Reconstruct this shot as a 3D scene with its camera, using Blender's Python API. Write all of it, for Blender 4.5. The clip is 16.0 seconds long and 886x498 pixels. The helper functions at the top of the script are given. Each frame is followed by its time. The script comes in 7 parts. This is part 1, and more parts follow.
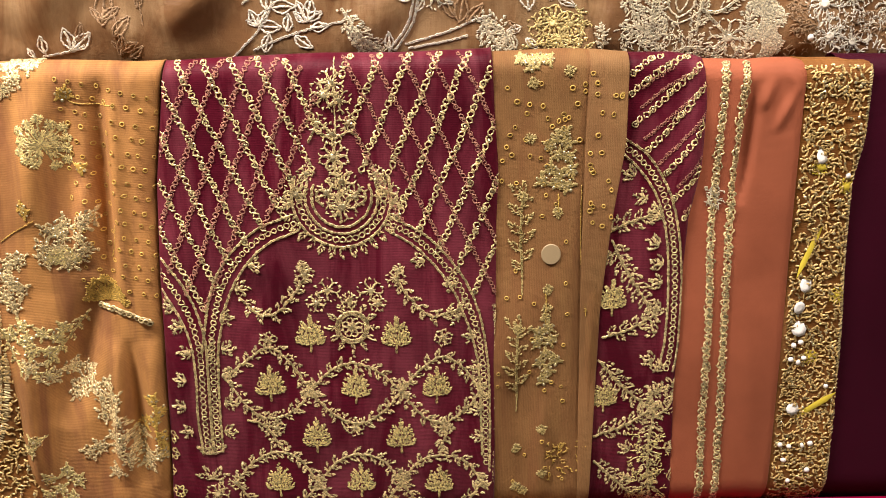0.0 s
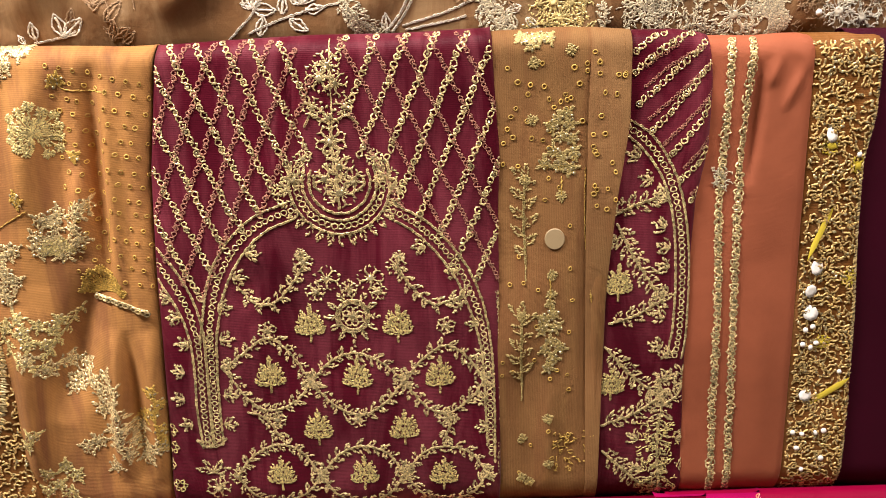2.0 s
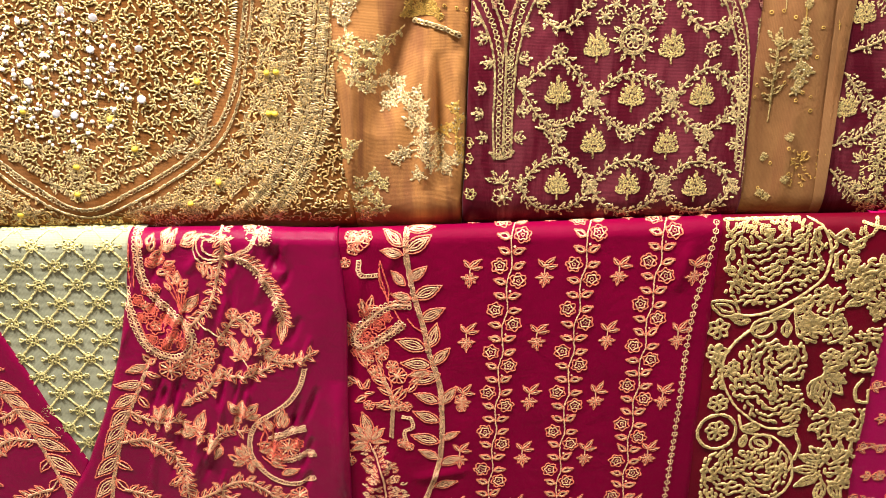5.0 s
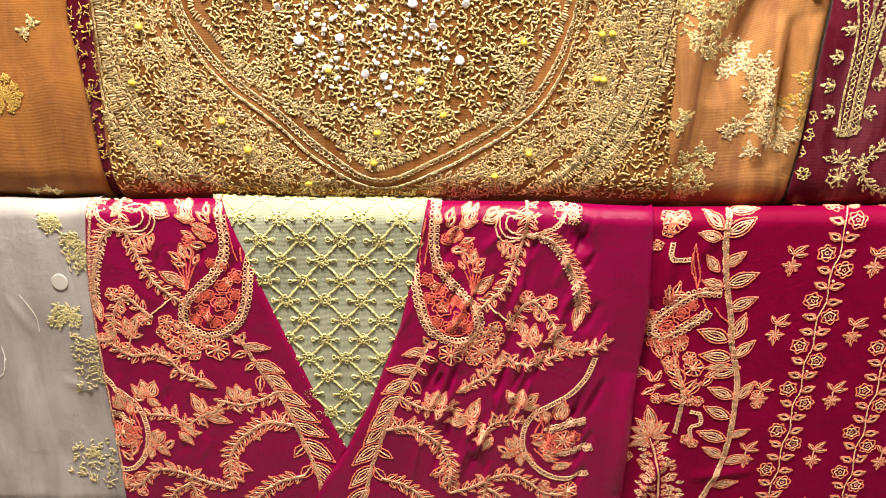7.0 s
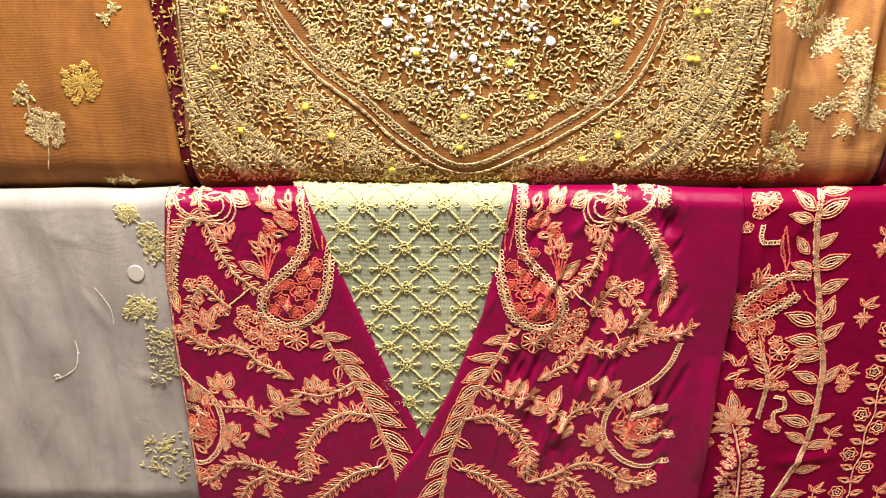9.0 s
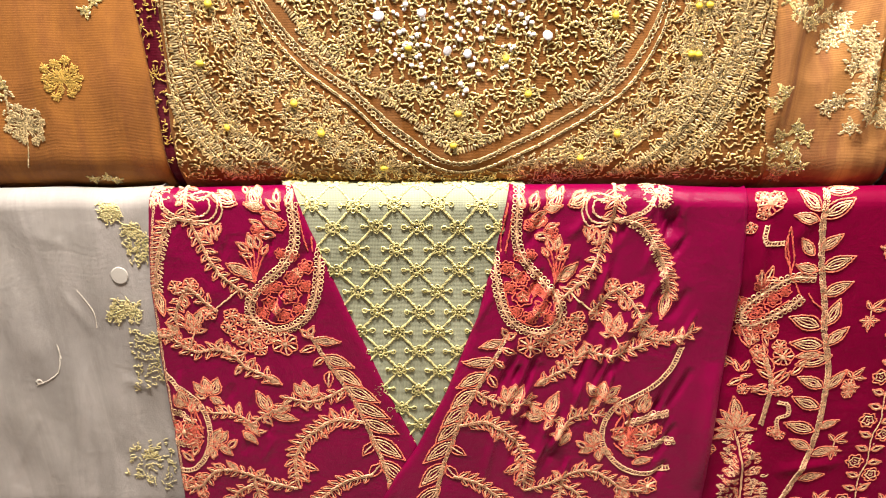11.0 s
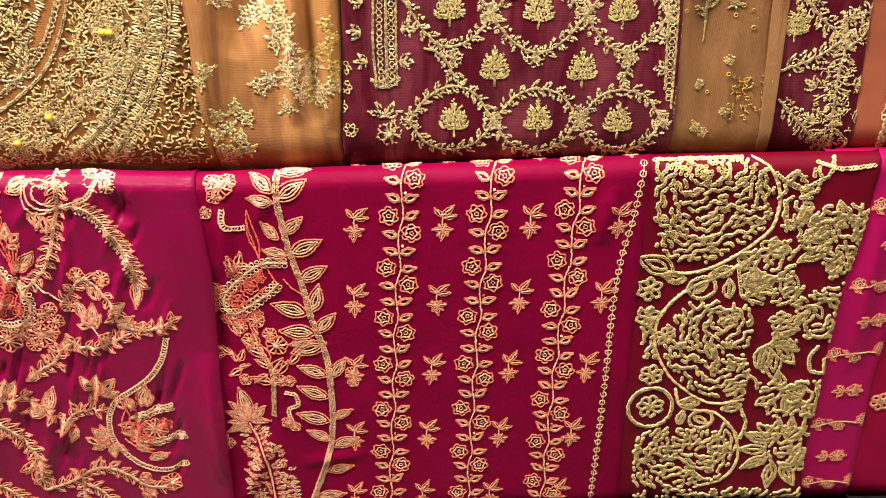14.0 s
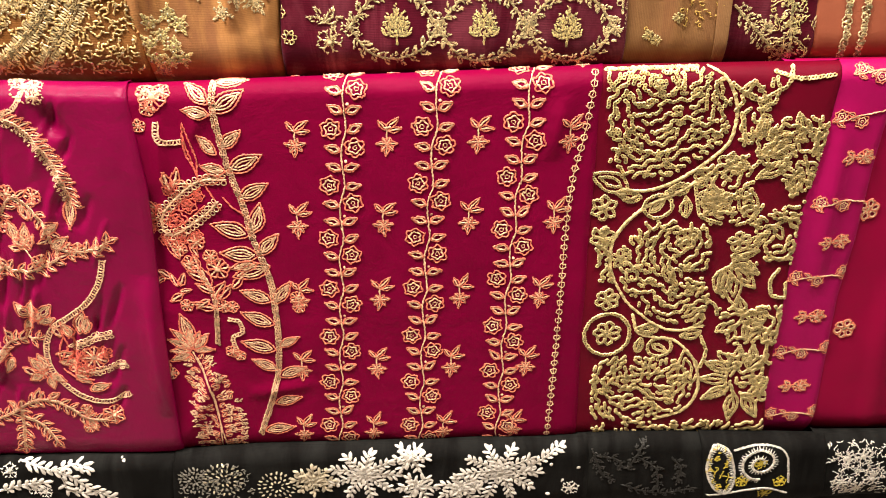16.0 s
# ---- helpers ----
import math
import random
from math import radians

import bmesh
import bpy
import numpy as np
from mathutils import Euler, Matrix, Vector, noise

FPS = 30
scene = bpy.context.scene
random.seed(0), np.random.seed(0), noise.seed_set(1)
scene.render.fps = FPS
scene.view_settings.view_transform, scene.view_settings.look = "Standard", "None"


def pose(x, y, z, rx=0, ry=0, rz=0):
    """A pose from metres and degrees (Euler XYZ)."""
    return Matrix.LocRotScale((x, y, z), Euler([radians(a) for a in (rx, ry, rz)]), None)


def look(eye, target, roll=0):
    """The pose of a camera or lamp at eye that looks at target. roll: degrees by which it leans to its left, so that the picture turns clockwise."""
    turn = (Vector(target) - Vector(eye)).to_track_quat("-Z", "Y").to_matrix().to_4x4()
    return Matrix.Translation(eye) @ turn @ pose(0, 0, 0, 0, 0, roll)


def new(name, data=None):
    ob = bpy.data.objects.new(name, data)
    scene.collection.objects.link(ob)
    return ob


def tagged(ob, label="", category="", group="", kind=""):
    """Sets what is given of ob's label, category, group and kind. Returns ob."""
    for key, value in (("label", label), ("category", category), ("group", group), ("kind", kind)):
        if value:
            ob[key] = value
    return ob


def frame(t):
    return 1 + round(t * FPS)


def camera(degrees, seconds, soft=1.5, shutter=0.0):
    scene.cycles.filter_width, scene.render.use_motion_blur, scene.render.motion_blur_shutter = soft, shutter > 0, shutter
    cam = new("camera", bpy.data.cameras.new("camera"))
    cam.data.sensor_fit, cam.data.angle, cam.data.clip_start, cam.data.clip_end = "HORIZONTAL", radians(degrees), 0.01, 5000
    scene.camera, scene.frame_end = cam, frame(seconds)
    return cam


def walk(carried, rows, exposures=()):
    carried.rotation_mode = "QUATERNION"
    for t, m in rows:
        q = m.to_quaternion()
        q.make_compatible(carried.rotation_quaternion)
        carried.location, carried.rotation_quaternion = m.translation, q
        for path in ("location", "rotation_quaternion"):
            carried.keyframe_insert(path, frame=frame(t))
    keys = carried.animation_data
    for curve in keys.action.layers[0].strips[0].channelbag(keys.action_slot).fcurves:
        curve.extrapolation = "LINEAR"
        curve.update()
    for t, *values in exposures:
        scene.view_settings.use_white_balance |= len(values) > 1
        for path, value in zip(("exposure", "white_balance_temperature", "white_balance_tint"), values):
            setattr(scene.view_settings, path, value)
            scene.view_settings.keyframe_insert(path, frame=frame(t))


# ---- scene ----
cam = camera(48.7, 16.0, soft=0.95)
METRES, EYE, TILT, LEAN, TURN = 2.1, 1.5, -20.0, 0.0, -1.9
ROWS = [
    (0.0, 0.0, 0.0, 0.0, -0.0, 0.0, 0.0),
    (0.5, 0.002, 0.0118, 0.0073, 0.25, 0.01, 0.06),
    (1.0, 0.0039, 0.0193, 0.0233, 0.58, 0.19, 0.32),
    (1.5, 0.0074, 0.0228, 0.0018, 0.68, 0.33, 0.64),
    (2.0, 0.0056, 0.0117, -0.0073, 0.69, -0.02, 0.71),
    (2.5, 0.0054, -0.0045, -0.0118, 0.68, -0.21, 0.73),
    (3.0, 0.0009, -0.0258, -0.0299, 0.75, -0.53, 0.73),
    (3.5, -0.0371, -0.044, -0.081, 0.88, -1.59, 0.14),
    (4.0, -0.0965, -0.0702, -0.0982, 1.18, -2.76, 0.12),
    (4.5, -0.1163, -0.0819, -0.121, 1.23, -4.35, 0.14),
    (5.0, -0.156, -0.0893, -0.1219, 1.41, -4.94, 0.12),
    (7.5, -0.3722, -0.0318, -0.1234, 2.91, -7.25, -1.43),
    (8.0, -0.3863, -0.0355, -0.1279, 2.71, -7.36, -0.98),
    (8.5, -0.4023, -0.0339, -0.1262, 2.54, -7.4, -0.66),
    (11.0, -0.401, -0.0117, -0.1283, 2.32, -7.36, -0.63),
    (11.5, -0.3797, -0.0034, -0.1248, 2.31, -7.38, -0.62),
    (12.0, -0.3369, -0.0001, -0.1337, 2.67, -7.54, -0.66),
    (12.5, -0.2624, 0.0039, -0.1423, 2.95, -7.75, -0.52),
    (13.0, -0.1802, 0.0053, -0.1399, 2.83, -7.86, 0.2),
    (13.5, -0.1233, 0.01, -0.1439, 1.59, -7.79, 0.26),
    (14.0, -0.0929, 0.0146, -0.1397, 0.89, -7.17, 0.32),
    (14.5, -0.0682, 0.0177, -0.1442, 0.34, -6.76, 0.7),
    (15.0, -0.0591, 0.0184, -0.1554, 0.4, -6.7, 0.62),
    (15.5, -0.064, 0.0213, -0.1683, 0.41, -6.89, 0.41),
    (16.0, -0.0663, 0.0311, -0.1828, 0.45, -7.95, 0.42),
]
walk(cam, [(t, pose(0, 0, EYE, TILT, LEAN, TURN) @ pose(METRES * x, METRES * y, METRES * z, 90 + pitch, roll, yaw)) for t, x, y, z, yaw, pitch, roll in ROWS],
     exposures=[(0.0, -0.65), (2.5, -0.57), (3.5, -0.37), (4.5, -0.1), (5.0, 0.02), (8.0, -0.02), (11.0, 0.0), (13.0, 0.0), (15.0, 0.04), (16.0, 0.2)])

# ---- world and light ----
world = bpy.data.worlds.new("shop_air")
scene.world = world
world.use_nodes = True
world.node_tree.nodes["Background"].inputs[0].default_value = (1.0, 0.86, 0.7, 1)
world.node_tree.nodes["Background"].inputs[1].default_value = 0.08


def ceiling_lamp(x, y, z, w, d, power, target):
    data = bpy.data.lights.new("ceiling_light", "AREA")
    data.shape, data.size, data.size_y, data.energy = "RECTANGLE", w, d, power
    data.color = (1.0, 0.9, 0.84)
    ob = new("ceiling_light", data)
    ob.matrix_world = look((x, y, z), target)
    return ob


ceiling_lamp(-1.15, 0.42, 2.72, 0.8, 0.25, 134, (-0.9, 0.95, 0.8))
ceiling_lamp(0.75, 0.42, 2.72, 0.8, 0.25, 56, (0.2, 0.95, 0.8))


# ---- materials ----
def shader(name):
    mat = bpy.data.materials.new(name)
    mat.use_nodes = True
    nt = mat.node_tree
    return mat, nt, nt.nodes["Principled BSDF"]


def node(nt, kind, **values):
    n = nt.nodes.new(kind)
    for key, value in values.items():
        n.inputs[key.replace("_", " ")].default_value = value
    return n


def fabric(name, colour, rough=0.75, weave=900.0, grain=0.25, sheen=0.3, mottled=0.25, stripe=(1.0, 1.0), gloss=0.12, crumple=0.0, second=None):
    """Woven cloth: fine crossing threads, slow mottling, a soft sheen. crumple: how deep its fine creases are.
    second: the colour that tall random patches blend towards."""
    mat, nt, bsdf = shader(name)
    link = nt.links.new
    geo = nt.nodes.new("ShaderNodeTexCoord")
    warp = node(nt, "ShaderNodeTexWave", Scale=weave * stripe[0] / 2.6, Distortion=0.6, Detail=1.0)
    weft = node(nt, "ShaderNodeTexWave", Scale=weave * stripe[1] / 2.6, Distortion=0.6, Detail=1.0)
    warp.bands_direction, weft.bands_direction = "X", "Z"
    slow = node(nt, "ShaderNodeTexNoise", Scale=9.0, Detail=5.0, Roughness=0.6)
    fine = node(nt, "ShaderNodeTexNoise", Scale=260.0, Detail=2.0)
    for n in (warp, weft, slow, fine):
        link(geo.outputs["Object"], n.inputs["Vector"])
    add = nt.nodes.new("ShaderNodeMath")
    add.operation = "ADD"
    link(warp.outputs["Fac"], add.inputs[0])
    link(weft.outputs["Fac"], add.inputs[1])
    add2 = nt.nodes.new("ShaderNodeMath")
    add2.operation = "ADD"
    link(add.outputs[0], add2.inputs[0])
    link(fine.outputs["Fac"], add2.inputs[1])
    tone = node(nt, "ShaderNodeMapRange")
    tone.inputs["From Min"].default_value, tone.inputs["From Max"].default_value = 0.4, 2.4
    tone.inputs["To Min"].default_value, tone.inputs["To Max"].default_value = 1 - grain, 1 + grain
    link(add2.outputs[0], tone.inputs["Value"])
    tone2 = node(nt, "ShaderNodeMapRange")
    tone2.inputs["From Min"].default_value, tone2.inputs["From Max"].default_value = 0.3, 0.7
    tone2.inputs["To Min"].default_value, tone2.inputs["To Max"].default_value = 1 - mottled, 1 + mottled
    link(slow.outputs["Fac"], tone2.inputs["Value"])
    mul = nt.nodes.new("ShaderNodeMath")
    mul.operation = "MULTIPLY"
    link(tone.outputs[0], mul.inputs[0])
    link(tone2.outputs[0], mul.inputs[1])
    mix = nt.nodes.new("ShaderNodeVectorMath")
    mix.operation = "SCALE"
    mix.inputs[0].default_value = colour
    if second:
        patch = node(nt, "ShaderNodeTexNoise", Scale=6.0, Detail=6.0, Roughness=0.65, Distortion=0.8)
        stretch = nt.nodes.new("ShaderNodeMapping")
        stretch.inputs["Scale"].default_value = (4.0, 1.0, 0.7)
        link(geo.outputs["Object"], stretch.inputs["Vector"])
        link(stretch.outputs[0], patch.inputs["Vector"])
        ramp = node(nt, "ShaderNodeMapRange")
        ramp.inputs["From Min"].default_value, ramp.inputs["From Max"].default_value = 0.42, 0.62
        link(patch.outputs["Fac"], ramp.inputs["Value"])
        two = nt.nodes.new("ShaderNodeMix")
        two.data_type = "RGBA"
        two.inputs[6].default_value, two.inputs[7].default_value = (*colour, 1), (*second, 1)
        link(ramp.outputs[0], two.inputs[0])
        link(two.outputs[2], mix.inputs[0])
    link(mul.outputs[0], mix.inputs["Scale"])
    link(mix.outputs[0], bsdf.inputs["Base Color"])
    bump = node(nt, "ShaderNodeBump", Strength=0.25, Distance=0.0006)
    link(add2.outputs[0], bump.inputs["Height"])
    link(bump.outputs[0], bsdf.inputs["Normal"])
    bsdf.inputs["Roughness"].default_value = rough
    bsdf.inputs["Sheen Weight"].default_value = sheen
    bsdf.inputs["Sheen Roughness"].default_value = 0.4
    bsdf.inputs["Sheen Tint"].default_value = (*[min(1.0, 0.3 + c) for c in colour], 1)
    bsdf.inputs["Specular IOR Level"].default_value = gloss
    if crumple:
        wild = node(nt, "ShaderNodeTexNoise", Scale=22.0, Detail=4.0, Roughness=0.55, Distortion=0.4)
        link(geo.outputs["Object"], wild.inputs["Vector"])
        big = node(nt, "ShaderNodeBump", Strength=0.6, Distance=crumple)
        link(wild.outputs["Fac"], big.inputs["Height"])
        link(big.outputs[0], bump.inputs["Normal"])
    return mat


def thread(name, colour, metal=0.6, rough=0.35, spread=0.45):
    """Embroidery thread or sequins: every stitch its own shade."""
    mat, nt, bsdf = shader(name)
    link = nt.links.new
    geo = nt.nodes.new("ShaderNodeNewGeometry")
    tone = node(nt, "ShaderNodeMapRange")
    tone.inputs["To Min"].default_value, tone.inputs["To Max"].default_value = 1 - spread, 1 + spread * 0.6
    link(geo.outputs["Random Per Island"], tone.inputs["Value"])
    mix = nt.nodes.new("ShaderNodeVectorMath")
    mix.operation = "SCALE"
    mix.inputs[0].default_value = colour
    link(tone.outputs[0], mix.inputs["Scale"])
    link(mix.outputs[0], bsdf.inputs["Base Color"])
    bsdf.inputs["Metallic"].default_value = metal
    bsdf.inputs["Roughness"].default_value = rough
    return mat


def plain(name, colour, rough=0.6, metal=0.0, size=40.0):
    mat, nt, bsdf = shader(name)
    n = node(nt, "ShaderNodeTexNoise", Scale=size, Detail=4.0)
    tone = node(nt, "ShaderNodeMapRange")
    tone.inputs["To Min"].default_value, tone.inputs["To Max"].default_value = 0.75, 1.2
    nt.links.new(n.outputs["Fac"], tone.inputs["Value"])
    mix = nt.nodes.new("ShaderNodeVectorMath")
    mix.operation = "SCALE"
    mix.inputs[0].default_value = colour
    nt.links.new(tone.outputs[0], mix.inputs["Scale"])
    nt.links.new(mix.outputs[0], bsdf.inputs["Base Color"])
    bsdf.inputs["Roughness"].default_value, bsdf.inputs["Metallic"].default_value = rough, metal
    return mat


MAGENTA = fabric("magenta_georgette", (0.205, 0.0003, 0.032), 0.5, 1500, 0.06, 0.0, 0.12, crumple=0.0045, gloss=0.06)
MAGENTA_SILK = fabric("magenta_silk", (0.23, 0.0004, 0.047), 0.33, 1500, 0.06, 0.0, 0.12, crumple=0.006, gloss=0.2)
PURPLE_PINK = fabric("purple_pink_silk", (0.38, 0.003, 0.09), 0.45, 1500, 0.06, 0.05, 0.12, crumple=0.002)
DEEP_RED = fabric("deep_red_silk", (0.28, 0.0006, 0.036), 0.5, 1500, 0.06, 0.03, 0.12, crumple=0.001)
# Deep red darkened: the shade between raised fronds is put into the cloth colour.
SHADED_RED = fabric("shaded_crimson_silk", (0.145, 0.0005, 0.013), 0.5, 1500, 0.06, 0.0, 0.12, crumple=0.001)
# Pink second colour: the under layer showing, with the organza's sheen painted in.
MAROON = fabric("maroon_organza", (0.09, 0.004, 0.0145), 0.5, 420, 0.1, 0.12, 0.3, (3, 1), crumple=0.003, second=(0.175, 0.03, 0.046))
PLUM = fabric("plum_silk", (0.045, 0.002, 0.011), 0.6, 1500, 0.1, 0.03, 0.1)
# The brown second colour paints the shade of folds and overlapping layers into the net.
ORANGE_NET = fabric("orange_net", (0.49, 0.235, 0.075), 0.6, 420, 0.14, 0.1, 0.2, (3, 1), crumple=0.003, second=(0.29, 0.125, 0.05))
RUST_NET = fabric("rust_net", (0.33, 0.135, 0.032), 0.6, 420, 0.17, 0.1, 0.2, (3, 1), crumple=0.003, second=(0.25, 0.1, 0.03))
TAN_NET = fabric("tan_net", (0.3, 0.155, 0.058), 0.65, 420, 0.13, 0.1, 0.2, (1, 3), crumple=0.003, second=(0.25, 0.115, 0.045))
PALE_TAN_NET = fabric("pale_tan_net", (0.31, 0.165, 0.066), 0.65, 420, 0.13, 0.1, 0.2, (1, 3), crumple=0.003, second=(0.27, 0.13, 0.052))
SALMON = fabric("salmon_crepe", (0.39, 0.115, 0.057), 0.55, 1500, 0.06, 0.06, 0.15, crumple=0.0015)
BRONZE = fabric("bronze_net", (0.22, 0.085, 0.019), 0.6, 420, 0.18, 0.08, 0.3, (3, 1), crumple=0.002, second=(0.3, 0.135, 0.045))
SMOKE = fabric("grey_organza", (0.45, 0.42, 0.385), 0.5, 1200, 0.06, 0.1, 0.15, crumple=0.003, second=(0.38, 0.355, 0.32))
PISTACHIO = fabric("pistachio_cotton", (0.36, 0.38, 0.26), 0.7, 420, 0.12, 0.05, 0.2)
BROWN = fabric("brown_organza", (0.2, 0.1, 0.042), 0.4, 1200, 0.12, 0.15, 0.3, crumple=0.005, second=(0.33, 0.205, 0.1))
BLACK = fabric("black_georgette", (0.008, 0.0075, 0.0065), 0.7, 1200, 0.25, 0.0, 0.3, gloss=0.03, crumple=0.002, second=(0.016, 0.016, 0.014))
GOLD = thread("gold_thread", (0.94, 0.73, 0.37), 0.28, 0.27, 0.65)
PLASTER = plain("painted_plaster", (0.3, 0.26, 0.22), 0.8, 0, 12)
FLOOR = plain("floor_tile", (0.25, 0.22, 0.19), 0.35, 0, 5)
STEEL = plain("brushed_steel", (0.55, 0.55, 0.55), 0.35, 1.0, 60)


# ---- mesh helpers ----
def mesh_object(name, verts, faces, mat, parent=None, smooth=True):
    """One mesh object out of numpy arrays: verts n x 3, faces m x 3 or m x 4."""
    me = bpy.data.meshes.new(name)
    verts, faces = np.asarray(verts, dtype=np.float32), np.asarray(faces, dtype=np.int32)
    k = faces.shape[1]
    me.vertices.add(len(verts))
    me.vertices.foreach_set("co", verts.ravel())
    me.loops.add(faces.size)
    me.loops.foreach_set("vertex_index", faces.ravel())
    me.polygons.add(len(faces))
    me.polygons.foreach_set("loop_start", np.arange(0, faces.size, k, dtype=np.int32))
    if smooth:
        me.polygons.foreach_set("use_smooth", np.ones(len(faces), dtype=bool))
    me.update(calc_edges=True)
    me.validate()
    me.materials.append(mat)
    ob = new(name, me)
    if parent is not None:
        ob.parent = parent
    return ob


def part(name, bm, mat, parent=None, label=""):
    me = bpy.data.meshes.new(name)
    bm.to_mesh(me)
    bm.free()
    me.materials.append(mat)
    ob = new(name, me)
    if parent is not None:
        ob.parent = parent
    return tagged(ob, label)


def slab(name, lo, hi, mat, label, category):
    bm = bmesh.new()
    bmesh.ops.create_cube(bm, size=1)
    for v in bm.verts:
        v.co = [(a + b) / 2 + c * (b - a) for a, b, c in zip(lo, hi, v.co)]
    return tagged(part(name, bm, mat), label, category, kind="structure")


class Cloth:
    """A cloth that hangs over a rail: its front falls to `bottom`, its top rolls back over the rail. x and s (the height, run on
    along the roll) are its own coordinates; left, right: points (x, z) along its two edges; top: points (x, z) along the crest."""

    def __init__(self, y, top, bottom, left, right, creases=(), waves=0.0015, radius=0.02, edge=0.008, seed=1, wave_size=(9.0, 4.0)):
        self.y, self.bottom, self.radius, self.edge = y, bottom, radius, edge
        self.top = sorted(top)
        self.left, self.right = (sorted((z, x) for x, z in side) for side in (left, right))
        self.creases, self.waves = creases, waves
        rng = np.random.RandomState(seed)
        self.phases = rng.uniform(0, 6.28, (6, 2))
        self.rates = rng.uniform(-1, 1, (6, 2)) * np.array(wave_size) * 6.28 * np.linspace(0.5, 2.2, 6)[:, None]

    def side(self, which, s):
        return np.interp(s, [p[0] for p in which], [p[1] for p in which])

    def surface(self, x, s, lift=0.0):
        """The place on the cloth at x, s; lift: metres towards the front."""
        x, s = np.asarray(x, float), np.asarray(s, float)
        r = self.radius
        crest = np.interp(x, [p[0] for p in self.top], [p[1] for p in self.top]) - r
        a = np.clip((s - crest) / r, 0, math.pi)
        past = np.maximum(s - crest - math.pi * r, 0)
        fade = np.clip((crest + r - s) / 0.05, 0.15, 1)
        z = np.where(s > crest, crest + r * np.sin(a) - past, s) + lift * np.sin(a)
        out = -lift * np.cos(a)
        push = np.zeros_like(x)
        for (p, q), (u, v), amp in zip(self.rates, self.phases, (1, 0.8, 0.6, 0.45, 0.3, 0.2)):
            push = push + self.waves * amp * np.sin(p * x + u) * np.sin(q * s + v)
        for x0, z0, x1, z1, width, depth in self.creases:
            t = np.clip(((x - x0) * (x1 - x0) + (s - z0) * (z1 - z0)) / ((x1 - x0) ** 2 + (z1 - z0) ** 2), 0, 1)
            d = np.hypot(x - x0 - t * (x1 - x0), s - z0 - t * (z1 - z0)) / width
            push = push + 1.5 * depth * np.exp(-d * d) * 4 * t * (1 - t)
        gap = np.minimum(x - self.side(self.left, s), self.side(self.right, s) - x)
        w = 0.012
        c = np.clip(1 - gap / w, 0, 1)
        back = self.edge * (1 - np.sqrt(1 - np.minimum(c, 0.999) ** 2))
        back = back + 9.0 * np.maximum(self.bottom + 0.142 - s, 0) ** 2
        y = self.y + r * (1 - np.cos(a)) + out - push * fade * np.cos(np.minimum(a, 1.5)) + back
        return np.stack([x, y, z], -1)

    def sheet(self, name, mat, parent, step=0.005, label=""):
        crest = max(p[1] for p in self.top)
        s = np.concatenate([np.arange(self.bottom, crest - self.radius, step * 1.3),
                            crest - self.radius + np.arange(0, 14) * self.radius * math.pi / 13,
                            crest - self.radius * (1 - math.pi) + np.array([0.03, 0.08, 0.16])])
        width = max(b - a for a, b in zip(self.side(self.left, s), self.side(self.right, s)))
        n = max(6, int(width / step))
        u = np.linspace(0, 1, n)
        u = np.unique(np.concatenate([u, np.array([0.002, 0.005, 0.01]) * 0.4 / width, 1 - np.array([0.002, 0.005, 0.01]) * 0.4 / width]))
        n = len(u)
        lo, hi = self.side(self.left, s), self.side(self.right, s)
        x = lo[:, None] + (hi - lo)[:, None] * u[None, :]
        v = self.surface(x, np.repeat(s[:, None], n, 1)).reshape(-1, 3)
        i = (np.arange(len(s) - 1)[:, None] * n + np.arange(n - 1)[None, :]).ravel()
        ob = mesh_object(name, v, np.stack([i, i + 1, i + n + 1, i + n], 1), mat, parent)
        thick = ob.modifiers.new("thickness", "SOLIDIFY")
        thick.thickness, thick.offset = 0.0012, -1
        return tagged(ob, label)


def thing(name, label, category, cloth, group=""):
    """The empty that a draped garment's parts hang under."""
    ob = new(name)
    return tagged(ob, label, category, group)


# ---- the room ----
slab("floor", (-3.2, -2.6, -0.1), (2.6, 1.3, 0.0), FLOOR, "pale tiled shop floor", "floor")
slab("ceiling", (-3.2, -2.6, 2.8), (2.6, 1.3, 2.9), PLASTER, "white painted shop ceiling", "ceiling")
slab("wall_back", (-3.2, 1.3, 0.0), (2.6, 1.4, 2.8), PLASTER, "painted wall behind the display rails", "wall")
slab("wall_front", (-3.2, -2.7, 0.0), (2.6, -2.6, 2.8), PLASTER, "painted wall across the shop", "wall")
slab("wall_left", (-3.3, -2.6, 0.0), (-3.2, 1.3, 2.8), PLASTER, "painted side wall of the shop", "wall")
slab("wall_right", (2.6, -2.6, 0.0), (2.7, 1.3, 2.8), PLASTER, "painted side wall of the shop", "wall")

TOP_T, TOP_A, TOP_B, TOP_C = 1.86, 1.332, 0.768, 0.244
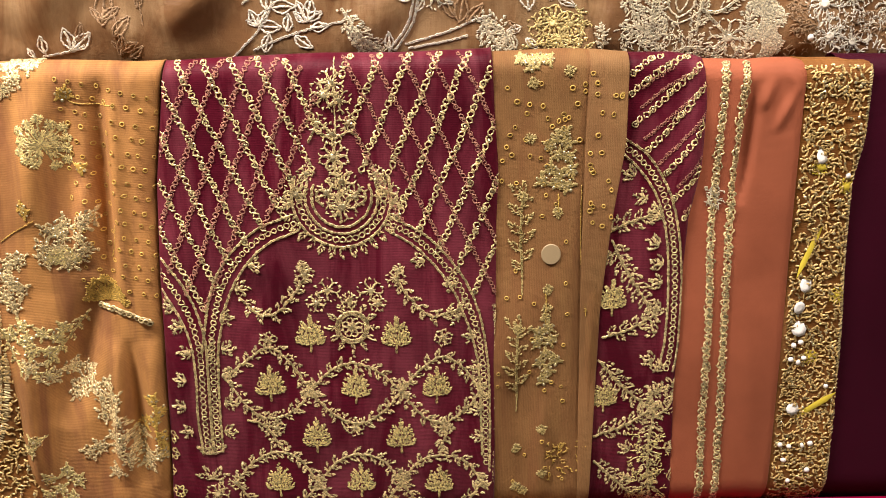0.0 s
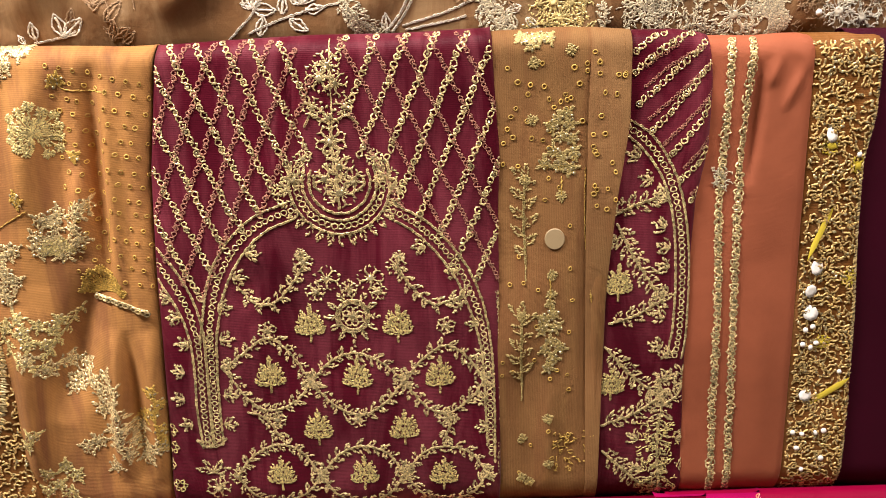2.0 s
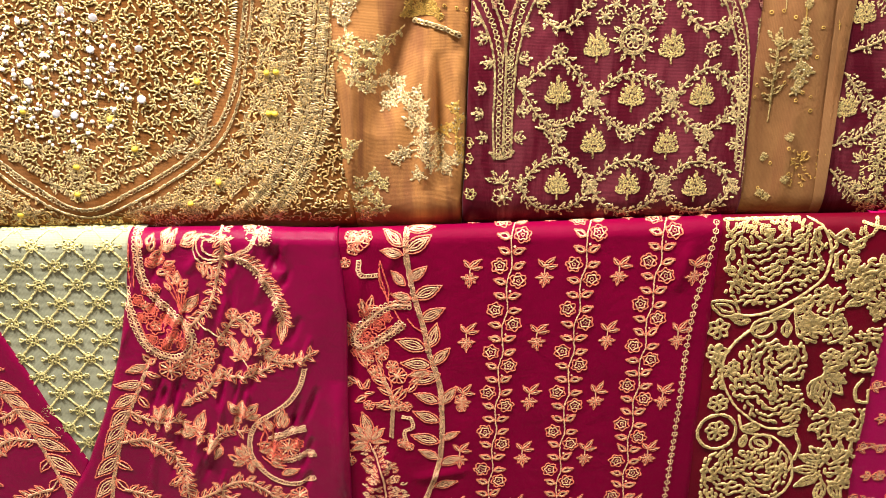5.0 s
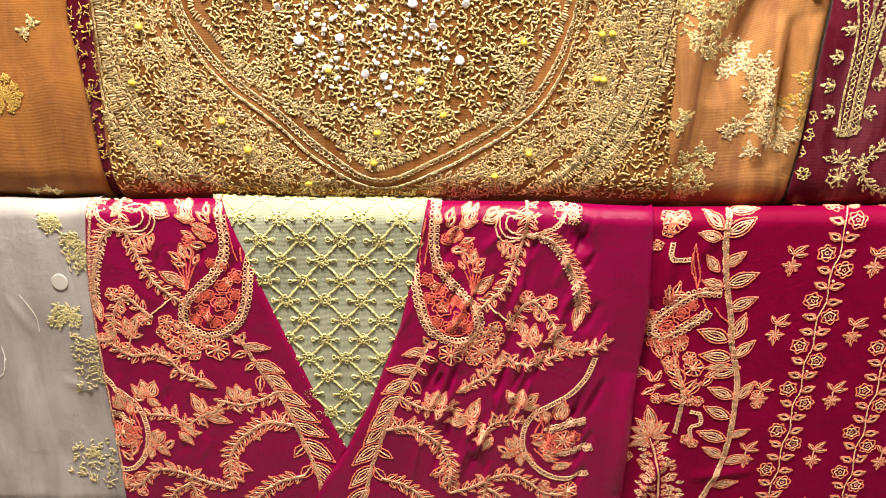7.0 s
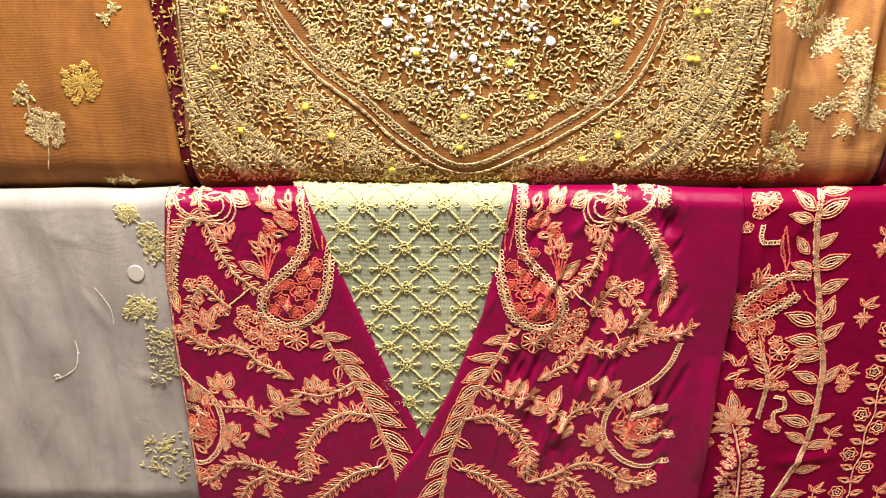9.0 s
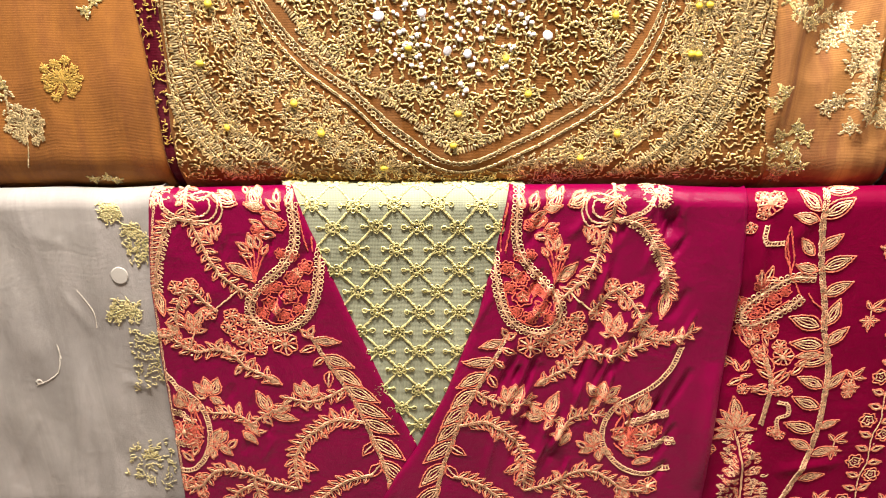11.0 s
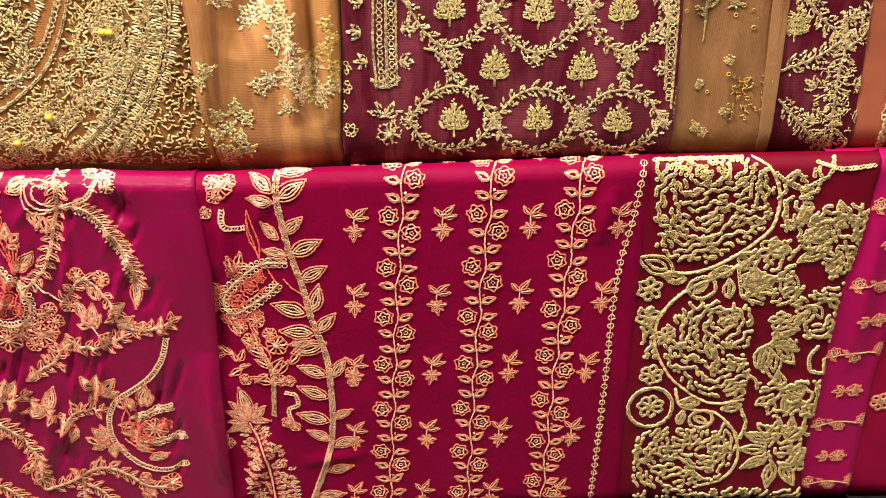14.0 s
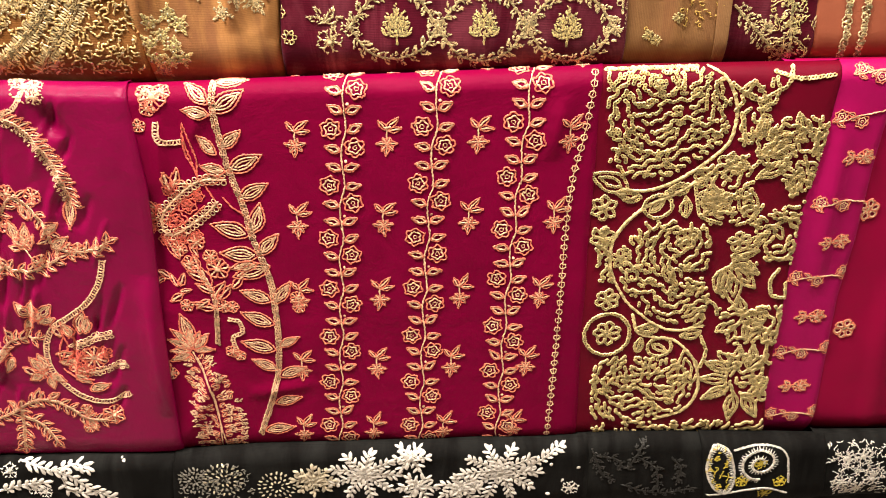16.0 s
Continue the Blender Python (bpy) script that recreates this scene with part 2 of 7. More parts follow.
for y, z in ((1.108, TOP_T), (1.065, TOP_A), (1.04, TOP_B), (1.007, TOP_C)):
    bm = bmesh.new()
    bmesh.ops.create_cone(bm, cap_ends=True, segments=20, radius1=0.008, radius2=0.008, depth=3.4,
                          matrix=pose(-0.5, y + 0.018, z - 0.034, 0, 90, 0))
    bmesh.ops.create_cone(bm, cap_ends=True, segments=12, radius1=0.008, radius2=0.008, depth=1.28 - y, matrix=pose(-2.15, (1.3 + y) / 2, z - 0.034, 90, 0, 0))
    bmesh.ops.create_cone(bm, cap_ends=True, segments=12, radius1=0.008, radius2=0.008, depth=1.28 - y, matrix=pose(1.15, (1.3 + y) / 2, z - 0.034, 90, 0, 0))
    tagged(part("display_rail", bm, STEEL), "steel wall rail under the draped fabrics", "rail", "display rails", "structure")
FAR_L, FAR_R = -2.0, 1.0

# ---- garments: cloth ----
CLOTHS = {}


def garment(key, name, label, category, mat, cloth, label_cloth=""):
    ob = thing(name, label, category, cloth)
    cloth.owner = ob
    cloth.sheet("cloth", mat, ob, 0.003 if key in ("A2", "A6", "B2") else 0.005, label_cloth)
    CLOTHS[key] = cloth
    return cloth


# top row
T1 = garment("T1", "organza_dupatta", "sheer brown organza dupatta with pale leaf-vine embroidery", "dupatta", BROWN,
             Cloth(1.10, [(FAR_L, TOP_T), (FAR_R, TOP_T)], 1.2, [(FAR_L, 1.2), (FAR_L, 1.9)], [(0.199, 1.389), (0.212, 1.324)], waves=0.004, seed=3,
                   creases=[(-0.276, 1.355, -0.185, 1.426, 0.02, 0.012), (-0.430, 1.349, -0.363, 1.438, 0.03, 0.01), (-0.079, 1.335, 0.022, 1.426, 0.025, 0.008),
                            (-0.353, 1.379, -0.296, 1.342, 0.015, 0.006)]))
T2 = garment("T2", "embroidered_organza", "brown organza cloth thick with silver floral embroidery", "fabric", BROWN,
             Cloth(1.104, [(FAR_L, TOP_T), (FAR_R, TOP_T)], 1.2, [(0.189, 1.389), (0.202, 1.324)], [(FAR_R, 1.2), (FAR_R, 1.9)], waves=0.003, seed=4,
                   creases=[(0.215, 1.389, 0.224, 1.327, 0.012, 0.006), (0.429, 1.389, 0.443, 1.326, 0.02, 0.008)]))

# middle row
A0 = garment("A0", "net_dupatta", "rust-orange net dupatta with scattered gold sprigs", "dupatta", RUST_NET,
             Cloth(1.048, [(FAR_L, TOP_A), (FAR_R, TOP_A)], 0.66, [(FAR_L, 0.6), (FAR_L, 1.4)], [(-1.205, 1.116), (-1.217, 0.993), (-1.212, 0.940), (-1.207, 0.856), (-1.203, 0.759)], waves=0.002, seed=5,
                   creases=[(-1.329, 0.993, -1.339, 0.759, 0.02, 0.004), (-1.244, 0.993, -1.253, 0.759, 0.02, 0.004)]))
A9 = garment("A9", "wine_fabric", "dark wine net cloth showing between two draped garments", "fabric", MAROON,
             Cloth(1.058, [(FAR_L, TOP_A), (FAR_R, TOP_A)], 0.66, [(-1.250, 0.993), (-1.253, 0.759)], [(-1.152, 0.993), (-1.174, 0.759)], seed=6, radius=0.014))
A2 = garment("A2", "net_dupatta", "orange net dupatta gathered in folds with gold flower sprigs", "dupatta", ORANGE_NET,
             Cloth(1.047, [(-0.489, 1.329), (-0.395, 1.332), (-0.365, 1.332), (-0.324, 1.331), (-0.295, 1.330), (-0.262, 1.331)], 0.66, [(-0.499, 1.051), (-0.509, 0.770)], [(-0.264, 1.331), (-0.281, 1.197), (-0.287, 1.097), (-0.290, 1.012), (-0.295, 0.892), (-0.300, 0.796)], waves=0.0032, seed=7, edge=0.006, wave_size=(14.0, 3.0),
                   creases=[(-0.335, 1.333, -0.343, 1.041, 0.012, -0.013), (-0.321, 1.333, -0.332, 1.041, 0.011, 0.01), (-0.293, 1.338, -0.309, 1.011, 0.016, 0.006), (-0.395, 1.333, -0.426, 1.070, 0.02, 0.006), (-0.365, 1.336, -0.385, 1.138, 0.018, -0.006), (-0.346, 1.013, -0.354, 0.814, 0.010, 0.010),
                            (-0.333, 1.013, -0.330, 0.813, 0.008, -0.010), (-0.307, 1.012, -0.310, 0.805, 0.010, 0.008), (-0.354, 1.084, -0.423, 0.895, 0.02, -0.014),
                            (-0.448, 1.043, -0.454, 0.816, 0.012, 0.010), (-0.396, 1.321, -0.428, 1.139, 0.02, 0.006), (-0.364, 1.204, -0.371, 1.098, 0.01, 0.006),
                            (-0.371, 1.333, -0.370, 1.297, 0.008, 0.004), (-0.330, 1.333, -0.330, 1.285, 0.008, -0.005), (-0.304, 1.333, -0.300, 1.285, 0.008, 0.004)]))
A1 = garment("A1", "embroidered_kameez", "bronze net kameez front covered in gold thread, beads and mirrors", "kameez", BRONZE,
             Cloth(1.042, [(FAR_L, TOP_A), (FAR_R, TOP_A)], 0.66, [(-1.179, 1.116), (-1.188, 0.993), (-1.189, 0.913), (-1.193, 0.834), (-1.189, 0.763)], [(-0.465, 1.264), (-0.473, 1.095), (-0.471, 1.051), (-0.469, 0.968), (-0.460, 0.880), (-0.453, 0.769)], waves=0.0015, seed=8))
A8 = garment("A8", "plain_fabric", "plain dark plum cloth hanging flat", "fabric", PLUM,
             Cloth(1.062, [(FAR_L, TOP_A), (FAR_R, TOP_A)], 0.66, [(0.471, 1.326), (0.499, 0.778)], [(FAR_R, 0.6), (FAR_R, 1.4)], seed=9))
A7 = garment("A7", "sequin_fabric", "narrow bronze panel crusted with gold bugle beads and sequins", "fabric", BRONZE,
             Cloth(1.057, [(FAR_L, TOP_A - 0.003), (FAR_R, TOP_A - 0.003)], 0.66, [(0.425, 1.326), (0.433, 1.108), (0.444, 0.780)], [(0.510, 1.325), (0.512, 1.241), (0.504, 1.189), (0.509, 1.107), (0.518, 0.999), (0.525, 0.876), (0.528, 0.778)], seed=10))
A6 = garment("A6", "crepe_suit_piece", "plain salmon-orange crepe cloth with two gold trims", "fabric", SALMON,
             Cloth(1.053, [(0.275, 1.328), (0.323, 1.329), (0.372, 1.328), (0.397, 1.330), (0.418, 1.330), (0.437, 1.326)], 0.66, [(0.281, 1.328), (0.318, 0.783)], [(0.435, 1.328), (0.436, 1.242), (0.440, 1.108), (0.447, 0.963), (0.451, 0.779)], waves=0.0015, seed=11,
                   creases=[(0.377, 1.311, 0.371, 1.164, 0.007, -0.008), (0.398, 1.317, 0.385, 1.274, 0.006, 0.004), (0.425, 1.304, 0.403, 1.248, 0.005, 0.003),
                            (0.391, 1.074, 0.424, 0.797, 0.02, 0.003), (0.410, 1.323, 0.432, 1.292, 0.006, 0.003)]))
A5 = garment("A5", "embroidered_sleeve", "maroon organza sleeve piece with gold arch embroidery", "kameez", MAROON,
             Cloth(1.049, [(0.201, 1.336), (0.237, 1.337), (0.286, 1.337), (0.311, 1.333), (0.325, 1.328)], 0.66, [(0.216, 1.339), (0.210, 0.785)], [(0.320, 1.329), (0.326, 1.287), (0.326, 1.210), (0.316, 1.151), (0.316, 1.089), (0.320, 0.988), (0.317, 0.927), (0.326, 0.782)], seed=12,
                   creases=[(0.308, 1.191, 0.315, 1.287, 0.012, 0.004)]))
A3 = garment("A3", "embroidered_kameez", "maroon organza kameez with gold lattice, arch and floral embroidery", "kameez", MAROON,
             Cloth(1.041, [(-0.262, 1.331), (-0.194, 1.335), (-0.099, 1.339), (-0.016, 1.339), (0.086, 1.343)], 0.66, [(-0.262, 1.331), (-0.281, 1.197), (-0.287, 1.097), (-0.290, 1.012), (-0.295, 0.892), (-0.300, 0.796)], [(0.087, 1.344), (0.098, 1.212), (0.098, 1.092), (0.099, 0.931), (0.099, 0.787)], waves=0.0018, seed=13,
                   creases=[(-0.135, 1.332, -0.115, 1.195, 0.005, -0.004), (-0.167, 1.095, -0.197, 1.039, 0.015, -0.002), (-0.081, 1.343, -0.084, 1.277, 0.02, 0.003)]))
A4 = garment("A4", "net_dupatta", "tan net dupatta strip with gold thread motifs", "dupatta", TAN_NET,
             Cloth(1.045, [(0.086, 1.339), (0.116, 1.340), (0.164, 1.342), (0.201, 1.341), (0.237, 1.338)], 0.66, [(0.081, 1.340), (0.093, 0.788)], [(0.235, 1.339), (0.236, 1.243), (0.227, 1.159), (0.219, 1.033), (0.219, 0.882), (0.219, 0.785)], waves=0.002, seed=14, edge=0.004,
                   creases=[(0.190, 1.192, 0.203, 0.785, 0.006, -0.003), (0.113, 0.976, 0.142, 0.786, 0.015, -0.005), (0.155, 0.930, 0.156, 0.786, 0.01, 0.004), (0.126, 1.112, 0.117, 0.931, 0.02, 0.003)]))

FOLD = Cloth(1.0442, [(0.177, 1.342), (0.201, 1.341), (0.237, 1.338)], 0.66, [(0.192, 1.339), (0.191, 1.244), (0.193, 1.111), (0.203, 0.785)], [(0.235, 1.339), (0.236, 1.243), (0.226, 1.159), (0.218, 1.033), (0.218, 0.882), (0.218, 0.785)], waves=0.002, seed=28, edge=0.0008)
FOLD.owner = A4.owner
FOLD.sheet("fold", PALE_TAN_NET, A4.owner, label="paler doubled fold of net")

# lower row
B0 = garment("B0", "organza_dupatta", "crumpled grey-white organza dupatta with faded gold motifs", "dupatta", SMOKE,
             Cloth(1.034, [(-1.691, 0.748), (-1.407, 0.751), (-1.336, 0.753), (-1.280, 0.751), (-1.220, 0.754)], 0.12, [(FAR_L, 0.1), (FAR_L, 0.8)], [(-1.214, 0.761), (-1.230, 0.632), (-1.231, 0.509), (-1.224, 0.270)], waves=0.003, seed=15,
                   creases=[(-1.364, 0.615, -1.332, 0.545, 0.005, 0.0012), (-1.434, 0.413, -1.491, 0.290, 0.005, 0.0015), (-1.345, 0.509, -1.388, 0.353, 0.005, 0.0015),
                            (-1.399, 0.698, -1.337, 0.682, 0.005, 0.0009), (-1.305, 0.472, -1.261, 0.453, 0.005, 0.0018), (-1.361, 0.374, -1.370, 0.269, 0.005, -0.0012)]))
B5 = garment("B5", "plain_fabric", "plain deep crimson cloth hanging flat", "fabric", DEEP_RED,
             Cloth(1.033, [(FAR_L, TOP_B), (FAR_R, TOP_B)], 0.12, [(0.306, 0.754), (0.348, 0.211)], [(FAR_R, 0.1), (FAR_R, 0.8)], seed=16,
                   creases=[(0.468, 0.483, 0.489, 0.207, 0.015, 0.004)]))
B4 = garment("B4", "silk_fabric", "purple-pink silk panel with rose-gold sprigs", "fabric", PURPLE_PINK,
             Cloth(1.028, [(FAR_L, TOP_B), (FAR_R, TOP_B)], 0.12, [(0.291, 0.768), (0.307, 0.213)], [(0.424, 0.737), (0.416, 0.640), (0.414, 0.536), (0.406, 0.450), (0.408, 0.300), (0.406, 0.209)], seed=17,
                   creases=[(0.366, 0.724, 0.368, 0.451, 0.012, 0.004)]))
B3 = garment("B3", "embroidered_fabric", "crimson cloth panel dense with gold-green floral embroidery", "fabric", SHADED_RED,
             Cloth(1.024, [(FAR_L, TOP_B), (FAR_R, TOP_B)], 0.12, [(0.048, 0.773), (0.053, 0.221)], [(0.356, 0.763), (0.350, 0.672), (0.336, 0.562), (0.334, 0.452), (0.331, 0.303), (0.340, 0.212)], seed=18, waves=0.0012))
B2 = garment("B2", "embroidered_kameez", "magenta kameez with copper-gold vine stripes and sprigs", "kameez", MAGENTA,
             Cloth(1.02, [(-0.496, 0.757), (-0.457, 0.757), (-0.298, 0.761), (-0.165, 0.763), (0.075, 0.769)], 0.12, [(-0.493, 0.755), (-0.547, 0.241)], [(0.074, 0.769), (0.071, 0.640), (0.069, 0.544), (0.070, 0.459), (0.069, 0.330), (0.071, 0.221)], seed=19, waves=0.0015,
                   creases=[(-0.455, 0.726, -0.449, 0.621, 0.008, 0.005), (-0.474, 0.637, -0.471, 0.456, 0.015, -0.006), (-0.391, 0.753, -0.412, 0.689, 0.008, 0.003),
                            (-0.388, 0.325, -0.286, 0.341, 0.01, 0.003), (-0.413, 0.382, -0.475, 0.249, 0.01, 0.005), (0.029, 0.752, 0.013, 0.657, 0.012, 0.004)]))
B1 = thing("embroidered_kameez", "magenta v-neck kameez with copper-gold paisley embroidery and pistachio inset", "kameez", None)
VL = [(-1.047, 0.773), (-1.018, 0.690), (-0.980, 0.581), (-0.931, 0.454), (-0.895, 0.367)]
VR = [(-0.774, 0.773), (-0.788, 0.691), (-0.812, 0.582), (-0.853, 0.463), (-0.895, 0.367)]
INSET = Cloth(1.023, [(FAR_L, 0.7615), (FAR_R, 0.7615)], 0.17, [(-1.062, 0.773), (-0.997, 0.546), (-0.926, 0.355)], [(-0.755, 0.773), (-0.808, 0.546), (-0.865, 0.355)], seed=20, waves=0.0012, radius=0.028)
LEFT = Cloth(1.018, [(-1.25, 0.757), (-1.12, 0.760), (-1.03, 0.763), (-0.9, 0.763)], 0.12, [(-1.222, 0.769), (-1.239, 0.632), (-1.241, 0.509), (-1.238, 0.270)], VL + [(-0.891, 0.271)], seed=21, waves=0.0015, edge=0.005)
RIGHT = Cloth(1.014, [(-0.790, 0.764), (-0.706, 0.765), (-0.602, 0.765), (-0.546, 0.762), (-0.477, 0.760)], 0.12, VR + [(-0.927, 0.314), (-0.958, 0.250)], [(-0.479, 0.769), (-0.471, 0.633), (-0.478, 0.474), (-0.481, 0.273)], seed=22, waves=0.0015, edge=0.007,
              creases=[(-0.689, 0.582, -0.658, 0.683, 0.006, 0.004), (-0.664, 0.547, -0.631, 0.699, 0.006, -0.003), (-0.738, 0.510, -0.699, 0.633, 0.006, 0.003),
                       (-0.766, 0.396, -0.726, 0.582, 0.006, 0.003), (-0.631, 0.510, -0.592, 0.666, 0.008, 0.003), (-0.586, 0.754, -0.560, 0.699, 0.012, -0.006),
                       (-0.494, 0.511, -0.492, 0.294, 0.012, 0.008), (-0.804, 0.293, -0.782, 0.415, 0.006, 0.003), (-0.702, 0.699, -0.663, 0.754, 0.006, 0.003)])
rng = random.Random(4)
for c, (x0, z0, x1, z1), count, deep in ((RIGHT, (-0.829, 0.293, -0.552, 0.745), 70, 0.0055), (LEFT, (-1.267, 0.291, -0.986, 0.746), 18, 0.0035)):
    c.creases = list(c.creases)
    for k in range(count):
        x, z, l = rng.uniform(x0, x1), rng.uniform(z0, z1), rng.uniform(0.03, 0.09)
        c.creases.append((x, z, x + l * rng.uniform(0.15, 0.5), z + l, rng.uniform(0.0035, 0.006), deep * rng.choice((1, -0.8)) * rng.uniform(0.5, 1)))
for c, mat, label in ((INSET, PISTACHIO, "pistachio neck inset"), (LEFT, MAGENTA_SILK, ""), (RIGHT, MAGENTA_SILK, "")):
    c.owner = B1
    c.sheet("neck_inset" if c is INSET else "front_panel", mat, B1, 0.005 if c is INSET else 0.0025, label)

# bottom row
C1 = garment("C1", "black_dupatta", "black cloth with cream leaf-vine embroidery", "dupatta", BLACK,
             Cloth(1.004, [(-1.888, 0.189), (-1.115, 0.217), (-0.728, 0.231), (-0.489, 0.229)], 0.02, [(FAR_L, 0.0), (FAR_L, 0.3)], [(-0.487, 0.236), (-0.497, 0.163)], seed=23))
C2 = garment("C2", "black_kameez", "black kameez with silver rosettes and cream floral sprays", "kameez", BLACK,
             Cloth(1.0, [(-0.497, 0.230), (-0.380, 0.239), (-0.138, 0.240), (0.081, 0.239)], 0.02, [(-0.494, 0.231), (-0.502, 0.163)], [(0.085, 0.242), (0.088, 0.142)], seed=24))
C3 = garment("C3", "black_fabric", "black cloth with tone-on-tone black floral stitching", "fabric", BLACK,
             Cloth(1.004, [(0.073, 0.239), (0.151, 0.243), (0.206, 0.243), (0.250, 0.237)], 0.02, [(0.069, 0.242), (0.074, 0.143)], [(0.253, 0.236), (0.268, 0.136)], seed=25))
C4 = garment("C4", "paisley_shawl", "black shawl with cream and yellow paisley embroidery", "shawl", BLACK,
             Cloth(0.998, [(0.238, 0.242), (0.430, 0.232)], 0.02, [(0.241, 0.237), (0.255, 0.137)], [(0.420, 0.231), (0.433, 0.130)], seed=26))
C6 = garment("C6", "black_fabric", "black cloth with dense cream floral embroidery", "fabric", BLACK,
             Cloth(1.004, [(0.398, 0.233), (0.500, 0.231), (0.850, 0.222)], 0.02, [(0.406, 0.231), (0.423, 0.131)], [(FAR_R, 0.0), (FAR_R, 0.3)], seed=27))


# ---- embroidery: every stitch, sequin and bead is a small solid of its own on the cloth ----
U = 0.0006  # the fineness of the needlework, in metres
GOLD_SEQUIN = thread("gold_sequins", (0.95, 0.8, 0.45), 0.7, 0.2, 0.5)
COPPER = thread("copper_thread", (1.0, 0.61, 0.36), 0.08, 0.3, 0.4)
ROSE = thread("rose_thread", (0.9, 0.17, 0.11), 0.1, 0.4, 0.5)
DIM_COPPER = thread("dull_copper_thread", (0.5, 0.22, 0.15), 0.2, 0.45, 0.45)
LEAF_GOLD = thread("green_gold_thread", (0.86, 0.69, 0.29), 0.25, 0.28, 0.6)
SILVER = thread("silver_thread", (0.8, 0.7, 0.48), 0.12, 0.38, 0.5)
CREAM = thread("cream_thread", (0.98, 0.92, 0.78), 0.1, 0.4, 0.35)
GREY = thread("grey_thread", (0.3, 0.28, 0.22), 0.2, 0.45, 0.5)
JET = thread("jet_thread", (0.05, 0.048, 0.04), 0.2, 0.35, 0.5)
LIME = thread("lime_gold_thread", (0.9, 0.82, 0.36), 0.2, 0.35, 0.35)
YELLOW = thread("yellow_thread", (0.8, 0.62, 0.06), 0.1, 0.5, 0.3)
PEARL = thread("pearl_beads", (0.95, 0.91, 0.84), 0.0, 0.25, 0.2)
MIRROR = thread("mirror_discs", (0.9, 0.9, 0.93), 0.35, 0.12, 0.15)
FADED = thread("faded_gold_print", (0.8, 0.7, 0.34), 0.1, 0.6, 0.2)
OCHRE = thread("ochre_thread", (0.7, 0.45, 0.1), 0.2, 0.45, 0.35)
BROWN_THREAD = thread("brown_thread", (0.36, 0.22, 0.11), 0.1, 0.6, 0.3)
BRIGHT_GOLD = thread("bright_gold_thread", (0.97, 0.77, 0.35), 0.12, 0.3, 0.35)
PALE = thread("pale_thread", (0.86, 0.78, 0.62), 0.15, 0.4, 0.4)
OLIVE = thread("olive_gold_thread", (0.6, 0.46, 0.18), 0.15, 0.4, 0.4)
OLD_GOLD = thread("old_gold_thread", (0.82, 0.57, 0.22), 0.25, 0.28, 0.65)
SECOND_SHADE = {"copper_thread": thread("rose_copper_thread", (1.0, 0.27, 0.16), 0.08, 0.36, 0.45)}
STICKER = plain("tan_sticker", (0.42, 0.31, 0.17), 0.5, 0, 90)
PALE_STICKER = plain("pale_sticker", (0.6, 0.57, 0.5), 0.5, 0, 90)


def ring_template(n, rows):
    """A round solid: rows of (radius, lift), closed by a point on top."""
    v, f = [], []
    for r, h in rows:
        v += [(r * math.cos(6.2832 * i / n), r * math.sin(6.2832 * i / n), h) for i in range(n)]
    v.append((0, 0, rows[-1][1] + 0.12))
    for k in range(len(rows) - 1):
        for i in range(n):
            a, b = k * n + i, k * n + (i + 1) % n
            f += [(a, b, b + n), (a, b + n, a + n)]
    k = (len(rows) - 1) * n
    f += [(k + i, k + (i + 1) % n, len(v) - 1) for i in range(n)]
    return np.array(v, float), np.array(f)


STITCH = (np.array([(-0.5, 0, 0), (-0.25, -0.5, 0), (0.25, -0.5, 0), (0.5, 0, 0), (0.25, 0.5, 0), (-0.25, 0.5, 0), (-0.22, 0, 1), (0.22, 0, 1)], float),
          np.array([(0, 1, 6), (1, 2, 7), (1, 7, 6), (2, 3, 7), (3, 4, 7), (4, 5, 6), (4, 6, 7), (5, 0, 6)]))
SEQUIN = ring_template(8, ((0.5, 0.0), (0.5, 0.6), (0.2, 0.45)))
BEAD = ring_template(7, ((0.4, 0.0), (0.5, 0.35), (0.36, 0.8)))


def link_template(n=8, top=0.37, hole=0.15):
    """One open link of a chain stitch: a low oval ring of thread with a hole in it."""
    v = [(r * math.cos(6.2832 * i / n), r * math.sin(6.2832 * i / n), h) for r, h in ((0.5, 0.0), (top, 1.0), (hole, 0.0)) for i in range(n)]
    f = []
    for k in (0, 1):
        for i in range(n):
            a, b = k * n + i, k * n + (i + 1) % n
            f += [(a, b, b + n), (a, b + n, a + n)]
    return np.array(v, float), np.array(f)


LINK = link_template()
HOOP = link_template(9, 0.41, 0.29)


def smooth(pts, closed=False, fine=10):
    """A curve through points (Catmull-Rom)."""
    p = np.array(pts, float)
    if len(p) < 3 and not closed:
        t = np.linspace(0, 1, fine)[:, None]
        return p[0] + (p[-1] - p[0]) * t
    q = np.vstack([p[-1], p, p[0], p[1]]) if closed else np.vstack([2 * p[0] - p[1], p, 2 * p[-1] - p[-2]])
    out = []
    for a, b, c, d in zip(q[:-3], q[1:-2], q[2:-1], q[3:]):
        t = np.linspace(0, 1, fine, endpoint=False)[:, None]
        out.append(0.5 * (2 * b + (c - a) * t + (2 * a - 5 * b + 4 * c - d) * t * t + (3 * b - a - 3 * c + d) * t ** 3))
    out.append(q[-2][None, :])
    return np.vstack(out)


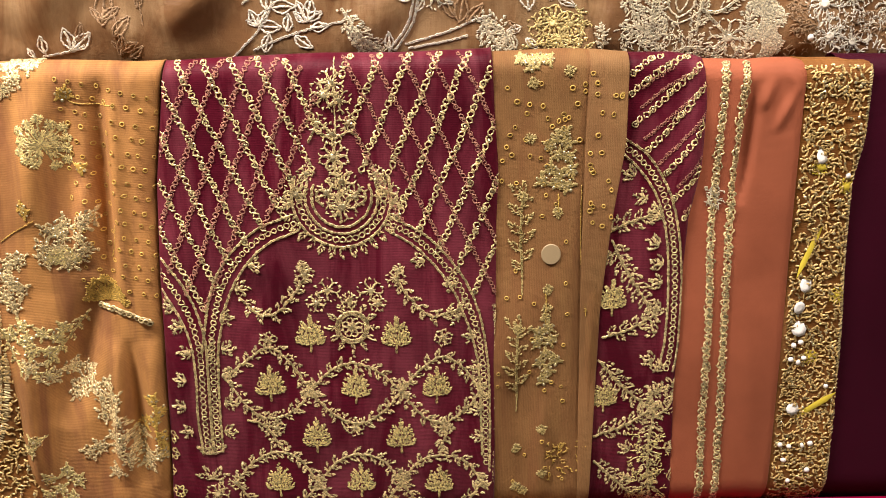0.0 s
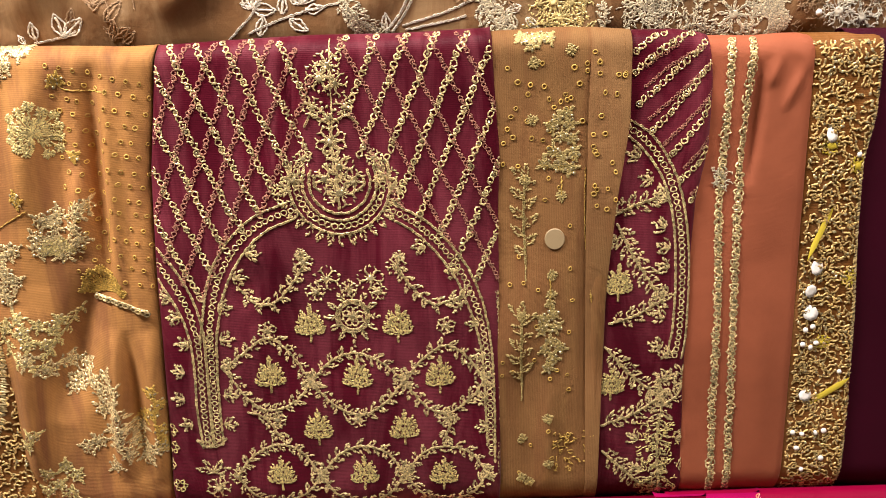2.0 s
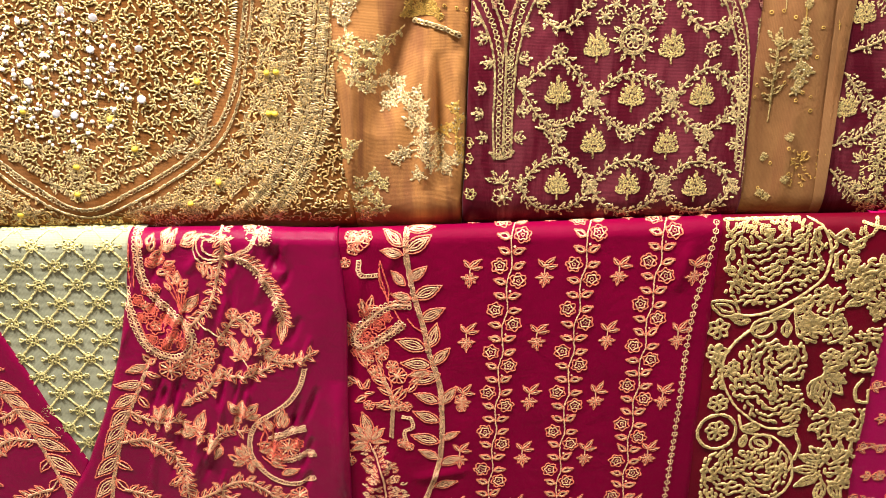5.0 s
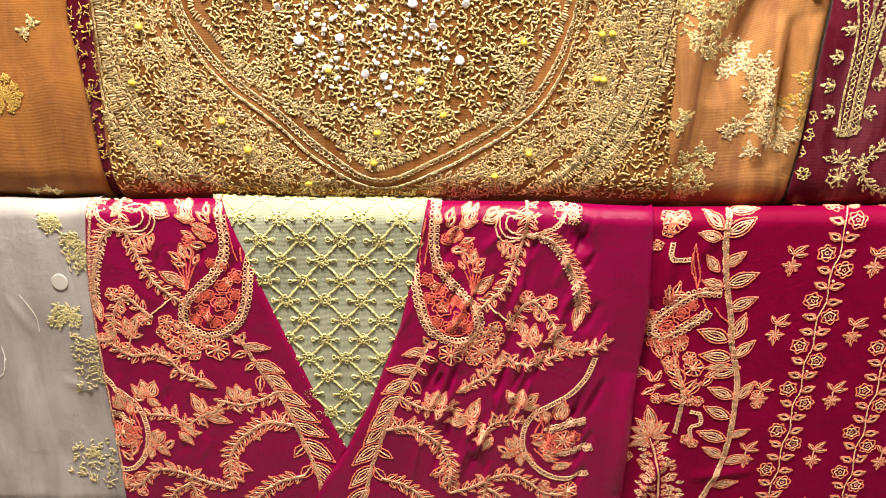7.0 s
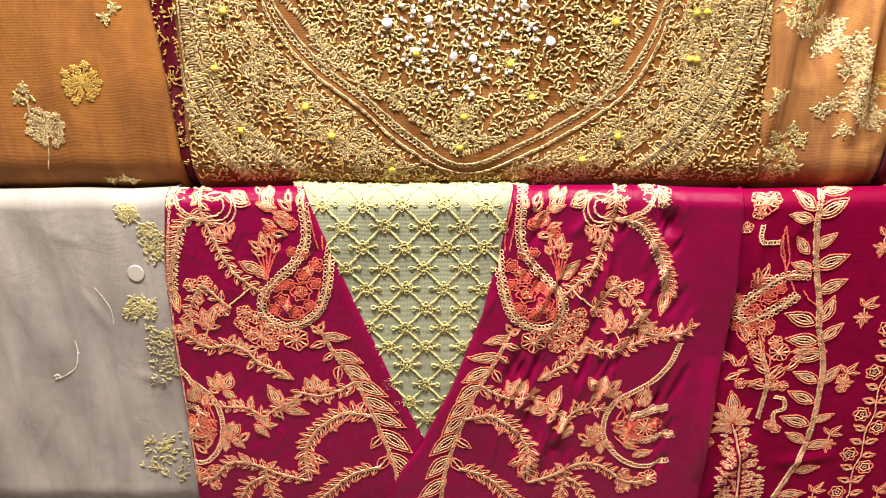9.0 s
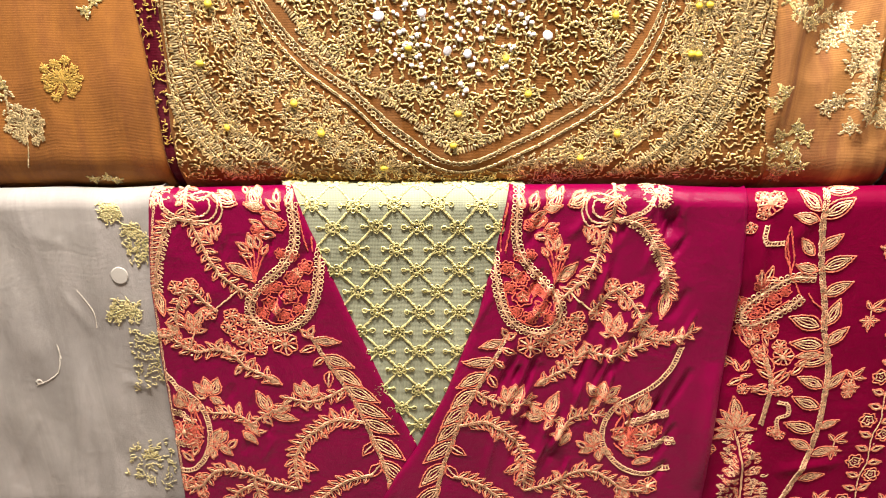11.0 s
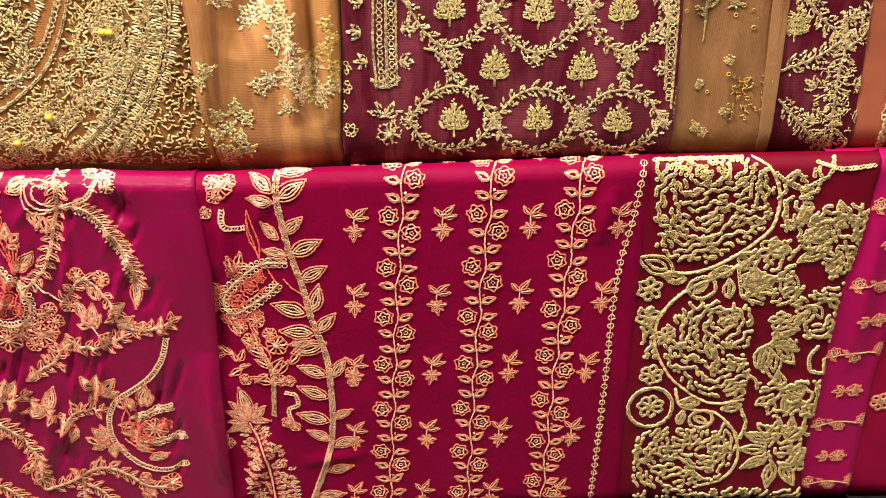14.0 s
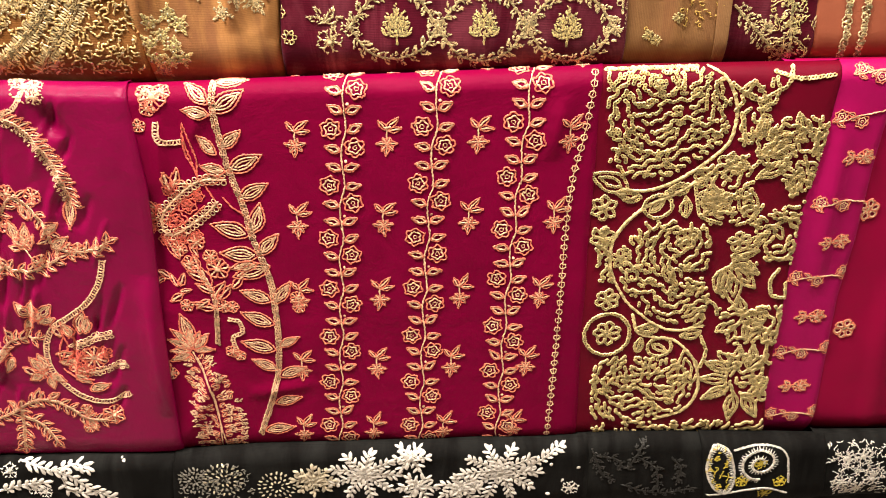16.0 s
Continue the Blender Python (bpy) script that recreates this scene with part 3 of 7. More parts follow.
def along(pts, step, closed=False):
    """Evenly spaced places on the curve and its direction there."""
    c = smooth(pts, closed)
    d = np.hypot(*np.diff(c, axis=0).T)
    run = np.concatenate([[0], np.cumsum(d)])
    n = max(2, int(run[-1] / step) + 1)
    t = np.linspace(0, run[-1], n)
    x, s = np.interp(t, run, c[:, 0]), np.interp(t, run, c[:, 1])
    e = step * 0.5
    x1, s1 = np.interp(t + e, run, c[:, 0]), np.interp(t + e, run, c[:, 1])
    x0, s0 = np.interp(t - e, run, c[:, 0]), np.interp(t - e, run, c[:, 1])
    return x, s, np.arctan2(s1 - s0, x1 - x0)


def inside(poly, x, s):
    hit = np.zeros(len(x), bool)
    for (x0, s0), (x1, s1) in zip(poly, poly[1:] + poly[:1]):
        if s0 != s1:
            hit ^= ((s0 > s) != (s1 > s)) & (x < (x1 - x0) * (s - s0) / (s1 - s0) + x0)
    return hit


class Needle:
    """Gathers the stitches of one motif and sews them on a cloth as one mesh."""
    count = 0

    def __init__(self, cloth):
        Needle.count += 1
        self.cloth, self.sewn, self.rng = cloth, {}, np.random.RandomState(Needle.count)

    def put(self, kind, x, s, a, l, w, h, tilt=0.0, base=0.0, wild=0.12):
        x, s, a, l, w, h, base = np.broadcast_arrays(*[np.atleast_1d(np.asarray(v, float)) for v in (x, s, a, l, w, h, base)])
        n, g = len(x), self.rng
        rows = np.stack([x + g.normal(0, 0.5 * U, n), s + g.normal(0, 0.5 * U, n), a + g.normal(0, wild, n), l * g.uniform(0.75, 1.2, n),
                         w * g.uniform(0.85, 1.15, n), h * g.uniform(0.7, 1.25, n), g.normal(0, tilt, n) if tilt else np.zeros(n), g.normal(0, tilt, n) if tilt else np.zeros(n), base], 1)
        self.sewn.setdefault(kind, []).append(rows)
        return self

    def stitch(self, x, s, a, l=5 * U, w=2.6 * U, h=2.2 * U, base=0.0):
        return self.put("stitch", x, s, a, np.asarray(l) * 1.3, np.asarray(w) * 0.8, np.asarray(h) * 0.7, 0.12, base, 0.24)

    def sequin(self, x, s, d=6 * U, base=0.6 * U):
        return self.put("sequin", x, s, 0, d, d, 0.8 * U, 0.3, base)

    def bead(self, x, s, d=6 * U):
        return self.put("bead", x, s, 0, d, d, d * 0.7)

    def line(self, pts, w=2.6 * U, closed=False, edge=False):
        """One laid thread; edge: in the second shade of the motif."""
        x, s, a = along(pts, w * 1.1, closed)
        return self.put("edge" if edge else "stitch", x, s, a, w * 2.3, w * 0.95, w * 0.6, 0.1)

    def cord(self, pts, w=5.5 * U, closed=False):
        """A chain stitch: open links, each biting into the next."""
        w = max(w, 4.4 * U)
        x, s, a = along(pts, w * 0.76, closed)
        return self.put("link", x, s, a, w * 1.3, w * 1.06, w * 0.42, 0.1)

    def rope(self, pts, w):
        """A thick stem: two chains side by side."""
        x, s, a = along(pts, w * 0.56)
        for k in (1, -1):
            self.put("link", x - np.sin(a) * k * w * 0.25 + np.cos(a) * k * w * 0.14, s + np.cos(a) * k * w * 0.25 + np.sin(a) * k * w * 0.14, a + k * 0.35, w * 0.68, w * 0.54, w * 0.2, 0.08)
        return self

    def scallops(self, pts, r, side=0):
        """A chain with a row of small loops along it; side: 1 left of its run, -1 right, 0 both."""
        self.line(pts, r * 0.85)
        x, s, a = along(pts, r * 1.7)
        for k in ((1, -1) if side == 0 else (side,)):
            self.put("hoop", x - np.sin(a) * k * r * 1.15, s + np.cos(a) * k * r * 1.15, a + 1.57, r * 1.7, r * 1.75, r * 0.36, 0.1)
        return self

    def laddered(self, pts, w):
        """Two laid threads with short rungs between them."""
        c = smooth(pts)
        d = np.gradient(c, axis=0)
        nrm = np.stack([-d[:, 1], d[:, 0]], 1) / np.maximum(np.hypot(d[:, 0], d[:, 1]), 1e-9)[:, None]
        for k in (1, -1):
            self.line([tuple(p) for p in (c + nrm * k * w / 2)[::4]], 3.4 * U)
        x, s, a = along(pts, 6.5 * U)
        return self.stitch(x, s, a + 1.3, w * 0.8, 4.2 * U, 3 * U)

    def loops(self, pts, r=4.5 * U, gap=11 * U, closed=False, petals=6, w=2.6 * U):
        """Small stitched rings along a curve."""
        x, s, a = along(pts, gap, closed)
        for k in range(petals):
            b = 6.2832 * k / petals + a
            self.stitch(x + r * np.cos(b), s + r * np.sin(b), b + 1.57, r * 1.35, w, w * 0.95)
        return self

    def ladder(self, pts, width=13 * U, gap=5.5 * U):
        """Short satin stitches laid side by side across a curve."""
        x, s, a = along(pts, gap)
        return self.stitch(x, s, a + 1.57, width * self.rng.uniform(0.7, 1.1, len(x)), 5 * U, 3.2 * U)

    def chain(self, pts, w=9 * U):
        """A sequinned chain: rings with knots between them."""
        x, s, a = along(pts, w * 1.1)
        x, s = x + self.rng.normal(0, w * 0.1, len(x)), s + self.rng.normal(0, w * 0.1, len(x))
        for k in range(6):
            b = 6.2832 * k / 6 + a
            q = w * 0.42 * self.rng.uniform(0.8, 1.15, len(x))
            self.stitch(x + q * np.cos(b), s + q * np.sin(b), b + 1.57, w * 0.46, w * 0.27, w * 0.26)
        self.sequin(x[::3], s[::3], w * 0.42, 1.2 * U)
        return self.stitch(x + np.cos(a) * w * 0.55, s + np.sin(a) * w * 0.55, a + 1.2, w * 0.7, w * 0.3, w * 0.3, 0.5 * U)

    def leaf(self, x, s, a, l, w, style="full", petal=False):
        """A leaf from its foot along a, satin: one fat stitch; full: short stitches off the rib; loop: a rough outline; open: a laid outline and a rib;
        hatched: outlines one inside the other; dense: filled with chain stitch."""
        c, d = math.cos(a), math.sin(a)
        bend = self.rng.normal(0, 0.1)
        if style == "satin":
            return self.put("stitch", x + 0.5 * c * l, s + 0.5 * d * l, a, l, w * 0.75, w * 0.32, 0.08)
        if style in ("full", "loop"):
            t = np.linspace(0.06, 1, max(5, int(l / (2.6 * U))))
            half = w / 2 * (np.sqrt(np.clip(1 - (2 * t ** 1.25 - 1) ** 2, 0.01, 1)) if petal else np.sin(math.pi * np.minimum(t, 0.97) ** 0.75))
            for k in (1, -1):
                keep = self.rng.rand(len(t)) > (0.18 if style == "full" else 0.1)
                o = k * half * (self.rng.uniform(0.5, 1.0, len(t)) if style == "full" else 1.0)
                turn = a + k * (self.rng.uniform(0.1, 1.1, len(t)) if style == "full" else 0.5 * np.cos(math.pi * t))
                self.stitch((x + c * t * l - d * o)[keep], (s + d * t * l + c * o)[keep], turn[keep], 5.4 * U, 3.2 * U, 2.4 * U)
            m = t[t < 0.3]
            return self.stitch(x + c * m * l, s + d * m * l, a, 4.4 * U, 1.9 * U, 1.4 * U)

        def ring(scale, lo=0.0, hi=1.0):
            t = np.linspace(0.0, 1.0, max(5, int(l / (4.5 * U))))
            half = w / 2 * scale * (np.sqrt(np.clip(1 - (2 * t ** 1.25 - 1) ** 2, 0.0, 1)) if petal else np.sin(math.pi * t ** 0.8))
            u = (lo + (hi - lo) * t) * l
            u, o = np.concatenate([u, u[::-1][1:-1]]), np.concatenate([half, -half[::-1][1:-1]])
            o = o + bend * u * (u / l)
            return [(x + c * p - d * q, s + d * p + c * q) for p, q in zip(u, o)]

        rib = [(x + c * l * k - d * bend * l * k * k, s + d * l * k + c * bend * l * k * k) for k in (0.12, 0.45, 0.78)]
        fat = min(3.3 * U, max(2.0 * U, w * 0.2))
        if style == "dense":
            self.cord(ring(1.0), 7 * U, True)
            if w > 25 * U:
                self.cord(ring(0.42, 0.2, 0.78), 7 * U, True)
            elif w > 17 * U:
                self.cord(rib, 7 * U)
            return self
        self.line(ring(1.0), fat, True, style in ("open", "hatched"))
        if style == "hatched":
            if w > 9 * U:
                self.line(ring(0.6, 0.12, 0.86), fat * 1.1, True)
            if w > 19 * U:
                self.line(ring(0.25, 0.22, 0.74), fat, True)
            elif w <= 9 * U:
                self.line(rib, fat)
        else:
            self.line(rib, min(4.2 * U, max(fat, w * 0.28)))
        return self

    def flower(self, x, s, r, n=5, a=0.3, style="full", eye=True):
        if style == "full" and r > 11 * U:
            style = "loop"
        for k in range(n):
            b = a + 6.2832 * k / n
            self.leaf(x + 0.22 * r * math.cos(b), s + 0.22 * r * math.sin(b), b, r * 0.8, r * 5.2 / n * 0.86, style, True)
        if eye:
            self.sequin(x, s, r * 0.5, 1.2 * U)
        return self

    def rosette(self, x, s, r, n=6):
        """A round rose: a scalloped outline, a smaller one inside it and a knot."""
        q = np.linspace(0, 6.2832, 19)[:-1]
        for scale, m, edge in ((0.92, n, True), (0.56, 5, False)):
            g = r * scale * (1 + 0.14 * np.cos(m * q + self.rng.uniform(0, 6)))
            self.line(list(zip(x + g * np.cos(q), s + g * np.sin(q))), min(3.2 * U, r * 0.17), True, edge)
        q = np.linspace(0, 6.2832, 4, endpoint=False)
        return self.stitch(x + 0.18 * r * np.cos(q), s + 0.18 * r * np.sin(q), q + 1.57, 0.3 * r, 2.4 * U, 2.0 * U)

    def floret(self, x, s, a, r, n=3, style="full"):
        """A small fan of leaves."""
        for k in range(n):
            self.leaf(x, s, a + (k - (n - 1) / 2) * 0.75, r * (1.0 if k == (n - 1) / 2 else 0.85), r * 0.5, style)
        return self

    def garland(self, pts, size=15 * U, gap=14 * U, w=3.4 * U, style="full", spread=0.85):
        """A stem with leaves on both sides, and knots among them."""
        size = size * 1.22
        self.cord(pts, w)
        x, s, a = along(pts, gap)
        for i in range(1, len(x)):
            k = 1 if i % 2 else -1
            self.leaf(x[i], s[i], a[i] + k * spread, size * self.rng.uniform(0.8, 1.15), size * 0.5, style)
            if self.rng.rand() < 0.4:
                b = self.rng.uniform(0, 6.28)
                self.sequin(x[i] + 0.5 * size * math.cos(b), s[i] + 0.5 * size * math.sin(b), 5 * U, 1.2 * U)
        self.leaf(x[-1], s[-1], a[-1], size, size * 0.5, style)
        return self

    def tree(self, x, s, r, lean=0.0):
        """A small spade-shaped tree: rows of loops narrowing upwards over a curled foot."""
        for v, m in ((0.0, 7), (0.3, 6), (0.6, 5), (0.88, 3), (1.1, 1)):
            half = 0.6 * r * max(0.0, 1.12 - v) ** 0.6
            for k in range(m):
                f = 0.0 if m == 1 else 2 * k / (m - 1) - 1
                b = 1.57 + lean - f * 0.6
                self.leaf(x + f * half * 0.8, s - 0.42 * r + v * r - 0.1 * r * f * f, b, 0.4 * r, 0.25 * r)
        for k in (1, -1):
            self.leaf(x + k * 0.08 * r, s - 0.55 * r, 1.57 - k * 1.35, 0.62 * r, 0.24 * r)
        return self.cord([(x, s - 0.4 * r), (x, s - 1.0 * r)], 4 * U)

    def scribble(self, poly, n, length=5, size=4.4 * U, sequins=0.1, gap=3.0 * U):
        """Worm-like runs of stitches that fill an outline."""
        p = np.array(poly)
        lo, hi = p.min(0), p.max(0)
        x, s = self.rng.uniform(lo[0], hi[0], n), self.rng.uniform(lo[1], hi[1], n)
        ok = inside(poly, x, s)
        x, s = x[ok], s[ok]
        a, bend = self.rng.uniform(0, 6.2832, len(x)), self.rng.normal(0, 0.55, len(x))
        for k in range(length):
            self.stitch(x, s, a, size, size * 0.52, size * 0.55, self.rng.uniform(0, 1.6 * U, len(x)))
            x, s, a = x + np.cos(a) * gap, s + np.sin(a) * gap, a + bend
        m = self.rng.rand(len(x)) < sequins
        if m.any():
            self.sequin(x[m], s[m], 5.5 * U, 1.5 * U)
        return self

    def flow(self, poly, size=6 * U, gap=9 * U, most=8, swirl=None, rate=55.0, sequins=0.0, chain=False, room=1.0):
        """Separate worm-like runs of thread that follow one another round an outline and never cross.
        swirl: (x, s, turn), a centre that the runs curl round. chain: in chain stitch. room: how far apart they keep."""
        p = np.array(poly)
        lo, hi = p.min(0), p.max(0)
        gx, gs = np.meshgrid(np.arange(lo[0], hi[0], gap), np.arange(lo[1], hi[1], gap))
        x, s = gx.ravel() + self.rng.uniform(-0.4, 0.4, gx.size) * gap, gs.ravel() + self.rng.uniform(-0.4, 0.4, gx.size) * gap
        ok = inside(poly, x, s)
        x, s = x[ok], s[ok]
        order = self.rng.permutation(len(x))
        u = self.rng.uniform(0, 6.28, 4)
        step, cell, taken, out = size * 0.62, size * 0.88 * room, {}, []
        for i in order:
            px, ps, run = float(x[i]), float(s[i]), []
            for k in range(most):
                key = (int(px / cell), int(ps / cell))
                if taken.get(key, i) != i:
                    break
                if swirl:
                    a = math.atan2(ps - swirl[1], px - swirl[0]) + swirl[2] + (0.75 if chain else 0.3) * math.sin(rate * px + u[0] + 1.4 * math.sin(rate * ps + u[1]))
                else:
                    a = 2.4 * math.sin(rate * px + u[0] + 1.3 * math.sin(rate * 0.8 * ps + u[1])) + 1.8 * math.sin(rate * 1.3 * ps + u[2] + math.sin(rate * px + u[3]))
                a += (0.6 if swirl else 0.9) * math.sin(k * 1.1 + i)
                run.append((px, ps, a))
                taken[key] = i
                px, ps = px + step * math.cos(a), ps + step * math.sin(a)
            if len(run) > 2:
                out += run
        r = np.array(out).reshape(-1, 3)
        r = r[inside(poly, r[:, 0], r[:, 1])]
        if chain:
            self.put("link", r[:, 0], r[:, 1], r[:, 2], size * 1.1, size * 0.95, size * 0.5, 0.1)
        else:
            self.put("stitch", r[:, 0], r[:, 1], r[:, 2] + 0.2, size * 1.25, size * 0.5, size * 0.42, 0.12)
        if sequins:
            m = self.rng.rand(len(r)) < sequins
            self.sequin(r[m, 0], r[m, 1], 5.5 * U, 2.2 * U)
        return self

    def sew(self, name, mat, label="", sequins=None, kind=""):
        """Makes the mesh, a child of the cloth's garment."""
        vs, fs, kinds, base = [], [], [], 0
        second = SECOND_SHADE.get(mat.name)
        mats = [mat] + ([second] if second else []) + ([sequins] if sequins else [])
        slot = {"edge": 1 if second else 0, "hoop": 0}
        if sequins:
            slot["sequin"] = slot["bead"] = len(mats) - 1
        for shape, blocks in self.sewn.items():
            r = np.vstack(blocks)
            c = self.cloth
            r = r[(r[:, 0] > c.side(c.left, r[:, 1]) + 0.002) & (r[:, 0] < c.side(c.right, r[:, 1]) - 0.002) & (r[:, 1] > c.bottom)]
            if not len(r):
                continue
            tv, tf = {"stitch": STITCH, "edge": STITCH, "sequin": SEQUIN, "bead": BEAD, "link": LINK, "hoop": HOOP}[shape]
            u, v = tv[None, :, 0] * r[:, 3, None], tv[None, :, 1] * r[:, 4, None]
            c, d = np.cos(r[:, 2, None]), np.sin(r[:, 2, None])
            lift = tv[None, :, 2] * r[:, 5, None] + r[:, 6, None] * u + r[:, 7, None] * v + r[:, 8, None] + 0.0005
            lift = np.maximum(lift, 0.0002)
            p = self.cloth.surface(r[:, 0, None] + c * u - d * v, r[:, 1, None] + d * u + c * v, lift)
            vs.append(p.reshape(-1, 3))
            f = (np.arange(len(r))[:, None, None] * len(tv) + tf[None]).reshape(-1, 3) + base
            fs.append(f)
            kinds.append(np.full(len(f), slot.get(shape, 0), np.int32))
            base += len(r) * len(tv)
        if not vs:
            return None
        ob = mesh_object(name, np.vstack(vs), np.vstack(fs), mat, self.cloth.owner)
        for extra in mats[1:]:
            ob.data.materials.append(extra)
        ob.data.polygons.foreach_set("material_index", np.concatenate(kinds))
        return tagged(ob, label, kind=kind)


def clipped(p, q, poly):
    """The first stretch of the straight line p-q that lies inside an outline."""
    t = np.linspace(0, 1, 200)
    x, s = p[0] + (q[0] - p[0]) * t, p[1] + (q[1] - p[1]) * t
    ok = inside(poly, x, s)
    if ok.sum() < 12:
        return None
    i = int(np.argmax(ok))
    j = i + int(np.argmin(ok[i:])) if not ok[i:].all() else len(t)
    return [(x[i], s[i]), (x[j - 1], s[j - 1])] if j - i > 11 else None


def way(a, b):
    return math.atan2(b[1] - a[1], b[0] - a[0]), math.hypot(b[0] - a[0], b[1] - a[1])


def leaf_parts(cloth, pairs, width, style, mat):
    """Leaves that are each a piece of their own."""
    for a, b in zip(pairs[::2], pairs[1::2]):
        d, l = way(a, b)
        Needle(cloth).leaf(a[0], a[1], d, l, l * width, style).sew("leaf", mat)


def leaves(n, pairs, width=0.5, style="open"):
    """Leaves from foot to tip; pairs: foot, tip, foot, tip ..."""
    for a, b in zip(pairs[::2], pairs[1::2]):
        d, l = way(a, b)
        n.leaf(a[0], a[1], d, l, l * width, style)
    return n


def band(cloth, name, pts, other, r=4.6 * U, gap=12.5 * U):
    """Two cords with stitched rings between them."""
    n = Needle(cloth)
    n.cord(pts, 4.6 * U).cord(other, 4.6 * U)
    a, b = smooth(pts), smooth(other)
    i, j = np.linspace(0, len(a) - 1, 9).astype(int), np.linspace(0, len(b) - 1, 9).astype(int)
    n.loops([tuple((p + q) / 2) for p, q in zip(a[i], b[j])], r, gap, w=2.5 * U)
    return n.sew(name, GOLD, "gold cord band with stitched rings")


# maroon kameez: lattice over the shoulders
SHOULDER_L = [(-0.263, 1.335), (-0.146, 1.340), (-0.103, 1.320), (-0.100, 1.259), (-0.112, 1.208), (-0.132, 1.168), (-0.184, 1.138), (-0.215, 1.097), (-0.238, 1.051), (-0.262, 1.074), (-0.286, 1.119)]
SHOULDER_R = [(-0.074, 1.340), (0.087, 1.344), (0.100, 1.212), (0.100, 1.064), (0.079, 1.053), (0.045, 1.106), (-0.015, 1.156), (-0.043, 1.201), (-0.061, 1.220), (-0.070, 1.277)]
for k in range(-9, 7):
    x = (-0.253, 1.335)[0] + 0.0288 * k
    run = clipped((x, 1.345), (x + 0.14, 1.025), SHOULDER_L)
    if run:
        Needle(A3).chain(run, 12 * U).sew("lattice_chain", GOLD, sequins=GOLD_SEQUIN)
    run = clipped((x + 0.23, 1.345), (x + 0.09, 1.025), SHOULDER_L)
    if run:
        Needle(A3).chain(run, 10 * U).sew("lattice_chain", DIM_COPPER, "dull copper crossing chain")
for k in range(-1, 14):
    x = (-0.062, 1.340)[0] + 0.0312 * k
    run = clipped((x, 1.345), (x - 0.136, 1.025), SHOULDER_R)
    if run:
        Needle(A3).chain(run, 12.5 * U).sew("lattice_chain", GOLD, sequins=GOLD_SEQUIN)
    run = clipped((x - 0.2, 1.345), (x - 0.04, 1.025), SHOULDER_R)
    if run:
        Needle(A3).chain(run, 8 * U).sew("lattice_chain", DIM_COPPER, "dull copper crossing chain")

# its arch and side bands
band(A3, "arch_band", [(-0.137, 1.162), (-0.174, 1.147), (-0.207, 1.116), (-0.228, 1.079), (-0.238, 1.040), (-0.246, 0.997)], [(-0.128, 1.144), (-0.165, 1.128), (-0.196, 1.094), (-0.215, 1.054), (-0.225, 1.011), (-0.230, 0.982)])
band(A3, "arch_band", [(-0.025, 1.160), (0.016, 1.137), (0.053, 1.094), (0.075, 1.046), (0.087, 0.984), (0.091, 0.908), (0.092, 0.829)], [(-0.030, 1.145), (0.005, 1.123), (0.041, 1.079), (0.062, 1.032), (0.076, 0.977), (0.080, 0.916), (0.083, 0.853)])
band(A3, "side_band", [(-0.285, 1.116), (-0.263, 1.083), (-0.248, 1.047), (-0.241, 1.004), (-0.243, 0.937), (-0.244, 0.868)], [(-0.289, 1.083), (-0.271, 1.048), (-0.259, 1.012), (-0.256, 0.967), (-0.258, 0.915), (-0.256, 0.860)])
band(A3, "side_band", [(-0.241, 1.011), (-0.242, 0.945), (-0.243, 0.868)], [(-0.226, 1.011), (-0.231, 0.945), (-0.232, 0.863)])
Needle(A3).chain([(0.095, 1.049), (0.099, 0.976), (0.099, 0.900), (0.098, 0.812)], 7 * U).sew("edge_chain", GOLD)
for spot in ([(-0.272, 1.030), (-0.265, 0.997), (-0.273, 0.962), (-0.277, 0.926), (-0.271, 0.892), (-0.280, 1.055)], [(0.008, 1.108), (0.044, 1.078), (0.049, 1.036), (0.067, 1.012), (0.074, 0.971), (0.077, 0.915), (0.078, 0.877)]):
    for p in spot:
        Needle(A3).floret(p[0] + 8 * U, p[1], 3.14, 24 * U, 3).sequin(p[0] + 6 * U, p[1], 8 * U).sew("floret", GOLD)
for p in [(-0.181, 1.105), (-0.198, 1.076), (-0.218, 1.041), (-0.219, 1.002), (-0.221, 0.967), (-0.221, 0.929), (-0.224, 0.891)]:
    Needle(A3).floret(p[0] - 6 * U, p[1], 0.0, 26 * U, 3).sequin(p[0] - 4 * U, p[1], 8 * U).sew("floret", GOLD)
n = Needle(A3)
for p, a in zip([(-0.245, 0.860), (-0.245, 0.860), (-0.245, 0.860), (-0.247, 0.824), (-0.247, 0.824), (-0.247, 0.824), (-0.247, 0.824), (-0.238, 0.803)], (1.57, 0.6, 2.6, 0.3, 2.8, 1.0, 2.1, 1.57)):
    n.leaf(p[0], p[1], a, 34 * U, 14 * U)
n.flower(-0.243, 0.802, 24 * U, 6)
n.sew("leaf_finial", GOLD)

# its crescent neckline
cx, cs = -0.078, 1.184
n = Needle(A3)
for r, kind in ((54, "cord"), (66, "cord"), (77, "loops"), (90, "cord")):
    arc = [(cx + r * U * 1.02 * math.cos(q), cs + r * U * 1.1 * math.sin(q)) for q in np.linspace(2.75, 6.67, 15)]
    if kind == "cord":
        n.cord(arc, 5 * U)
    else:
        n.loops(arc, 5 * U, 12 * U)
for q in np.linspace(3.3, 6.1, 15):
    n.leaf(cx + 92 * U * math.cos(q), cs + 100 * U * math.sin(q), q, 22 * U, 13 * U)
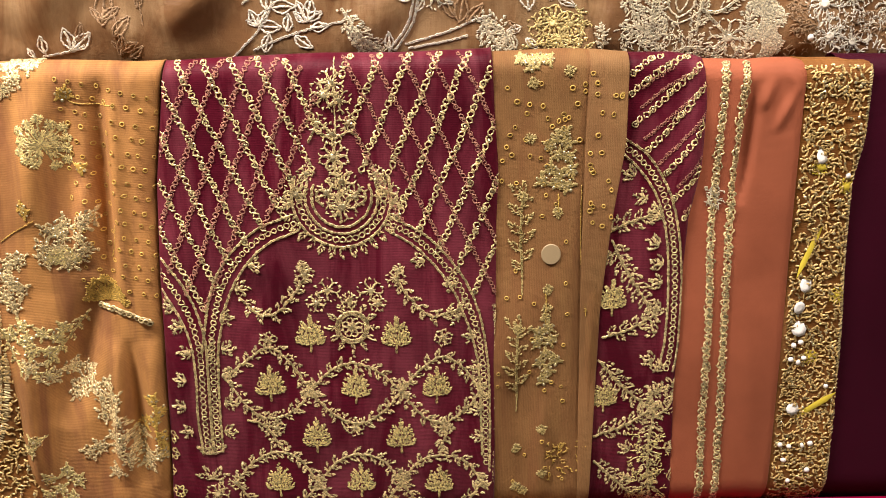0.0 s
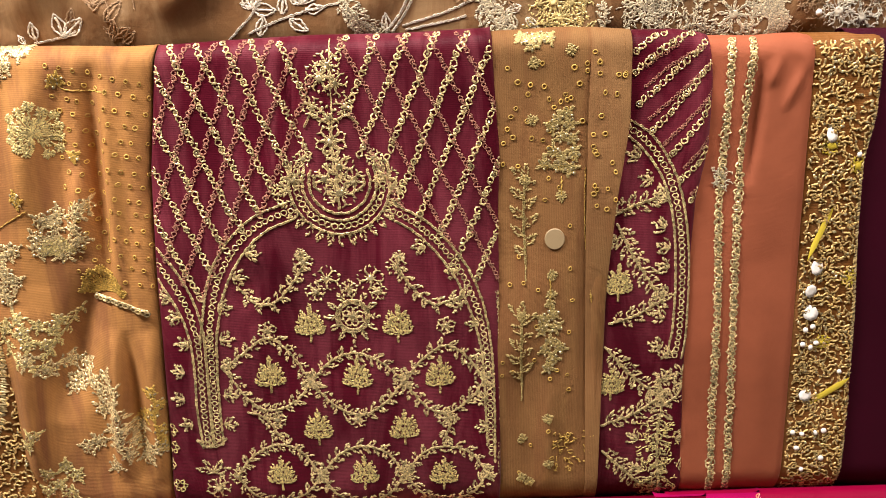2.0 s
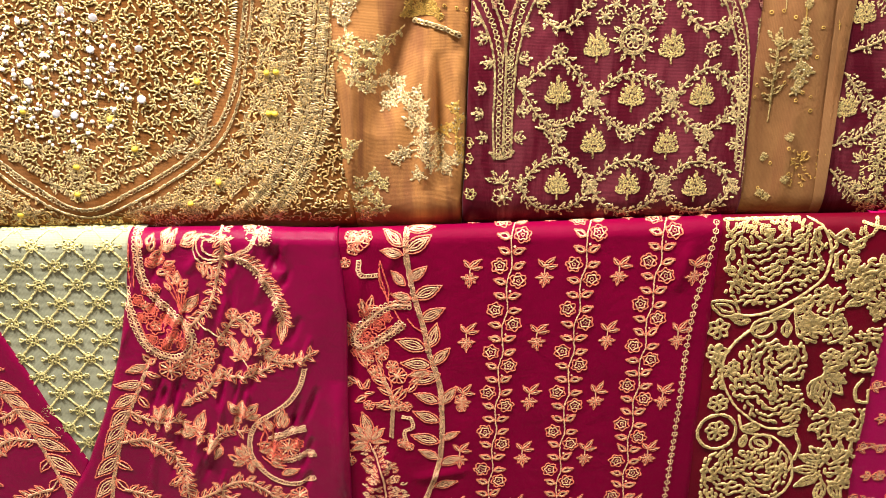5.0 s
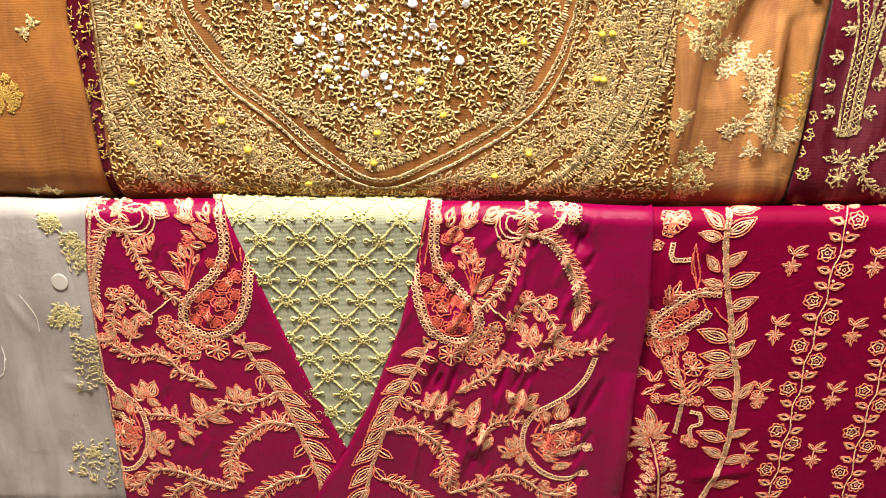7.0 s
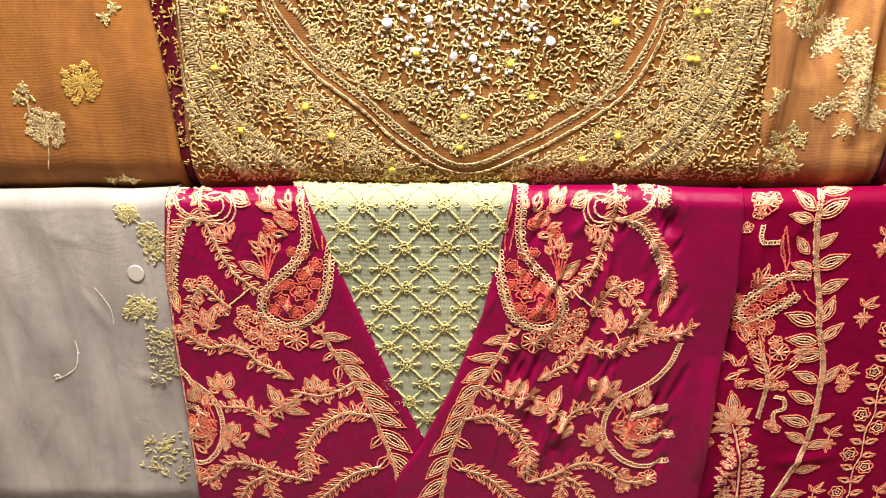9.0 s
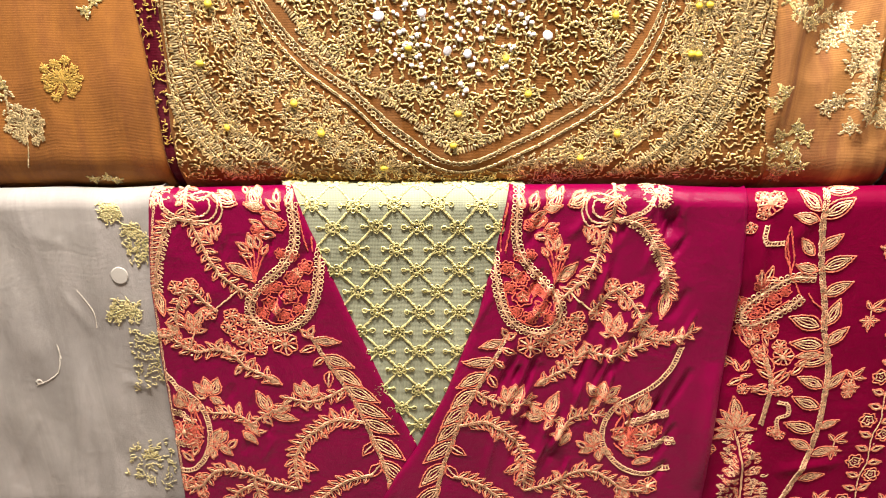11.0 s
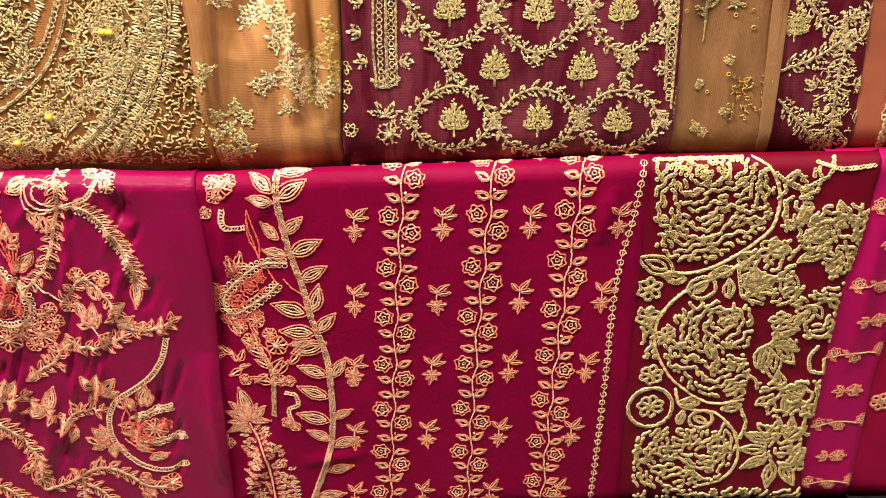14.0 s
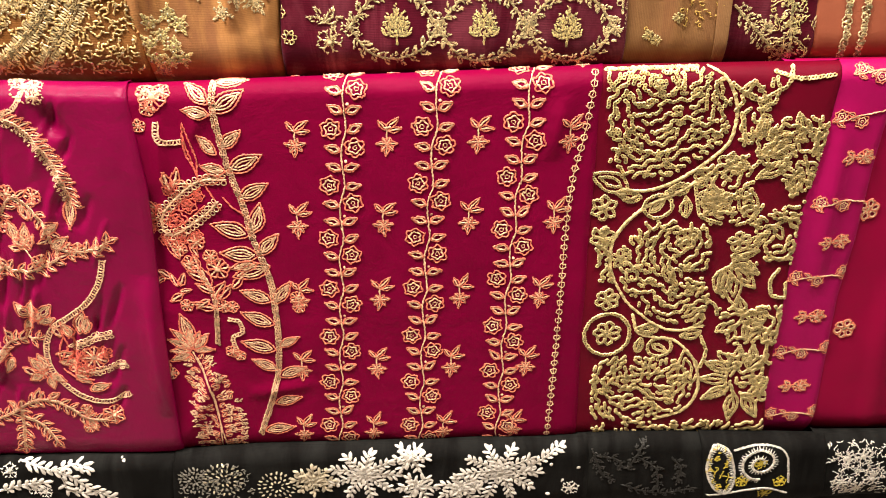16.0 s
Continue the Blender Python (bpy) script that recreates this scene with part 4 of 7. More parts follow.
for k in (1, -1):
    n.flower(cx + k * 84 * U, cs + 8 * U, 22 * U, 6).flower(cx + k * 64 * U, cs + 44 * U, 14 * U, 5).floret(cx + k * 92 * U, cs - 12 * U, 1.57 - k * 1.2, 26 * U)
n.sew("neck_crescent", GOLD, "gold crescent neckline with fringe of drops", GOLD_SEQUIN)
n = Needle(A3)
for p, r, m in zip([(-0.092, 1.299), (-0.077, 1.292), (-0.085, 1.311), (-0.085, 1.230), (-0.078, 1.172), (-0.093, 1.188), (-0.063, 1.185), (-0.077, 1.201), (-0.102, 1.268), (-0.069, 1.268), (-0.086, 1.255)], (26, 22, 24, 27, 30, 22, 22, 26, 17, 17, 20), (6, 5, 6, 8, 6, 5, 5, 5, 4, 4, 5)):
    n.flower(p[0], p[1], r * U, m, 0.4)
n.line([(-0.081, 1.338), (-0.082, 1.277), (-0.084, 1.195)]).cord([(-0.112, 1.246), (-0.103, 1.259), (-0.085, 1.249), (-0.067, 1.257), (-0.055, 1.248)], 4 * U)
n.garland([(-0.079, 1.155), (-0.080, 1.175), (-0.080, 1.208)], 22 * U, 12 * U).cord([(-0.072, 1.182), (-0.056, 1.191), (-0.051, 1.181), (-0.059, 1.174)], 3.5 * U).cord([(-0.086, 1.182), (-0.101, 1.192), (-0.106, 1.182), (-0.099, 1.174)], 3.5 * U)
n.sew("neck_spray", GOLD, sequins=GOLD_SEQUIN)

# its garlands, trees and medallion
for pts in ([(-0.221, 0.963), (-0.201, 0.981), (-0.170, 1.001), (-0.145, 0.980), (-0.123, 0.943)], [(-0.123, 0.943), (-0.099, 0.969), (-0.071, 0.979), (-0.042, 0.968), (-0.015, 0.941)], [(-0.015, 0.941), (0.008, 0.970), (0.035, 0.986), (0.059, 0.970), (0.079, 0.941)],
            [(-0.221, 0.961), (-0.198, 0.925), (-0.174, 0.907), (-0.145, 0.916), (-0.123, 0.943)], [(-0.123, 0.943), (-0.098, 0.912), (-0.069, 0.899), (-0.040, 0.912), (-0.015, 0.941)], [(-0.015, 0.941), (0.008, 0.910), (0.035, 0.897), (0.063, 0.916), (0.079, 0.939)],
            [(-0.219, 0.819), (-0.197, 0.847), (-0.168, 0.860), (-0.141, 0.850), (-0.119, 0.817)], [(-0.119, 0.817), (-0.093, 0.847), (-0.065, 0.856), (-0.038, 0.846), (-0.017, 0.816)], [(-0.017, 0.816), (0.008, 0.845), (0.035, 0.852), (0.063, 0.841), (0.083, 0.813)]):
    Needle(A3).garland(pts, 16 * U, 11 * U, 4.5 * U).sew("garland", GOLD)
for pts in ([(-0.219, 0.818), (-0.200, 0.790), (-0.172, 0.779), (-0.141, 0.789), (-0.119, 0.815)], [(-0.119, 0.815), (-0.095, 0.784), (-0.067, 0.775), (-0.039, 0.786), (-0.017, 0.816)], [(-0.017, 0.816), (0.007, 0.781), (0.035, 0.772), (0.064, 0.784), (0.083, 0.813)],
            [(-0.198, 1.064), (-0.180, 1.045), (-0.158, 1.045), (-0.137, 1.067), (-0.123, 1.088)], [(-0.021, 1.088), (-0.004, 1.062), (0.019, 1.039), (0.039, 1.042), (0.053, 1.047)], [(-0.199, 0.906), (-0.180, 0.898), (-0.166, 0.874)], [(0.022, 0.902), (0.039, 0.890), (0.033, 0.866)]):
    Needle(A3).garland(pts, 16 * U, 11 * U, 4.5 * U).sew("garland", GOLD)
for p in [(-0.123, 0.943), (-0.015, 0.941), (-0.119, 0.817), (-0.017, 0.818), (-0.219, 0.819), (-0.169, 1.010), (-0.166, 0.894), (-0.071, 0.892), (0.035, 0.890), (0.035, 1.011)]:
    Needle(A3).flower(p[0], p[1], 17 * U, 6).sew("knot_flower", GOLD, sequins=GOLD_SEQUIN)
for p in [(-0.120, 1.017), (-0.020, 1.015), (-0.170, 0.953), (-0.069, 0.949), (0.027, 0.948), (-0.118, 0.882), (-0.016, 0.879), (-0.166, 0.820), (-0.066, 0.819), (0.030, 0.814)]:
    Needle(A3).tree(p[0], p[1], 37 * U).sew("tree_motif", LEAF_GOLD)
for p, r in zip([(-0.098, 1.072), (-0.049, 1.071), (-0.123, 1.092), (-0.020, 1.086), (-0.112, 1.056), (-0.041, 1.055), (-0.074, 1.059), (-0.126, 1.102), (-0.016, 1.097)], (24, 24, 18, 18, 18, 16, 16, 10, 10)):
    Needle(A3).flower(p[0], p[1], r * U, 5).sew("small_flower", GOLD, sequins=GOLD_SEQUIN)
x, s = -0.071, 1.025
n = Needle(A3)
for r in (26, 31):
    n.cord([(x + r * U * math.cos(q), s + r * 1.06 * U * math.sin(q)) for q in np.linspace(0, 6.2832, 13)[:-1]], 5 * U, True)
n.flower(x, s, 20 * U, 8).sew("medallion", GOLD, "gold ring medallion with a flower", GOLD_SEQUIN)
n = Needle(A3)
for q in np.linspace(0, 6.2832, 13)[:-1]:
    n.leaf(x + 34 * U * math.cos(q), s + 36 * U * math.sin(q), q, 18 * U, 10 * U)
n.sew("medallion_fringe", GOLD)
for p in [(-0.293, 0.884), (-0.293, 0.861), (-0.289, 0.808), (-0.300, 0.837)]:
    Needle(A3).loops([(p[0] + 10 * U * math.cos(q), p[1] + 10 * U * math.sin(q)) for q in np.linspace(0, 5.2, 6)], 4 * U, 9 * U).sew("loop_flower", LEAF_GOLD)

# maroon sleeve piece
for pts in ([(0.240, 1.296), (0.266, 1.318), (0.299, 1.337)], [(0.245, 1.261), (0.280, 1.292), (0.313, 1.325)], [(0.263, 1.232), (0.298, 1.272), (0.323, 1.305)], [(0.287, 1.206), (0.308, 1.235), (0.324, 1.265)], [(0.296, 1.176), (0.314, 1.194), (0.326, 1.217)], [(0.309, 1.152), (0.317, 1.163), (0.322, 1.176)], [(0.240, 1.318), (0.256, 1.330), (0.269, 1.337)]):
    Needle(A5).chain(pts, 12 * U).sew("lattice_chain", GOLD, sequins=GOLD_SEQUIN)
    Needle(A5).chain([(x + 0.013, s - 0.016) for x, s in pts], 6.5 * U).sew("lattice_chain", DIM_COPPER, "dull copper crossing chain")
band(A5, "arch_band", [(0.236, 1.245), (0.264, 1.225), (0.289, 1.186), (0.304, 1.137), (0.313, 1.075), (0.315, 0.988), (0.312, 0.958)], [(0.235, 1.228), (0.257, 1.207), (0.279, 1.173), (0.292, 1.124), (0.298, 1.061), (0.299, 1.003), (0.295, 0.966)])
for p in [(0.245, 1.203), (0.261, 1.175), (0.279, 1.155), (0.278, 1.121), (0.284, 1.096), (0.284, 1.072), (0.284, 1.041), (0.283, 1.010), (0.282, 0.973)]:
    Needle(A5).floret(p[0] + 8 * U, p[1], 2.8, 26 * U, 3).sew("floret", GOLD)
for pts in ([(0.222, 1.135), (0.244, 1.146), (0.269, 1.155)], [(0.229, 1.125), (0.247, 1.090), (0.277, 1.043)], [(0.225, 1.004), (0.256, 1.015), (0.284, 1.032)], [(0.221, 0.974), (0.254, 0.936), (0.287, 0.908)], [(0.221, 0.870), (0.261, 0.885), (0.287, 0.904)], [(0.223, 0.834), (0.248, 0.809), (0.274, 0.782)], [(0.285, 0.935), (0.293, 0.904), (0.290, 0.865), (0.291, 0.824), (0.297, 0.775)], [(0.295, 0.896), (0.311, 0.912), (0.316, 0.935)]):
    Needle(A5).garland(pts, 22 * U, 11 * U, 5 * U).sew("garland", GOLD)
for p in [(0.233, 1.055), (0.230, 0.925)]:
    Needle(A5).tree(p[0], p[1], 35 * U).sew("tree_motif", LEAF_GOLD)
Needle(A5).scribble([(0.268, 0.873), (0.310, 0.872), (0.325, 0.688), (0.273, 0.689)], 260, 4).sew("leaf_column", LEAF_GOLD)
for p, a in zip([(0.266, 0.849), (0.312, 0.848), (0.271, 0.808), (0.319, 0.807), (0.295, 0.931), (0.295, 0.931), (0.293, 0.958), (0.214, 1.108), (0.224, 1.097)], (2.6, 0.5, 2.6, 0.5, 0.4, 2.7, 1.57, 1.0, 2.0)):
    Needle(A5).floret(p[0], p[1], a, 26 * U, 3).sew("leaf_fan", GOLD)

# salmon cloth: two trims
for pts in ([(0.342, 1.328), (0.342, 1.242), (0.342, 1.144), (0.348, 1.039), (0.353, 0.926), (0.359, 0.782), (0.364, 0.687)], [(0.366, 1.328), (0.363, 1.255), (0.362, 1.190), (0.365, 1.088), (0.370, 0.987), (0.376, 0.879), (0.380, 0.781), (0.383, 0.686)]):
    n = Needle(A6)
    n.chain(pts, 14 * U).chain([(x + 3 * U, s - 7 * U) for x, s in pts], 13 * U)
    x, s, a = along(pts, 15 * U)
    n.sequin(x, s, 6.5 * U, 1.4 * U).sew("gold_trim", GOLD, "gold sequin trim", GOLD_SEQUIN)
x, s = 0.342, 1.176
Needle(A6).scribble([(x - 15 * U, s - 17 * U), (x + 15 * U, s - 17 * U), (x + 15 * U, s + 17 * U), (x - 15 * U, s + 17 * U)], 40, 4).sew("worn_patch", SILVER, "frayed grey patch of trim")

# sequin border
BORDER = [(0.432, 1.324), (0.509, 1.324), (0.511, 1.238), (0.503, 1.186), (0.508, 1.107), (0.517, 0.999), (0.524, 0.876), (0.526, 0.778), (0.526, 0.683), (0.448, 0.685), (0.454, 0.779), (0.449, 0.963), (0.442, 1.108), (0.438, 1.242)]
Needle(A7).flow(BORDER, 6.6 * U, 4.5 * U, 6, None, 80.0, 0.1, room=0.85).sew("bead_crust", OLD_GOLD, "crust of gold bugle beads", GOLD_SEQUIN, kind="stuff")
n = Needle(A7)
x, s, a = along([(0.506, 1.319), (0.509, 1.248), (0.502, 1.182), (0.506, 1.107), (0.515, 0.999), (0.523, 0.876), (0.524, 0.778)], 5 * U)
n.stitch(x, s, 0.2, 9 * U, 3.6 * U, 3 * U).sew("beaded_edge", GOLD)
for p in [(0.461, 1.222), (0.463, 1.065), (0.459, 1.036), (0.461, 1.009), (0.468, 0.899)]:
    Needle(A7).sequin(p[0], p[1], 27 * U, 3.5 * U).sew("white_sequin", PEARL, "large white sequin")
for p in [(0.495, 1.199), (0.507, 1.174), (0.458, 0.987), (0.467, 0.991), (0.457, 0.967), (0.467, 0.963), (0.473, 0.970), (0.512, 1.072), (0.505, 0.931), (0.458, 0.849), (0.469, 0.847), (0.486, 0.848), (0.496, 0.851), (0.473, 0.797), (0.496, 0.813), (0.525, 0.828), (0.465, 0.827)]:
    Needle(A7).bead(p[0], p[1], 11 * U).sew("pearl", PEARL)
for p, q in zip([(0.460, 1.136), (0.481, 0.891), (0.491, 1.186), (0.459, 1.210)], [(0.464, 1.081), (0.509, 0.917), (0.498, 1.184), (0.466, 1.209)]):
    a, l = way(p, q)
    Needle(A7).stitch((p[0] + q[0]) / 2, (p[1] + q[1]) / 2, a, l * 1.2, 15 * U, 4 * U, 2.5 * U).sew("ribbon_bead", YELLOW, "flat yellow ribbon bead")
for p in [(0.495, 1.186), (0.461, 1.208), (0.503, 1.051), (0.481, 0.970)]:
    Needle(A7).flower(p[0], p[1], 15 * U, 7).sew("yellow_flower", YELLOW)

# orange net dupatta: small rings in the net, sprigs, clusters
n = Needle(A2)
for i in range(9):
    for j in range(15):
        x, s = (-0.376, 1.315)[0] + 0.0135 * i + 0.006 * (j % 2) + 0.002 * math.sin(i * j), (-0.376, 1.315)[1] - 0.0165 * j - 0.003 * i
        n.put("hoop", x, s, 0, 9 * U, 9 * U, 1.6 * U, 0.1)
n.sew("net_ring_filling", OCHRE, "small ochre rings in the net", kind="stuff")


def burst(cloth, x, s, r, mat, spikes=11, up=1.57, spread=6.0, name="starburst"):
    """A flower head of rays that end in knots."""
    n = Needle(cloth)
    for k in range(spikes):
        a = up + (k - (spikes - 1) / 2) * spread / spikes
        l = r * n.rng.uniform(0.75, 1.05)
        n.line([(x, s), (x + l * math.cos(a), s + l * math.sin(a))], 2.5 * U)
        n.flower(x + l * math.cos(a), s + l * math.sin(a), 8 * U, 4)
        a, l = a + 0.5 * spread / spikes, l * 0.62
        n.line([(x, s), (x + l * math.cos(a), s + l * math.sin(a))], 3 * U).leaf(x + 0.6 * l * math.cos(a), s + 0.6 * l * math.sin(a), a, 0.6 * l, 7 * U, "full")
    return n.sew(name, mat)


def cluster(cloth, spots, mat, size=15, name="flower"):
    for x, s in spots:
        n = Needle(cloth)
        r = size * 0.8 * U
        t = n.rng.uniform(0, 6)
        n.flower(x, s, r * n.rng.uniform(0.95, 1.35), 6, t).flower(x, s, r * 0.6, 5, t + 0.4, "hatched")
        for k in range(3):
            a = t + 2.1 * k
            n.leaf(x + r * math.cos(a), s + r * math.sin(a), a, r * 0.9, r * 0.4, "full")
            n.sequin(x + 1.2 * r * math.cos(a + 1), s + 1.2 * r * math.sin(a + 1), 5.5 * U, 1.4 * U)
        n.sew(name, mat, sequins=GOLD_SEQUIN)


burst(A2, -0.398, 1.245, 46 * U, LEAF_GOLD, 13)
burst(A2, -0.353, 1.059, 42 * U, OCHRE, 9, 1.57, 3.6)
burst(A2, -0.395, 1.105, 30 * U, LEAF_GOLD, 7, 1.57, 2.8)
cluster(A2, [(-0.405, 1.146), (-0.389, 1.152), (-0.372, 1.138), (-0.414, 1.126), (-0.396, 1.125), (-0.378, 1.115), (-0.367, 1.125), (-0.389, 1.105), (-0.413, 1.112), (-0.393, 1.142), (-0.357, 1.162), (-0.367, 1.155)], GOLD)
cluster(A2, [(-0.455, 1.085), (-0.447, 1.075), (-0.464, 1.068), (-0.456, 1.057), (-0.463, 1.092), (-0.455, 1.106), (-0.444, 1.112)], GOLD)
cluster(A2, [(-0.464, 1.022), (-0.446, 1.015), (-0.429, 1.021), (-0.414, 1.014), (-0.441, 1.000), (-0.423, 0.996), (-0.450, 1.032), (-0.406, 1.025)], LEAF_GOLD, 12)
cluster(A2, [(-0.444, 0.982), (-0.427, 0.964), (-0.406, 0.970), (-0.387, 0.966), (-0.396, 0.948), (-0.380, 0.947), (-0.362, 0.954), (-0.354, 0.939), (-0.371, 0.936), (-0.359, 0.920), (-0.351, 0.909), (-0.370, 0.913), (-0.404, 0.936)], GOLD)
cluster(A2, [(-0.393, 0.863), (-0.379, 0.870), (-0.360, 0.886), (-0.346, 0.889), (-0.335, 0.869), (-0.343, 0.854), (-0.322, 0.857), (-0.308, 0.861), (-0.355, 0.870), (-0.330, 0.885), (-0.324, 0.845), (-0.362, 0.838)], GOLD)
cluster(A2, [(-0.325, 0.900), (-0.311, 0.908), (-0.303, 0.885), (-0.303, 0.919), (-0.311, 0.935), (-0.298, 0.861), (-0.301, 0.869)], OCHRE, 12)
cluster(A2, [(-0.445, 0.828), (-0.424, 0.836), (-0.412, 0.823), (-0.434, 0.812), (-0.449, 0.804), (-0.422, 0.799), (-0.444, 0.783), (-0.428, 0.779), (-0.413, 0.783), (-0.460, 0.872), (-0.451, 0.887), (-0.440, 0.767)], LEAF_GOLD, 13)
cluster(A2, [(-0.425, 1.328), (-0.412, 1.336), (-0.404, 1.329), (-0.420, 1.316), (-0.399, 1.339), (-0.420, 1.339), (-0.431, 1.304)], GOLD, 13)
cluster(A2, [(-0.373, 1.297), (-0.367, 1.300), (-0.427, 1.169), (-0.429, 1.175), (-0.362, 1.217)], OCHRE, 9)
Needle(A2).cord([(-0.363, 1.050), (-0.345, 1.047), (-0.323, 1.041), (-0.304, 1.032)], 11 * U).cord([(-0.362, 1.052), (-0.345, 1.049), (-0.323, 1.043), (-0.304, 1.035)], 7 * U).sew("stem_bar", GOLD)
Needle(A2).line([(-0.341, 1.111), (-0.335, 1.131), (-0.331, 1.151)], 2 * U).line([(-0.460, 1.133), (-0.446, 1.143), (-0.419, 1.159)], 2 * U).line([(-0.368, 1.309), (-0.365, 1.291), (-0.341, 1.287), (-0.318, 1.287)], 2 * U).line([(-0.385, 1.230), (-0.362, 1.218)], 2 * U).sew("loose_thread", OCHRE, "loose ochre threads")
Needle(A2).garland([(-0.378, 1.042), (-0.401, 1.014), (-0.424, 0.985)], 12 * U, 12 * U).garland([(-0.473, 1.026), (-0.457, 0.986), (-0.427, 0.967)], 14 * U, 12 * U).sew("stem", LEAF_GOLD)

# tan net dupatta
for spots in ([(0.159, 1.247), (0.168, 1.253), (0.153, 1.239), (0.172, 1.241), (0.163, 1.228), (0.175, 1.225), (0.154, 1.212), (0.164, 1.205), (0.177, 1.209), (0.161, 1.196), (0.174, 1.192), (0.145, 1.199)], [(0.148, 1.016), (0.158, 1.021), (0.162, 1.005), (0.146, 1.002), (0.156, 0.987), (0.167, 0.979), (0.150, 0.976), (0.159, 0.964), (0.154, 0.953)]):
    cluster(A4, spots, OLIVE, 11)
for pts in ([(0.126, 1.084), (0.124, 1.119), (0.123, 1.153), (0.124, 1.180)], [(0.124, 0.927), (0.122, 0.961), (0.122, 0.991), (0.122, 1.020)]):
    Needle(A4).garland(pts, 25 * U, 17 * U, 3 * U).flower(pts[-1][0], pts[-1][1], 9 * U, 4).line([pts[0], (pts[0][0], pts[0][1] - 0.02)]).sew("sprig", OLIVE)
cluster(A4, [(0.119, 1.335), (0.129, 1.333), (0.138, 1.335), (0.147, 1.334), (0.129, 1.327)], OLIVE, 10)
for p in [(0.171, 1.321), (0.132, 1.308), (0.131, 1.247), (0.164, 1.161), (0.156, 1.069), (0.156, 1.045), (0.154, 1.034), (0.155, 0.887), (0.125, 0.855), (0.157, 0.823), (0.125, 0.802), (0.135, 0.795)]:
    Needle(A4).flower(p[0], p[1], 9 * U, 4).sew("knot_flower", OLIVE)
Needle(A4).line([(0.164, 1.182), (0.165, 1.163)]).line([(0.154, 1.063), (0.155, 1.027)]).line([(0.190, 1.192), (0.193, 1.111), (0.202, 1.034)], 1.6 * U).sew("stem", OCHRE)
n = Needle(A4)
for x, s in zip(n.rng.uniform(*[p[0] for p in [(0.098, 1.337), (0.225, 1.336)]], 46), n.rng.uniform(1.19, 1.315, 46)):
    n.put("hoop", x, s, 0, 10 * U, 10 * U, 1.6 * U, 0.1)
n.sew("net_ring_filling", OCHRE, "small ochre rings in the net", kind="stuff")
n = Needle(A4)
n.scribble([(0.160, 0.867), (0.209, 0.866), (0.211, 0.826), (0.166, 0.811)], 60, 3)
for x, s in zip(n.rng.uniform(*[p[0] for p in [(0.098, 1.337), (0.201, 1.336)]], 30), n.rng.uniform(0.8, 1.19, 30)):
    n.put("hoop", x, s, 0, 9 * U, 9 * U, 1.6 * U, 0.1)
n.sew("faded_motif", OCHRE, kind="stuff")
n = Needle(FOLD)
for x, s in zip(n.rng.uniform(0.195, 0.23, 26), n.rng.uniform(1.14, 1.32, 26)):
    n.put("hoop", x, s, 0, 10 * U, 10 * U, 1.6 * U, 0.1)
n.sew("net_ring_filling", OCHRE, "small ochre rings in the net", kind="stuff")
x, s, a = along([(0.234, 1.336), (0.235, 1.243), (0.226, 1.159), (0.218, 1.033), (0.218, 0.882), (0.218, 0.785)], 3.4 * U)
Needle(A4).stitch(x - 3 * U, s, a, 5 * U, 1.4 * U, 1.2 * U).stitch(x - 12 * U, s, a, 5 * U, 1.2 * U, 1 * U).sew("selvedge", TAN_NET, "stitched net selvedge")
for cloth, spot in ((A4, [(0.158, 1.112)]), (B0, [(-1.281, 0.637)])):
    x, s = spot[0]
    v = [cloth.surface(x + 0.0112 * r * math.cos(q), s + 0.0122 * r * math.sin(q), h) for r, h in ((1, 0.0003), (1, 0.0016), (0.94, 0.002)) for q in np.linspace(0, 6.2832, 33)[:-1]]
    f = [(k * 32 + i, k * 32 + (i + 1) % 32, k * 32 + 32 + (i + 1) % 32, k * 32 + 32 + i) for k in (0, 1) for i in range(32)]
    ob = mesh_object("round_sticker", np.array(v), np.array(f), STICKER if cloth is A4 else PALE_STICKER, cloth.owner)
    cap = mesh_object("sticker_face", np.vstack([np.array(v[64:]), cloth.surface(x, s, 0.0022)[None]]), np.array([(i, (i + 1) % 32, 32) for i in range(32)]), STICKER if cloth is A4 else PALE_STICKER, ob)

# bronze kameez: neckline curve, borders, fill, beads
NECK = [(-1.073, 1.284), (-1.079, 1.160), (-1.083, 1.081), (-1.085, 1.029), (-1.067, 0.968), (-1.023, 0.912), (-0.968, 0.868), (-0.913, 0.816), (-0.838, 0.777), (-0.760, 0.805), (-0.683, 0.849), (-0.635, 0.890), (-0.604, 0.947), (-0.589, 1.002)] + [(-0.585, 1.017), (-0.566, 1.124), (-0.554, 1.224), (-0.541, 1.319), (-0.524, 1.425)]
NECK_IN = [(-1.061, 1.284), (-1.066, 1.160), (-1.071, 1.081), (-1.073, 1.022), (-1.053, 0.975), (-1.011, 0.923), (-0.961, 0.883), (-0.905, 0.832), (-0.839, 0.791), (-0.764, 0.821), (-0.691, 0.862), (-0.646, 0.901), (-0.615, 0.954), (-0.599, 1.002)] + [(-0.596, 1.017), (-0.576, 1.124), (-0.563, 1.225), (-0.550, 1.319), (-0.533, 1.425)]
n = Needle(A1)
n.cord(NECK, 6.5 * U).cord(NECK_IN, 5 * U)
mid = [((a[0] + b[0]) / 2 - 0.002, (a[1] + b[1]) / 2 + 0.006) for a, b in zip(NECK, NECK_IN)]
n.loops(mid, 4.5 * U, 11 * U)
